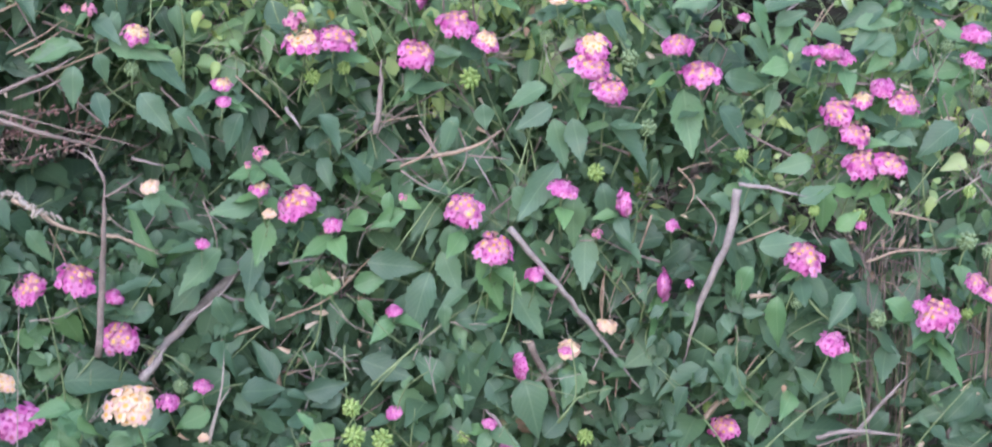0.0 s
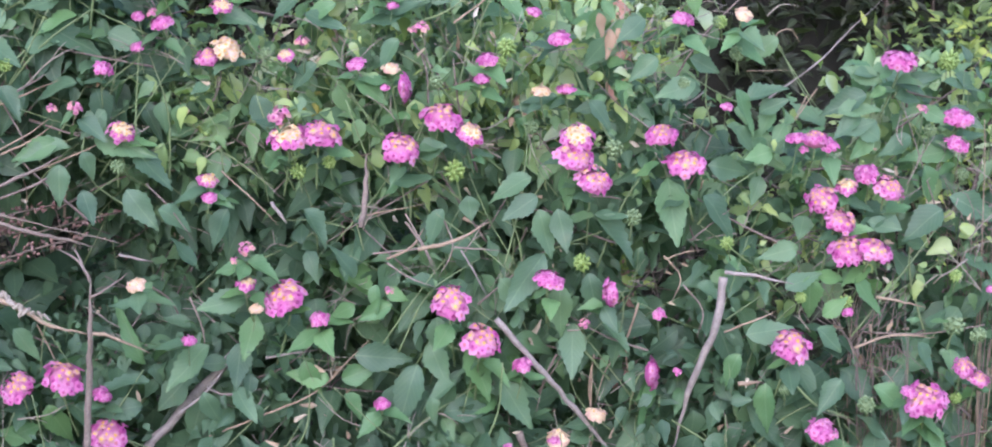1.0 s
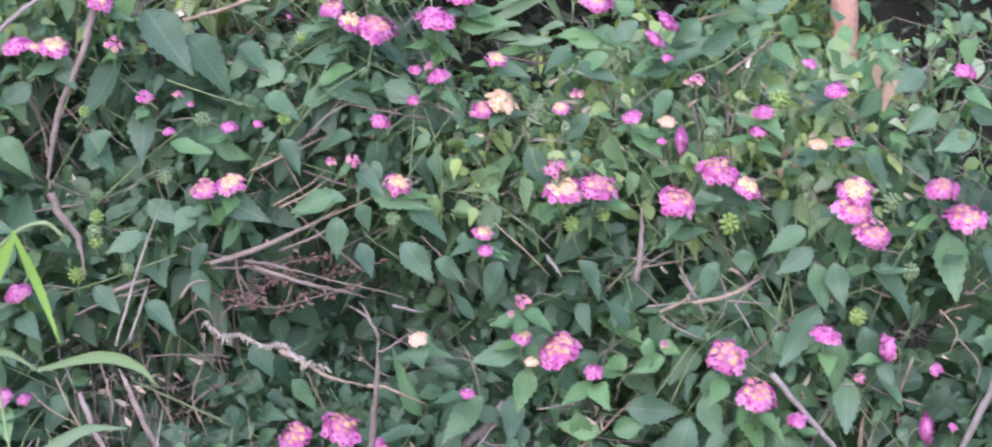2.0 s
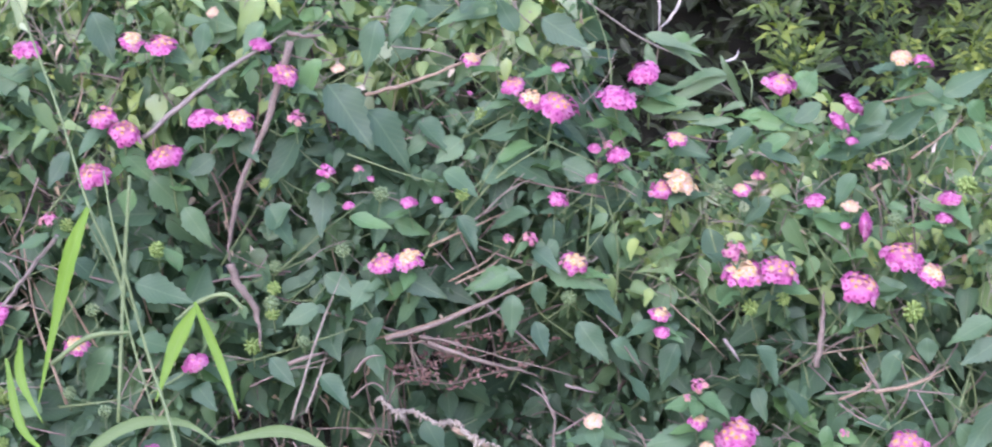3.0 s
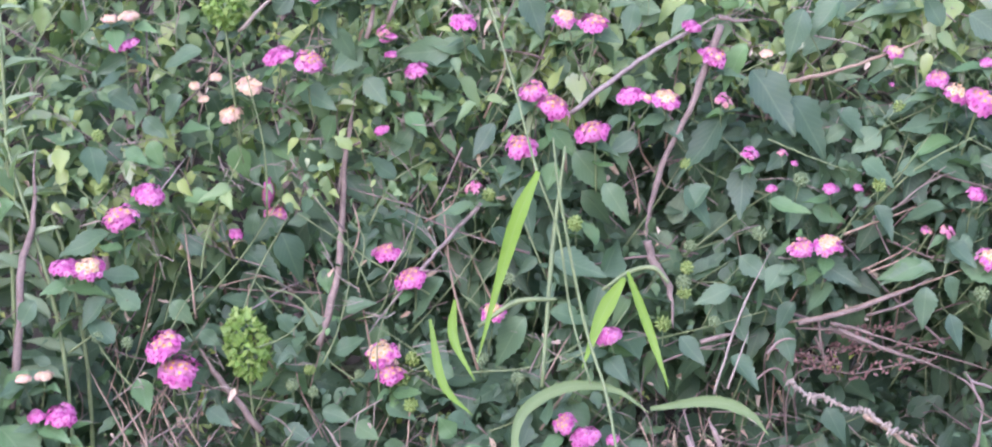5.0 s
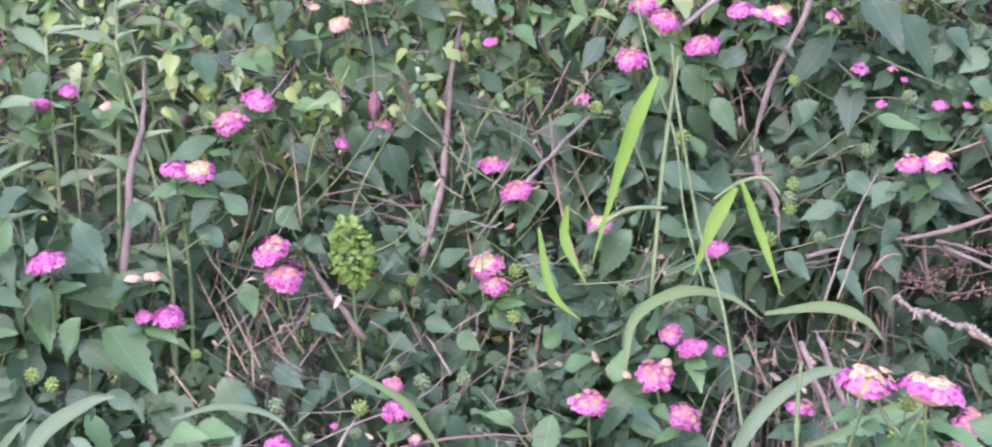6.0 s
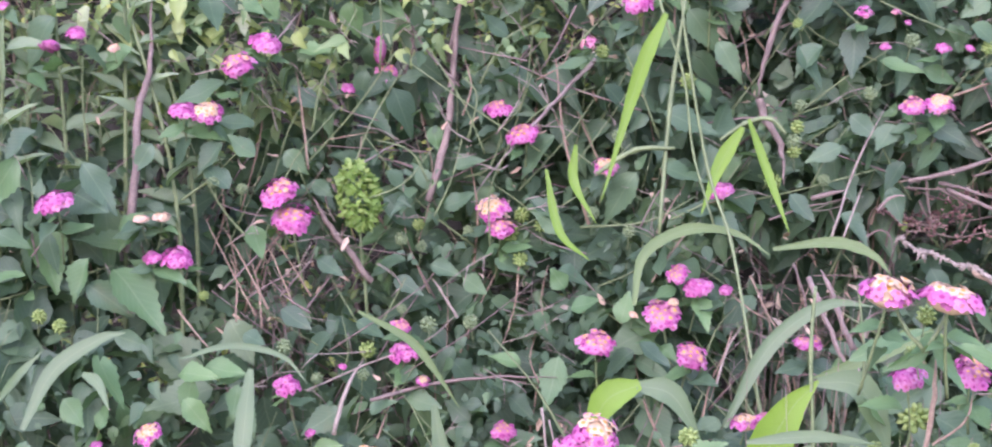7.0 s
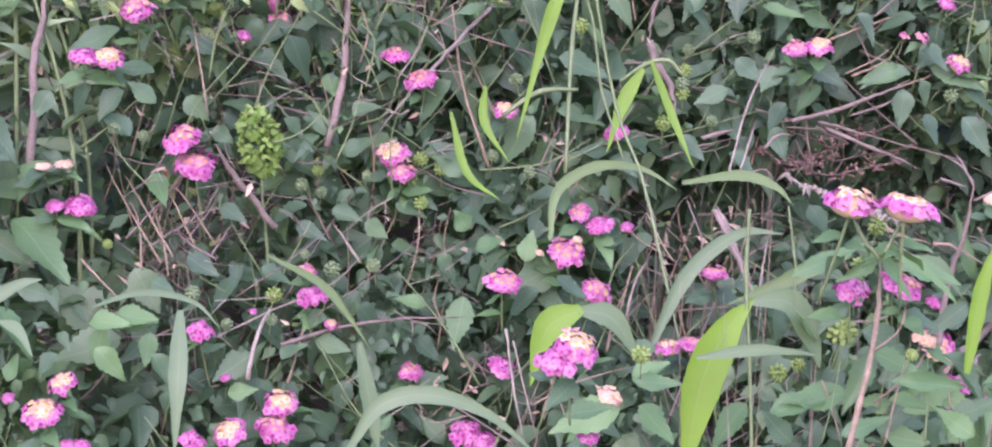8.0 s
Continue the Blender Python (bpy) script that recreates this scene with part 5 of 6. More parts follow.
head(D, .656, -.025, 1.034, .0195, "c")
head(D, .632, -.028, 1.026, .0313, "p")
head(D, .648, -.033, 1.007, .0280, "p")
head(D, .651, -.040, .983, .0323, "p")
head(D, .676, -.040, .982, .0302, "p")
head(D, .598, -.051, .906, .0343, "p")
head(D, .710, -.062, .854, .0355, "p")
head(D, .697, -.062, .860, .0161, "m")
head(D, .746, -.059, .878, .0216, "p")
head(D, .760, -.058, .866, .0195, "p")
head(D, .623, -.051, .830, .0249, "m")
head(D, .646, -.053, .930, .0107, "m")
head(D, .734, .001, 1.094, .0099, "s")
head(D, .777, -.039, .939, .0087, "m")
head(C, .278, .032, 1.203, .0108, "m")
head(C, .200, .029, 1.176, .0128, "s", 90)
head(C, .185, .029, 1.165, .0139, "c")
head(A, -.492, .008, 1.330, .0198, "m")
head(B, -.402, .016, 1.302, .0231, "m")
head(B, -.446, .019, 1.260, .0243, "m")
head(A, -.475, .026, 1.207, .0138, "m")
head(A, -.472, .015, 1.291, .0137, "s")
head(B, -.316, .019, 1.305, .0220, "c")
head(B, -.292, .019, 1.302, .0241, "p")
head(B, -.343, .009, 1.243, .0262, "p")
head(B, -.323, .007, 1.231, .0293, "p")
head(B, -.292, .005, 1.211, .0292, "p")
head(B, -.351, .001, 1.197, .0293, "p")
head(B, -.261, .011, 1.242, .0241, "m")
head(B, -.230, .011, 1.239, .0261, "c")
head(B, -.245, .010, 1.237, .0115, "c")
head(B, -.190, .013, 1.275, .0271, "p")
head(B, -.209, .013, 1.299, .0177, "m")
head(B, -.147, .019, 1.277, .0126, "d")
head(B, -.037, .048, 1.281, .0181, "c")
head(B, -.181, .012, 1.237, .0157, "s")
head(B, -.159, .006, 1.192, .0157, "s")
head(B, -.132, .008, 1.193, .0094, "s")
head(B, -.122, .007, 1.184, .0073, "s")
head(B, -.092, .007, 1.165, .0136, "m")
head(B, -.141, .002, 1.164, .0104, "m")
head(B, -.115, .000, 1.116, .0240, "p")
head(B, -.093, .002, 1.119, .0240, "c")
head(B, -.392, .004, 1.159, .0158, "s")
head(B, -.470, .027, 1.102, .0236, "p")
head(B, -.448, .020, 1.081, .0288, "p")
head(B, -.373, .000, 1.055, .0232, "c")
head(B, -.275, -.001, 1.038, .0221, "m")
head(A, -.471, .014, 1.015, .0278, "c")
head(B, -.462, .009, .998, .0256, "p")
head(B, -.002, .037, 1.259, .0222, "p")
head(C, .014, .033, 1.247, .0264, "c")
head(C, .035, .030, 1.242, .0337, "p")
head(C, .036, .028, 1.272, .0136, "m")
head(C, .085, .037, 1.248, .0317, "m")
head(C, .107, .046, 1.266, .0254, "m")
head(C, .225, .057, 1.254, .0299, "p")
head(C, .285, .046, 1.234, .0243, "m", 45)
head(C, .272, .041, 1.220, .0222, "m", 45)
head(C, .134, .046, 1.209, .0181, "c")
head(B, -.467, .013, 1.327, .0157, "m")
head(B, -.068, .013, 1.165, .0084, "m")
head(B, -.249, .017, 1.326, .0125, "d")
head(B, -.039, .045, 1.251, .0053, "s")
head(A, -.900, -.029, 1.173, .0144, "m")
head(A, -.961, -.030, 1.127, .0134, "m")
head(A, -.969, -.034, 1.102, .0089, "m")
head(A, -.826, -.046, 1.152, .0196, "m")
head(A, -.844, -.058, 1.133, .0206, "m", 270)
head(A, -.792, -.049, 1.139, .0119, "d")
head(A, -.669, -.016, 1.151, .0262, "m")
head(A, -.690, -.033, 1.131, .0292, "p")
head(A, -.728, -.056, 1.090, .0225, "m")
head(A, -.709, -.051, 1.089, .0279, "c")
head(A, -.583, .046, 1.147, .0248, "p", 180)
head(A, -.574, .047, 1.130, .0237, "p")
head(A, -.828, -.091, 1.010, .0308, "m")
head(A, -.757, -.074, .997, .0160, "d", 90)
head(A, -.741, -.069, .999, .0160, "d", 90)
head(A, -.903, -.081, .952, .0259, "d")
head(A, -.728, -.065, .966, .0289, "m")
head(A, -.749, -.069, .964, .0161, "m")
head(A, -.650, -.036, 1.024, .0324, "p")
head(A, -.639, -.032, 1.002, .0368, "p")
head(A, -.626, -.087, .866, .0251, "m")
head(A, -.541, -.021, .910, .0173, "p")
head(A, -.536, -.027, .892, .0270, "m")
head(A, -.602, .027, 1.114, .0134, "m")
head(B, -.320, -.042, .934, .0333, "p")
head(B, -.309, -.033, .967, .0199, "p")
head(B, -.291, -.035, .958, .0260, "m")
head(B, -.268, -.036, .955, .0135, "m")
head(B, -.373, -.042, .908, .0315, "p")
head(B, -.293, -.049, .901, .0279, "p")
head(B, -.310, -.040, .943, .0094, "d")
head(B, -.343, -.042, .931, .0083, "d")
head(A, -.520, -.029, .865, .0118, "c")
head(A, -.585, -.057, .877, .0074, "m")
head(A, -.745, -.138, .805, .0309, "c")
head(A, -.731, -.134, .827, .0250, "c")
head(A, -.772, -.136, .814, .0120, "m")
head(A, -.728, -.136, .777, .0160, "m")
head(A, -.713, -.134, .777, .0141, "m")
head(A, -.602, -.096, .784, .0301, "c")
head(A, -.564, -.079, .785, .0305, "p")
head(A, -.560, -.072, .805, .0328, "c")
head(A, -.629, -.105, .778, .0237, "m")
head(A, -.605, -.092, .826, .0093, "m")
head(B, -.450, -.021, .825, .0209, "p")
head(B, -.372, -.039, .833, .0262, "m")
head(B, -.399, -.029, .774, .0308, "m")
head(B, -.386, -.030, .767, .0253, "m")
head(B, -.257, -.193, .872, .0256, "c", 90)
head(B, -.238, -.196, .875, .0255, "p", 90)
head(B, -.205, -.112, .924, .0240, "p", 90)
head(E, -.374, -.460, .894, .0250, "m")
head(E, -.360, -.460, .903, .0274, "c")
head(E, -.316, -.300, .848, .0208, "d")
head(E, -.331, -.300, .820, .0190, "m")
head(E, -.168, -.380, .935, .0238, "m")
head(E, -.122, -.360, .936, .0251, "p")
head(E, -.087, -.300, .893, .0192, "y")
head(E, -.194, -.470, .999, .0374, "c", 82)
head(E, -.158, -.470, .996, .0344, "c", 82)
head(C, .088, -.034, .818, .0168, "m")
head(C, .060, -.034, .806, .0189, "m")
head(C, .246, -.015, .780, .0152, "m")
head(C, .353, -.014, .812, .0240, "m", 180)
head(C, .329, -.016, .766, .0142, "m")
head(C, .343, -.015, .745, .0120, "m")
head(D, .539, .002, .745, .0270, "p")
head(C, .399, -.003, .824, .0132, "m", 90)
head(C, .086, -.043, .775, .0105, "d")
head(F, .045, -.200, .850, .0343, "y")
head(F, -.039, -.200, .844, .0368, "m")
head(F, -.044, -.200, .871, .0202, "y")
head(A, -.685, -.039, 1.280, .0281, "m")
head(A, -.693, -.044, 1.297, .0156, "d", 90)
head(A, -.677, -.042, 1.300, .0176, "d", 90)
head(A, -.563, .003, 1.271, .0255, "m")
head(A, -.534, .008, 1.266, .0277, "p")
head(A, -.592, -.017, 1.347, .0199, "d")
head(A, -.588, .010, 1.244, .0225, "d")
head(A, -.607, .019, 1.220, .0227, "d")
head(A, -.506, .005, 1.332, .0233, "m")
head(A, -.491, .009, 1.329, .0191, "m")
head(A, -.520, .002, 1.329, .0169, "m")
head(A, -.530, .001, 1.318, .0127, "s")
head(B, -.469, .016, 1.287, .0149, "m")
head(B, -.466, .017, 1.272, .0117, "m")
head(A, -.614, -.000, 1.250, .0117, "d")
head(A, -.632, -.004, 1.242, .0106, "d")
head(A, -.626, .004, 1.231, .0096, "d")
head(C, .324, .050, 1.272, .0191, "y")
head(C, .342, .047, 1.268, .0180, "m")
head(D, .571, -.018, 1.184, .0170, "d")
blade(G, .0094, "n", (-.343, -.120, .945), (-.337, -.108, .984), (-.304, -.097, 1.005), (-.265, -.095, 1.004), (-.237, -.103, .988))
blade(G, .0092, "n", (-.236, -.119, .994), (-.189, -.118, 1.001), (-.160, -.123, .993), (-.145, -.128, .978))
blade(G, .0121, "p", (-.272, -.192, .863), (-.240, -.179, .924), (-.199, -.171, .956), (-.163, -.169, .957))
stalk(H, .0035, (-.317, -.098, 1.203), (-.310, -.100, 1.153), (-.289, -.098, 1.055), (-.269, -.118, .998), (-.252, -.151, .915), (-.241, -.170, .861))
blade(H, .0074, "l", (-.422, -.029, 1.048), (-.408, -.047, .997), (-.381, -.067, .975))
blade(J, .0129, "p", (-.810, -.197, .834), (-.793, -.178, .878), (-.761, -.165, .903), (-.741, -.162, .909))
blade(J, .0071, "p", (-.844, -.167, .847), (-.822, -.170, .874), (-.807, -.167, .891))
blade(J, .0136, "p", (-.909, -.134, .896), (-.892, -.127, .854), (-.897, -.121, .810))
blade(J, .0057, "p", (-.712, -.103, .882), (-.674, -.088, .893), (-.633, -.078, .885), (-.610, -.080, .863))
blade(J, .0074, "n", (-.574, -.055, .923), (-.531, -.052, .901), (-.508, -.052, .876), (-.486, -.051, .845))
blade(H, .0116, "l", (-.327, -.111, 1.176), (-.341, -.112, 1.143), (-.354, -.111, 1.099), (-.372, -.117, 1.027))
stalk(H, .0029, (-.389, -.087, 1.361), (-.374, -.084, 1.317), (-.351, -.090, 1.249), (-.329, -.101, 1.176), (-.311, -.099, 1.127), (-.301, -.098, 1.067), (-.283, -.113, 1.011))
stalk(H, .0051, (-.311, -.038, 1.195), (-.320, -.040, 1.108), (-.325, -.061, .999))
blade(H, .0121, "l", (-.260, -.052, 1.089), (-.277, -.056, 1.059), (-.292, -.071, 1.017))
blade(H, .0075, "l", (-.257, -.072, 1.096), (-.238, -.077, 1.048), (-.222, -.094, 1.006))
blade(H, .0075, "l", (-.396, -.073, 1.070), (-.396, -.077, 1.039), (-.376, -.094, 1.007))
stalk(H, .0056, (-.278, -.044, 1.078), (-.257, -.042, 1.093), (-.237, -.042, 1.097), (-.224, -.042, 1.085))
stalk(H, .0061, (-.315, -.049, 1.070), (-.348, -.051, 1.067), (-.379, -.050, 1.046))
blade(G, .0281, "l", (-.260, -.300, .803), (-.250, -.300, .858), (-.233, -.300, .895), (-.215, -.300, .916))
blade(G, .0190, "p", (-.216, -.300, .915), (-.188, -.300, .914), (-.172, -.300, .887), (-.165, -.300, .868))
blade(G, .0169, "p", (-.338, -.280, .904), (-.313, -.280, .898), (-.292, -.280, .866))
blade(G, .0210, "l", (-.336, -.280, .905), (-.361, -.280, .890), (-.372, -.280, .849))
blade(G, .0130, "p", (-.501, -.300, .805), (-.480, -.300, .836), (-.445, -.300, .844), (-.404, -.300, .831), (-.367, -.300, .802))
blade(J, .0138, "p", (-.631, -.202, .891), (-.629, -.229, .842), (-.630, -.237, .787))
blade(G, .0130, "p", (-.496, -.151, .863), (-.485, -.156, .809), (-.478, -.159, .774))
blade(G, .0114, "l", (-.075, -.350, .872), (-.067, -.350, .930), (-.057, -.350, .965))
stalk(G, .0041, (-.211, -.300, .785), (-.217, -.300, .877), (-.221, -.300, .936), (-.220, -.300, .981))
blade(G, .0123, "p", (-.099, -.250, .937), (-.065, -.250, .940), (-.044, -.250, .916))
blade(G, .0082, "p", (-.265, -.350, .880), (-.221, -.350, .886), (-.179, -.350, .883))
blade(G, .0142, "n", (-.131, -.250, .948), (-.157, -.250, .938), (-.176, -.250, .921))
blade(G, .0128, "n", (-.139, -.200, .939), (-.163, -.200, .924), (-.212, -.200, .903))
blade(J, .0091, "p", (-.768, -.183, .878), (-.753, -.190, .872), (-.740, -.203, .854))
stalk(G, .0023, (-.192, -.300, .984), (-.188, -.300, .959), (-.185, -.300, .932), (-.187, -.300, .896))

branch(C, .0098, "g", (.128, .030, .909), (.076, .030, .859), (.029, .030, .805), (.012, .050, .720))
branch(C, .0030, "g", (.100, .028, .884), (.118, .020, .876), (.150, .016, .880))

for z in (0.985, 1.01, 1.035):
    keep(-0.586, 0.03, z, 0.02)
keep(-0.609, 0.0, 1.32, 0.03)

# knots and stubs on the pale twisted twig
KNOTTY = spline([(-.121, .000, 1.001), (-.106, -.010, .990), (-.093, .000, .989), (-.074, -.010, .981), (-.058, .000, .978), (-.045, -.020, .970), (-.022, -.020, .961)], 5)
for c in KNOTTY:
    d = Vector((rng.uniform(-1, 1), rng.uniform(-1, 0.3), rng.uniform(-1, 1))).normalized() * rng.uniform(0.004, 0.008)
    branch(B, rng.uniform(0.0026, 0.0044), "w", c - d * 0.4, c + d * 0.2, c + d)

# ---- feet of the plants: stems and blades that rise from the soil ----
for p, count, high, spread in ((A, 7, 0.85, 0.3), (B, 7, 0.9, 0.26), (C, 7, 0.85, 0.24), (D, 6, 0.8, 0.22), (E, 4, 0.8, 0.08), (F, 4, 0.75, 0.08)):
    for i in range(count):
        a = Vector((p.location.x + rng.uniform(-0.06, 0.06), p.location.y + rng.uniform(-0.04, 0.08), -0.02))
        e = a + Vector((rng.uniform(-spread, spread), rng.uniform(0.06, 0.2), high * rng.uniform(0.7, 1.0)))
        m = a.lerp(e, 0.45) + Vector((rng.uniform(-0.06, 0.06), rng.uniform(0, 0.06), 0))
        branch(p, rng.uniform(0.006, 0.013), rng.choice("bgt"), a, m, e)
for p, count in ((G, 9), (H, 7), (J, 8)):
    for i in range(count):
        a = Vector((p.location.x + rng.uniform(-0.05, 0.05), p.location.y + rng.uniform(-0.05, 0.05), -0.01))
        e = a + Vector((rng.uniform(-0.14, 0.14), rng.uniform(-0.08, 0.05), rng.uniform(0.45, 0.74)))
        blade(p, rng.uniform(0.01, 0.018), rng.choice("np"), a, a.lerp(e, 0.5) + Vector((0, 0, 0.08)), e)


# ---- the mass of foliage ----
def depth(x, z):
    """How far back the front of the thicket stands."""
    return 0.027 + 0.020 * x + 0.181 * (z - 1.05) + -0.070 * x * x + -0.015 * x * (z - 1.05) + 0.2 * math.exp(-((x - 0.01) / 0.16) ** 2 - ((z - 0.98) / 0.065) ** 2) + 0.9 * max(0, -1.0 - x, x - 0.82) ** 1.5


def lump(x, z):
    """How far the foliage falls back between the bulging shoots."""
    return 0.17 * max(0.0, noise.noise(Vector((x * 6.5, 2, z * 8.0))) + 0.1)


def top(x):
    fall = 5 * max(0, -1.02 - x, x - 0.84) ** 1.5
    if x < 0.07:
        return 1.46 - fall + 0.03 * math.sin(x * 9)
    return 1.2 + 0.012 * math.sin(x * 40) + 0.016 * math.sin(x * 23 + 1) if x < 0.56 else 1.06 if x < 0.71 else 1.12 - fall


def light_zone(x, z):
    """The upper part of the thicket, where the leaves are small and light."""
    if x >= 0.06:
        return z > top(x) - 0.14 + 0.09 * noise.noise(Vector((x * 9, 1, z * 9)))
    return z > 1.04 + 0.4 * min(0.5, max(0, x + 0.75)) + 0.04 * noise.noise(Vector((x * 8, 1, z * 8)))


# hollows: where stems and shade show between the leaves
HOLLOWS = [(-.035, .992, .062, .038), (.690, .900, .046, .044), (.800, 1.000, .030, .030), (.283, 1.000, .059, .019), (.093, .937, .024, .024), (.498, .953, .033, .033), (.415, .835, .045, .025), (-.092, .998, .03, .028), (-.054, 1.117, .027, .019), (-.282, 1.136, .021, .024), (-.659, .956, .052, .038), (-.236, .965, .058, .029), (-.531, .794, .024, .024), (-.177, .915, .061, .033), (-.400, .809, .033, .022), (-.465, .935, .022, .027), (.145, .831, .032, .022), (-.561, 1.083, .022, .033), (-.411, 1.169, .027, .027)]


def hollow(x, z):
    return max((1 - math.hypot((x - a) / c, (z - b) / d) for a, b, c, d in HOLLOWS), default=0)


def sprig(add_leaf, c, size, tone):
    """A shoot tip seen from outside: opposite pairs of broad leaves, each pair across the last, blades turned out to the light."""
    size *= 1 + 0.55 * noise.noise(c * 14)
    out = Vector((rng.uniform(-0.7, 0.7), rng.uniform(-0.9, -0.1), rng.uniform(0.1, 1.0))).normalized()
    a = out.orthogonal().normalized()
    b = out.cross(a)
    turn = rng.uniform(0, 3.14)
    for k in range(rng.choice((1, 2, 2, 3))):
        for s in (0, math.pi):
            q = turn + s + k * 1.5708 + rng.uniform(-0.35, 0.35)
            reach = a * math.cos(q) + b * math.sin(q)
            axis = reach + out * rng.uniform(-0.1, 0.3) + Vector((0, 0, rng.uniform(-0.9, 0.1)))
            ln = size * (1 - 0.22 * k) * rng.uniform(0.7, 1.2)
            if rng.random() < 0.38:
                face = Vector((rng.uniform(-0.6, 0.6), -0.75, rng.uniform(0.1, 1.1))) + reach * rng.uniform(0, 0.4)
            else:
                face = out + Vector((rng.uniform(-0.8, 0.8), rng.uniform(-0.6, 0.5), rng.uniform(0.0, 0.8))) + reach * rng.uniform(-0.3, 0.7)
            spot, m = c + out * (0.016 + 0.3 * size) * k + reach * 0.004, frame_of(axis, face, ln * rng.uniform(0.44, 0.72), ln)
            if not blocked(spot, m):
                add_leaf(spot, m, tone if k < 2 else "fresh")


class Mass:
    """Many leaves joined in one mesh."""

    def __init__(self, shapes):
        self.shapes, self.v, self.f, self.uv, self.n = shapes, [], [], [], 0

    def add(self, base, m, tone=""):
        vs, fs, uv = rng.choice(self.shapes)
        v = np.array(vs) @ np.array(m.to_3x3()).T + np.array(base)
        self.v.append(v)
        self.f.append(np.array(fs) + self.n)
        self.uv.append(np.array(uv))
        self.n += len(vs)

    def finish(self, name, material, parent):
        me = bpy.data.meshes.new(name)
        faces = np.concatenate(self.f)
        me.from_pydata((np.concatenate(self.v) - np.array(local(parent, (0, 0, 0)) * -1)).tolist(), [], faces.tolist())
        layer = me.uv_layers.new()
        layer.data.foreach_set("uv", np.concatenate(self.uv)[faces.ravel()].astype(np.float32).ravel())
        me.polygons.foreach_set("use_smooth", np.ones(len(faces), dtype=bool))
        ob = link(name, me, material, parent)
        ob["kind"] = "stuff"
        return ob


COARSE = [leaf_shape(b, f, c, stations=7, twist=tw) for b, f, c, tw in ((0.15, 0.12, 0.06, 0.3), (0.55, 0.2, -0.1, -0.6), (0.3, 0.1, 0.2, 0.6), (0.3, 0.5, 0.0, -0.3), (0.8, 0.3, 0.1, 0.2))]
masses = {p: Mass(COARSE) for p in (A, B, C, D)}
lights = {p: Mass(COARSE) for p in (A, B, C, D)}
WIDE = {A: (-1.3, -0.47), B: (-0.47, 0.0), C: (0.0, 0.43), D: (0.43, 1.05)}
for p, (x0, x1) in WIDE.items():
    # leaves near the front, singly
    placed = 0
    while placed < 66:
        x, z = rng.uniform(x0, x1), rng.uniform(0.72, 1.46)
        if z > top(x) or hollow(x, z) > 0.05:
            continue
        # more light-coloured leaves near the top edge stand in for its sunlit brightness
        shares = (28, 52, 1, 2, 17) if light_zone(x, z) else (50, 46, 1, 2, 2) if z > top(x) - 0.12 else (64, 33, 0, 2, 2)
        tone = rng.choices(("green", "fresh", "yellow", "dry", "pale"), shares)[0]
        spot = Vector((x, depth(x, z) + lump(x, z) + rng.uniform(0.008, 0.06), z))
        sprig(lambda c, m, tn: set_leaf(p, c, m, tn), spot, (rng.uniform(0.02, 0.042) if light_zone(x, z) else 0.016 + 0.042 * rng.random() ** 1.4) * (0.6 if tone == "dry" else 1), tone)
        placed += 1
    # leaves behind them, joined
    for i in range(3100):
        x, z = rng.uniform(x0 - 0.02, x1 + 0.02), rng.uniform(0.06, 1.5)
        back = lump(x, z) + 0.018 + 0.24 * rng.random() ** 2.2
        h = hollow(x, z)
        if z > top(x) or (h > 0 and back < 0.2 + 0.3 * h) or (back < 0.16 and noise.noise(Vector((x * 9, 3, z * 11))) > 0.33):
            continue
        sprig((lights if light_zone(x, z) else masses)[p].add, Vector((x, depth(x, z) + back, z)), rng.uniform(0.018, 0.036) if light_zone(x, z) else 0.014 + 0.042 * rng.random() ** 1.4, "green")
    # large shaded leaves close behind, which fill the gaps
    for i in range(1150):
        x, z = rng.uniform(x0 - 0.02, x1 + 0.02), rng.uniform(0.66, 1.46)
        if z > top(x) - 0.02 or hollow(x, z) > 0.1:
            continue
        ln = rng.uniform(0.03, 0.055) * (0.7 if light_zone(x, z) else 1)
        way = Vector((rng.uniform(-1, 1), rng.uniform(-0.3, 0.2), rng.uniform(-1.2, 0.3)))
        m = frame_of(way, Vector((rng.uniform(-0.6, 0.6), -1, rng.uniform(0.1, 1.0))), ln * rng.uniform(0.55, 0.75), ln)
        masses[p].add(Vector((x, depth(x, z) + lump(x, z) + rng.uniform(0.03, 0.09), z)), m)
    # small young leaves between the large ones
    for i in range(1300 if p is A else 950):
        x, z = rng.uniform(x0 - 0.02, x1 + 0.02), rng.uniform(0.7, 1.48)
        if z > top(x) or hollow(x, z) > 0.15:
            continue
        sprig((lights if light_zone(x, z) else masses)[p].add, Vector((x, depth(x, z) + lump(x, z) + rng.uniform(0.0, 0.075), z)), rng.uniform(0.008, 0.024), "green")
    masses[p].finish("inner_foliage", leaf_mass, p)
    if lights[p].n:
        lights[p].finish("light_foliage", leaf_light, p)["label"] = "small light yellow-green leaves"
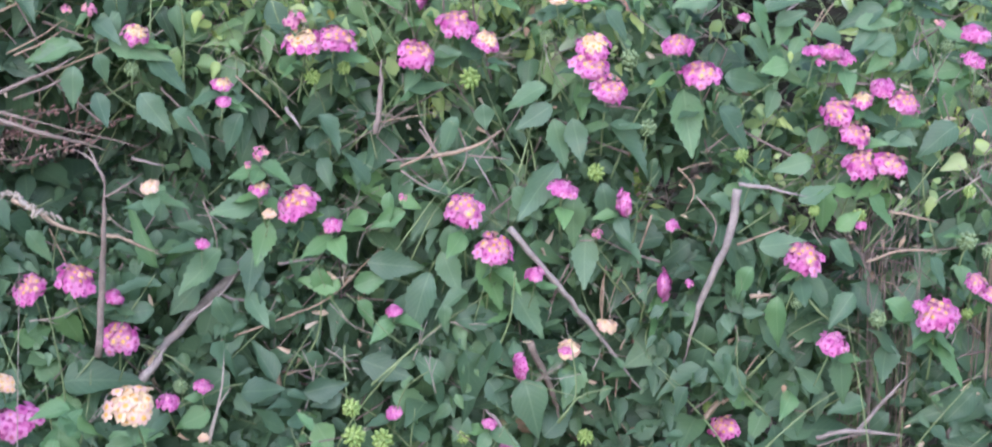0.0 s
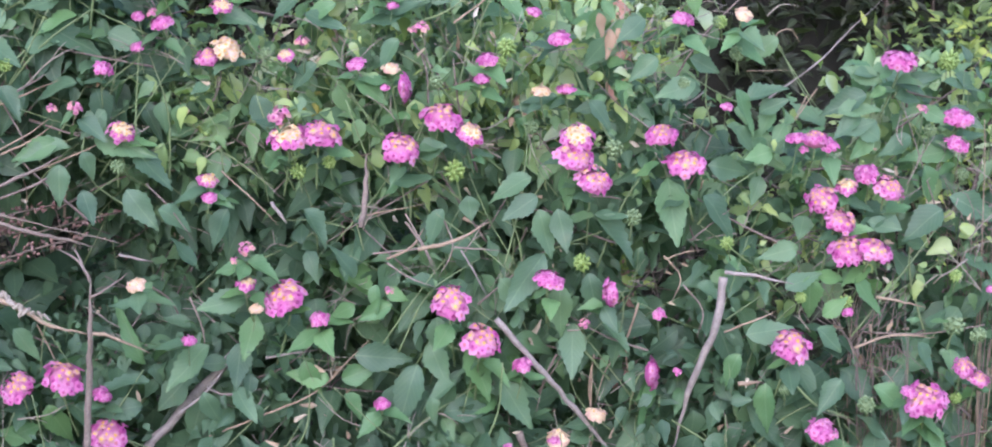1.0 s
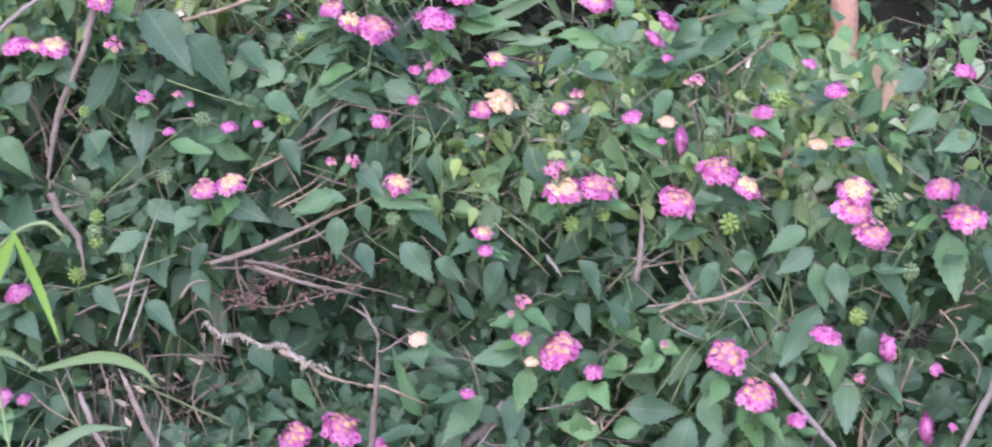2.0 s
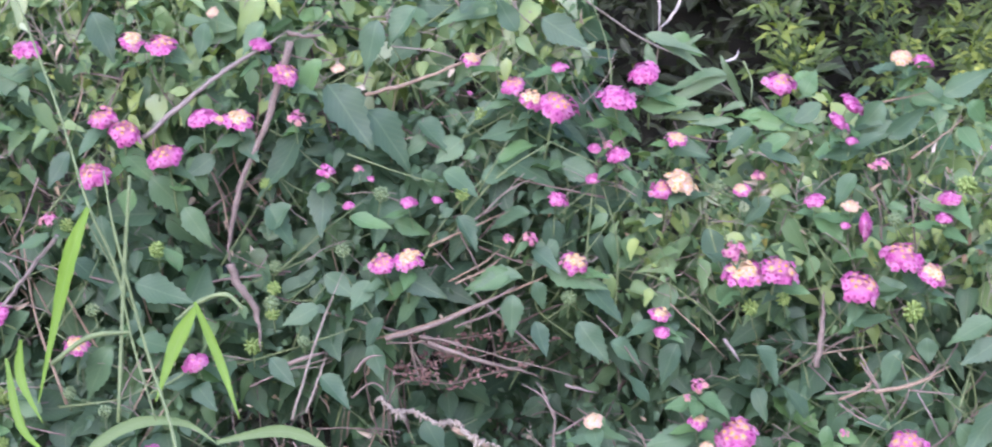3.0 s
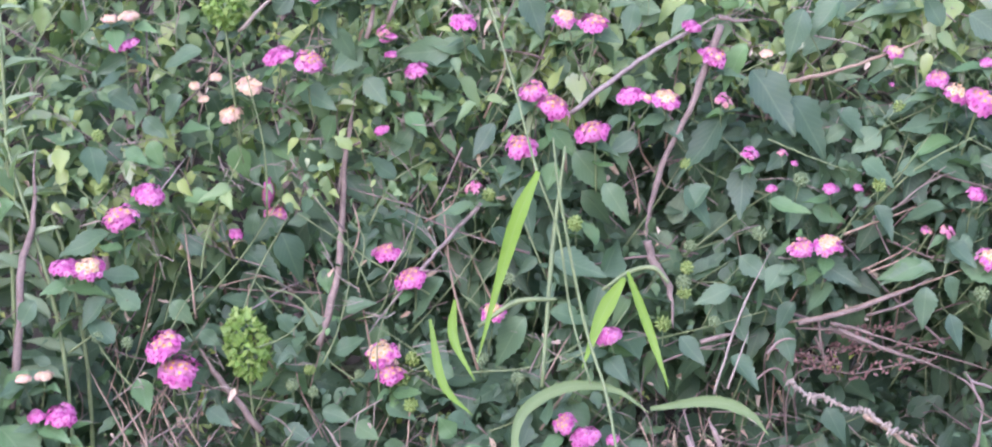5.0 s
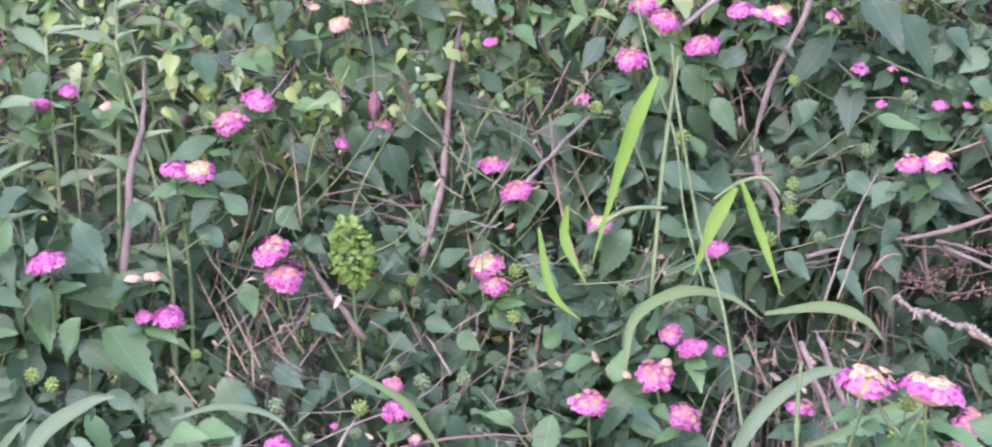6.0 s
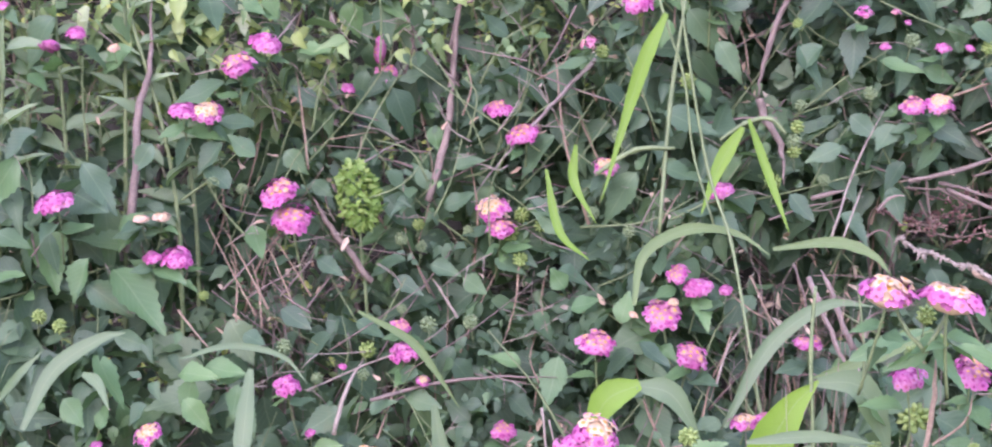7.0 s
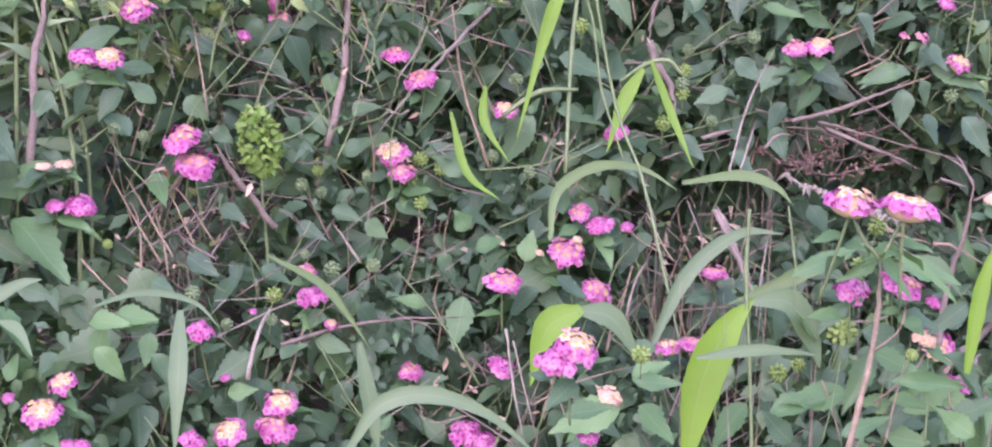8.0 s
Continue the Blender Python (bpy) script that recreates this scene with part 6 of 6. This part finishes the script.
# broad soft leaves low in the grassy half
for i in range(20):
    x, z = rng.uniform(-0.98, -0.45), rng.uniform(0.78, 1.12)
    ln = rng.uniform(0.04, 0.066)
    way = Vector((rng.uniform(-1, 1), rng.uniform(-0.5, 0.0), rng.uniform(-0.9, 0.5)))
    m = frame_of(way, Vector((rng.uniform(-0.5, 0.5), -0.7, rng.uniform(0.3, 1.0))), ln * rng.uniform(0.55, 0.75), ln)
    spot = Vector((x, depth(x, z) + rng.uniform(-0.01, 0.03), z))
    if hollow(x, z) < 0 and not blocked(spot, m):
        set_leaf(A if x < -0.47 else B, spot, m, rng.choice(("fresh", "green", "pale")))
for p, x, y, zr, count in ((E, -0.15, -0.27, (0.62, 0.9), 60), (F, 0.02, -0.14, (0.6, 0.8), 20)):
    for i in range(count):
        spot = Vector((x + rng.uniform(-0.16, 0.16), y + rng.uniform(-0.04, 0.08), rng.uniform(*zr)))
        sprig(lambda c, m, tn: set_leaf(p, c, m, tn), spot, rng.uniform(0.02, 0.036), rng.choice(("green", "fresh", "fresh", "pale")))

# dry tan stalks between the leaves of the low shrub in the grass
for i in range(15):
    foot = Vector((-0.2 + rng.uniform(-0.05, 0.12), -0.26 + rng.uniform(-0.05, 0.1), 0.0))
    tip = Vector((foot.x + rng.uniform(-0.09, 0.12), foot.y + rng.uniform(-0.05, 0.05), rng.uniform(0.84, 1.0)))
    branch(E, rng.uniform(0.0012, 0.0026), rng.choice("ttvw"), foot, foot.lerp(tip, 0.6) + Vector((rng.uniform(-0.03, 0.03), 0, 0)), tip)

# crumpled young shoots, crowded with tiny lime leaves
for x, y, z, wide, high, count in ((-0.586, 0.0, 1.018, 0.017, 0.029, 520), (-0.609, 0.0, 1.32, 0.018, 0.029, 520)):
    shoot = Mass(COARSE)
    for i in range(count):
        d = Vector((rng.gauss(0, 1), rng.gauss(0, 1), rng.gauss(0, 1))).normalized()
        c = Vector((x + d.x * wide - 0.25 * d.z * wide, y + d.y * wide, z + d.z * high)) - d * 0.004 * rng.random()
        ln = rng.uniform(0.004, 0.0085)
        way = d + Vector((rng.uniform(-0.9, 0.9), rng.uniform(-0.9, 0.9), rng.uniform(-0.6, 0.9)))
        shoot.add(c, frame_of(way, d + Vector((rng.uniform(-0.7, 0.7), -0.4, 0.4)), ln * rng.uniform(0.5, 0.8), ln))
    shoot.finish("young_shoot", leaf_lime, A)["label"] = "crumpled lime green young leaves"
    branch(A, 0.003, "n", (x + 0.01, y + 0.03, z - 0.13), (x + 0.004, y + 0.01, z - 0.06), (x, y, z))

# leafy shoots that stand above the edge
for p, (x0, x1) in WIDE.items():
    for i in range(16 if x0 > -0.1 else 0):
        x = rng.uniform(max(x0, 0.07), min(x1, 0.85))
        if 0.55 < x < 0.7:
            continue
        z = top(x) + rng.uniform(-0.01, 0.03)
        y = depth(x, z) + rng.uniform(0.0, 0.06)
        sprig(lambda c, m, tn: set_leaf(p, c, m, tn), Vector((x, y, z)), rng.uniform(0.018, 0.034), rng.choice(("green", "fresh", "fresh")))
        branch(p, 0.0016, "n", (x + rng.uniform(-0.02, 0.02), y + 0.03, z - 0.09), (x, y + 0.01, z - 0.04), (x, y, z + 0.01))

# ---- thin twigs and dry stalks inside the thicket ----
for p, (x0, x1) in WIDE.items():
    bm = bmesh.new()
    for i in range(230):
        x, z = rng.uniform(x0, x1), rng.uniform(0.55, 1.4)
        if z > top(x) or hollow(x, z) > 0.2:
            continue
        c = Vector((x, depth(x, z) + rng.uniform(0.0, 0.2), z))
        d = Vector((rng.uniform(-1, 1), rng.uniform(-0.3, 0.3), rng.uniform(-0.2, 1))).normalized() * rng.uniform(0.05, 0.14)
        line = spline([local(p, q) for q in (c - d / 2, c + Vector((rng.uniform(-1, 1), 0, rng.uniform(-1, 1))) * 0.006, c + d / 2)], 3)
        r = rng.uniform(0.0006, 0.0014)
        tube(bm, line, [r * (1.1 - 0.1 * k) for k in range(len(line))], 5)
    ob = part("twig_tangle", bm, WOOD["b"], p)
    ob["kind"] = "stuff"
    # branching twigs in the hollows
    bm = bmesh.new()
    for a, b, c, d in HOLLOWS:
        if not x0 <= a < x1:
            continue
        for i in range(4):
            q = Vector((a + rng.uniform(-0.9, 0.9) * c, depth(a, b) + rng.uniform(0.02, 0.16), b + rng.uniform(-0.9, 0.5) * d))
            way = Vector((rng.choice((-1, 1)) * rng.uniform(0.4, 1), rng.uniform(-0.2, 0.2), rng.uniform(-0.2, 1))).normalized()
            ln, r = rng.uniform(0.03, 0.09), rng.uniform(0.0005, 0.0014)
            main = spline([local(p, v) for v in (q, q + way * ln * 0.5 + Vector((rng.uniform(-1, 1), 0, rng.uniform(-1, 1))) * 0.008, q + way * ln)], 4)
            tube(bm, main, [r * (1 - 0.08 * k) for k in range(len(main))], 5, 0.15)
            for k in range(3):
                s = main[rng.randrange(2, len(main) - 1)]
                side = (way + Vector((rng.uniform(-1, 1), rng.uniform(-0.5, 0.5), rng.uniform(-0.6, 1)))).normalized() * rng.uniform(0.012, 0.04)
                tube(bm, spline([s, s + side * 0.5 + Vector((rng.uniform(-1, 1), 0, rng.uniform(-1, 1))) * 0.003, s + side], 2), [r * 0.55] * 5, 4)
    ob = part("stalk_tangle", bm, WOOD["b"], p, "bare branching twigs")
    ob["kind"] = "stuff"

# ---- dead brown stems that rise inside the grassy half ----
for p in (A, B):
    x0, x1 = WIDE[p]
    bm = bmesh.new()
    for i in range(75):
        x, z = rng.uniform(x0, x1), rng.uniform(0.78, 1.3)
        c = Vector((x, depth(x, z) + rng.uniform(0.005, 0.13), z))
        d = Vector((rng.uniform(-0.5, 0.5), rng.uniform(-0.2, 0.2), 1)).normalized() * rng.uniform(0.05, 0.16)
        line = spline([local(p, q) for q in (c - d / 2, c + Vector((rng.uniform(-1, 1), 0, 0)) * 0.014, c + d / 2)], 4)
        r = rng.uniform(0.0004, 0.0013)
        tube(bm, line, [r * (1.15 - 0.08 * k) for k in range(len(line))], 5, 0.1)
    part("dead_stem_tangle", bm, WOOD["t"], p, "dead brown stems")["kind"] = "stuff"

# ---- thin green shoots between the leaves ----
for p, (x0, x1) in WIDE.items():
    bm = bmesh.new()
    for i in range(190):
        x, z = rng.uniform(x0, x1), rng.uniform(0.7, 1.42)
        ln = rng.uniform(0.05, 0.15)
        if z + ln * 0.5 > top(x) + 0.02 or hollow(x, z) > 0.3:
            continue
        c = Vector((x, depth(x, z) + rng.uniform(-0.012, 0.05), z))
        d = Vector((rng.uniform(-0.9, 0.9), rng.uniform(-0.3, 0.1), rng.uniform(0.2, 1))).normalized() * ln
        bow = Vector((rng.uniform(-1, 1), 0, rng.uniform(-1, 1))) * 0.012
        line = spline([local(p, q) for q in (c - d / 2, c + bow, c + d / 2)], 4)
        r = rng.uniform(0.0005, 0.0011)
        tube(bm, line, [r * (1.1 - 0.07 * k) for k in range(len(line))], 5)
    part("shoot_tangle", bm, WOOD["n"], p, "thin green shoots")["kind"] = "stuff"

# ---- fine pale twigs, most of them in the light upper part ----
for p, (x0, x1) in WIDE.items():
    bm = bmesh.new()
    for i in range(330):
        x, z = rng.uniform(x0, x1), rng.uniform(0.78, 1.42)
        if z > top(x) - 0.01 or not (light_zone(x, z) or (x > 0 and z > top(x) - 0.1) or rng.random() < 0.4):
            continue
        q = Vector((x, depth(x, z) + rng.uniform(-0.005, 0.05), z))
        way = Vector((rng.uniform(-1, 1), rng.uniform(-0.3, 0.2), rng.uniform(-0.3, 0.8))).normalized()
        ln, r = rng.uniform(0.02, 0.06), rng.uniform(0.0004, 0.0009)
        main = spline([local(p, v) for v in (q, q + way * ln * 0.5 + Vector((rng.uniform(-1, 1), 0, rng.uniform(-1, 1))) * 0.006, q + way * ln)], 3)
        tube(bm, main, [r * (1 - 0.1 * k) for k in range(len(main))], 4)
        for k in range(2):
            s = main[rng.randrange(1, len(main) - 1)]
            side = (way + Vector((rng.uniform(-1, 1), rng.uniform(-0.5, 0.5), rng.uniform(-1, 1)))).normalized() * rng.uniform(0.008, 0.025)
            tube(bm, [s, s + side * 0.5 + Vector((0, 0, 0.001)), s + side], [r * 0.7, r * 0.6, r * 0.4], 4)
    if bm.verts:
        part("pale_twig_tangle", bm, WOOD["w"], p, "fine bleached twigs")["kind"] = "stuff"
    else:
        bm.free()

LANCE_PALE = shape_mesh("weed_leaf", leaf_shape(0.3, 0.35, 0.1, narrow=0.8, teeth=0.02, stations=8))
LANCE_PALE.materials.append(leaf_material("weed_leaf", ((0.0, (0.115, 0.2, 0.11)), (1.0, (0.18, 0.27, 0.16))), veins=5.0))

# ---- withered scraps caught between the leaves, the palest as painted glints ----
SCRAP = [leaf_shape(b, f, c, narrow=0.7, teeth=0.15, stations=5) for b, f, c in ((0.7, 0.7, 0.5), (-0.5, 0.5, -0.6))]
for p, (x0, x1) in WIDE.items():
    scraps = Mass(SCRAP)
    for i in range(900):
        x, z = rng.uniform(x0, x1), rng.uniform(0.6, 1.42)
        if z > top(x) or (hollow(x, z) <= 0 and noise.noise(Vector((x * 9, 4, z * 9))) < 0.0):
            continue
        c = Vector((x, depth(x, z) + rng.uniform(0.0, 0.14), z))
        d = Vector((rng.uniform(-1, 1), rng.uniform(-1, 1), rng.uniform(-1, 1))).normalized()
        ln = rng.uniform(0.003, 0.014)
        scraps.add(c, frame_of(d, Vector((rng.uniform(-1, 1), -0.7, rng.uniform(-0.5, 1))), ln * 0.6, ln))
    scraps.finish("withered_scrap", scrap_and_glint, p)

# ---- dry seed spikes by the tall grass ----
spikes = plant("dry_seed_plant", -0.02, 0.2, "dry reddish-brown seed spikes in the shade", "plant")
for i in range(5):
    foot = Vector((-0.02 + rng.uniform(-0.03, 0.03), 0.2, 0))
    knee = Vector((-0.13 + rng.uniform(-0.02, 0.04), 0.09 + rng.uniform(-0.03, 0.03), rng.uniform(0.968, 1.012)))
    tip = knee + Vector((rng.uniform(0.05, 0.14), rng.uniform(-0.03, 0.02), rng.uniform(0.01, 0.05)))
    line = spline([local(spikes, q) for q in (foot, foot.lerp(knee, 0.7) + Vector((0.02, 0.05, 0)), knee, knee.lerp(tip, 0.5) + Vector((0, 0, 0.006)), tip)], 8)
    bm = bmesh.new()
    tube(bm, line, [0.0009] * len(line), 5)
    part("stalk", bm, WOOD["k"], spikes)
    bm = bmesh.new()
    for k in range(46):
        at = rng.uniform(0.0, 13.0)
        c = line[-1 - int(at)].lerp(line[-2 - int(at)], at % 1) + Vector((rng.uniform(-1, 1), rng.uniform(-1, 1), rng.uniform(-1, 1))) * (0.0025 + 0.0028 * math.sin(at / 13 * 3.1))
        m = Matrix.Translation(c) @ Euler((rng.uniform(0, 6), rng.uniform(0, 6), 0)).to_matrix().to_4x4() @ Matrix.Diagonal((0.0013, 0.0013, rng.uniform(0.002, 0.0042), 1))
        bmesh.ops.create_icosphere(bm, subdivisions=1, radius=1, matrix=m)
    part("seed_spike", bm, seed_brown, spikes)

# ---- dry grass inside the hollows ----
for dx, dy, dz, wide, count, bark, label in ((-0.665, 0.0, 0.93, 0.075, 64, "t", "dry tan-brown grass stalks fanned out in the hollow"), (0.69, 0.0, 0.9, 0.055, 70, "t", "dry straw-coloured grass in the hollow"),
                                             (-0.2, 0.02, 0.95, 0.09, 26, "t", "dry tan grass under the arching blades"), (0.8, 0.02, 1.0, 0.05, 44, "t", "dry straw-coloured grass between the leaves")):
    dry = plant("dry_grass_tuft", dx, dy + 0.16, label, "grass")
    dry["group"] = "dry grass tufts in the hollows"
    for i in range(count):
        foot = Vector((dx + rng.uniform(-0.06, 0.06), dy + 0.16 + rng.uniform(-0.04, 0.06), -0.01))
        knee = Vector((dx + rng.uniform(-0.5, 0.5) * wide, dy + rng.uniform(-0.02, 0.06), dz - rng.uniform(0.03, 0.09)))
        tip = knee + Vector((rng.uniform(-1, 1) * wide, rng.uniform(-0.03, 0.03), rng.uniform(-0.03, 0.13)))
        bend = knee.lerp(tip, 0.55) + Vector((rng.uniform(-0.014, 0.014), 0, rng.uniform(0, 0.012)))
        line = spline([local(dry, q) for q in (foot, foot.lerp(knee, 0.6), knee, bend, tip)], 4)
        bm = bmesh.new()
        r = rng.uniform(0.00025, 0.0007)
        tube(bm, line, [r * (1.1 - 0.7 * k / len(line)) for k in range(len(line))], 5)
        part("stalk", bm, WOOD[rng.choice((bark, "k", "b", "b", "v"))], dry)

# ---- tall pale weeds ----
weeds = plant("pale_weed", -0.9, 0.02, "tall pale grey-green weed with narrow leaves", "plant")
for i in range(11):
    x = -1.02 + 0.028 * i + rng.uniform(-0.01, 0.01)
    mid = Vector((x + rng.uniform(-0.02, 0.02), 0.02 + rng.uniform(-0.04, 0.02), rng.uniform(0.95, 1.1)))
    tip = mid + Vector((rng.uniform(-0.06, 0.03), rng.uniform(-0.04, 0.01), rng.uniform(0.12, 0.24)))
    foot = Vector((x, 0.1, -0.01))
    line = spline([local(weeds, q) for q in (foot, Vector(foot).lerp(Vector(mid), 0.6), mid, tip)], 8)
    bm = bmesh.new()
    tube(bm, line, [0.0032 - 0.0018 * i / len(line) for i in range(len(line))], 6)
    part("stem", bm, WOOD["n"], weeds)
    for k in range(13):
        c = line[-1].lerp(line[-9], k / 12 * 0.95)
        q = k * 2.4
        d = Vector((math.cos(q), 0.5 * math.sin(q) - 0.1, rng.uniform(0.1, 0.9)))
        ob = new("leaf", LANCE_PALE)
        ob.parent = weeds
        ln = rng.uniform(0.02, 0.062)
        ob.matrix_local = Matrix.Translation(c) @ frame_of(d, Vector((rng.uniform(-0.4, 0.4), -0.7, 0.7)), ln * 0.34, ln)

# ---- the hedge behind ----
LANCE = [leaf_shape(b, f, c, narrow=0.8, teeth=0.0, stations=6) for b, f, c in ((0.15, 0.3, 0.1), (0.35, 0.3, -0.2))]


def clump(mass, c, spread, count, size):
    """A leafy shoot tip: narrow leaves that spread out from one spot."""
    for k in range(count):
        d = Vector((rng.uniform(-1, 1), rng.uniform(-1, 0.4), rng.uniform(-0.5, 1))).normalized()
        ln = size * rng.uniform(0.7, 1.25)
        mass.add(c + d * spread * rng.random(), frame_of(d, Vector((rng.uniform(-0.5, 0.5), -0.6, 0.8)), ln * 0.5, ln))


for hx, x0, x1, y0, count, label in ((0.45, 0.27, 0.62, 0.55, 1700, "hedge bush with yellow-green leaf tips"), (1.22, 1.0, 1.55, 0.62, 560, "hedge bush with drooping green leaves"), (0.12, -0.2, 0.36, 1.05, 70, "dark hedge bush in deep shade"),
                                     (-0.75, -1.4, -0.2, 0.6, 900, "hedge bush with small yellow-green leaves")):
    h = plant("hedge_bush", hx, y0 + 0.4, label, "bush")
    h["group"] = "hedge bushes behind the thicket"
    for i in range(6):
        a = Vector((hx + rng.uniform(-0.15, 0.15), y0 + 0.4 + rng.uniform(-0.05, 0.15), -0.02))
        e = Vector((rng.uniform(x0, x1), a.y + rng.uniform(0.3, 0.6), rng.uniform(1.3, 1.7)))
        branch(h, 0.012, "k", a, a.lerp(e, 0.5) + Vector((rng.uniform(-0.08, 0.08), 0.2, 0)), e)
    mass = Mass(LANCE)
    for i in range(count):
        c = Vector((rng.uniform(x0, x1), y0 + rng.random() ** 1.4 * 0.5, rng.uniform(0.7, 1.75)))
        if abs((c.x - (x0 + x1) / 2) / (x1 - x0) * 2) ** 4 + (abs(c.z - 1.0) / 0.75) ** 4 + max(0, (c.y - y0 - 0.25) / 0.25) ** 2 > rng.uniform(0.7, 1.15):
            continue
        c += Vector((1, 0.6, 1)) * 0.05 * noise.noise(c * 5)
        if noise.noise(c * 6) > 0.06:
            clump(mass, c, 0.032, 13, 0.021)
    mass.finish("crown", hedge_leaf, h)
# a deep bank of the same hedge closes the view behind, shade painted in
bank = plant("hedge_bank", 0.0, 2.0, "hedge bank closing the view, shade painted into its near-black colours", "hedge")


def bank_skin(x, q, out=0.0):
    """The bank's surface: q runs from the front foot over the top to the back foot."""
    end = max(0.0, 1 - (abs(x) / 2.7) ** 6) ** 0.5
    r = 1 + 0.18 * noise.noise(Vector((x * 2.2, math.cos(q) * 1.5, math.sin(q) * 1.5))) + out
    return Vector((x, -0.62 * math.cos(q) * r * (0.4 + 0.6 * end), 2.75 * math.sin(q) ** 0.6 * r * (0.25 + 0.75 * end)))


# added shell that blocks sky gaps; its near-black colour is painted shade
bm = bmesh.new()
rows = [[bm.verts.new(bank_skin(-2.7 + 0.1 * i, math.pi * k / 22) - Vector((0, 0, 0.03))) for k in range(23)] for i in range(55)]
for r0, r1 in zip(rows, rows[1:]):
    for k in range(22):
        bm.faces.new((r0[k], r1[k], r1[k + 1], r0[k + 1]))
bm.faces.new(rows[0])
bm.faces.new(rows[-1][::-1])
part("thicket_core", bm, shade_core, bank, "closed near-black shell standing in for deep shade")
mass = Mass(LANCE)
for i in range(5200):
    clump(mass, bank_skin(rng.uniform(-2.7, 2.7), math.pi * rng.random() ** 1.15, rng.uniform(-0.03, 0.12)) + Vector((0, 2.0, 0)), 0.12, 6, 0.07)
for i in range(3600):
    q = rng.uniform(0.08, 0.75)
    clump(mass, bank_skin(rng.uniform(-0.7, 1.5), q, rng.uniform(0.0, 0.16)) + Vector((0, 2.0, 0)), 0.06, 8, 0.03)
mass.finish("crown", shade_leaf, bank)
for i in range(12):
    x = -1.8 + 0.33 * i
    branch(bank, 0.025, "k", (x, 1.5, -0.02), (x + rng.uniform(-0.1, 0.1), 1.36, 0.9), (x + rng.uniform(-0.2, 0.2), 1.5, 2.1))
post = plant("wooden_post", .579, 0.62, "weathered reddish-brown wooden post by the hedge", "post")
bm = bmesh.new()
tube(bm, [Vector((0.004 * math.sin(i), 0, 1.75 * i / 10 - 0.02)) for i in range(11)], [0.016] * 11, 10, 0.06)
part("shaft", bm, bark_material("red_brown_wood", (0.17, 0.085, 0.06), (0.3, 0.17, 0.125), 30.0), post)
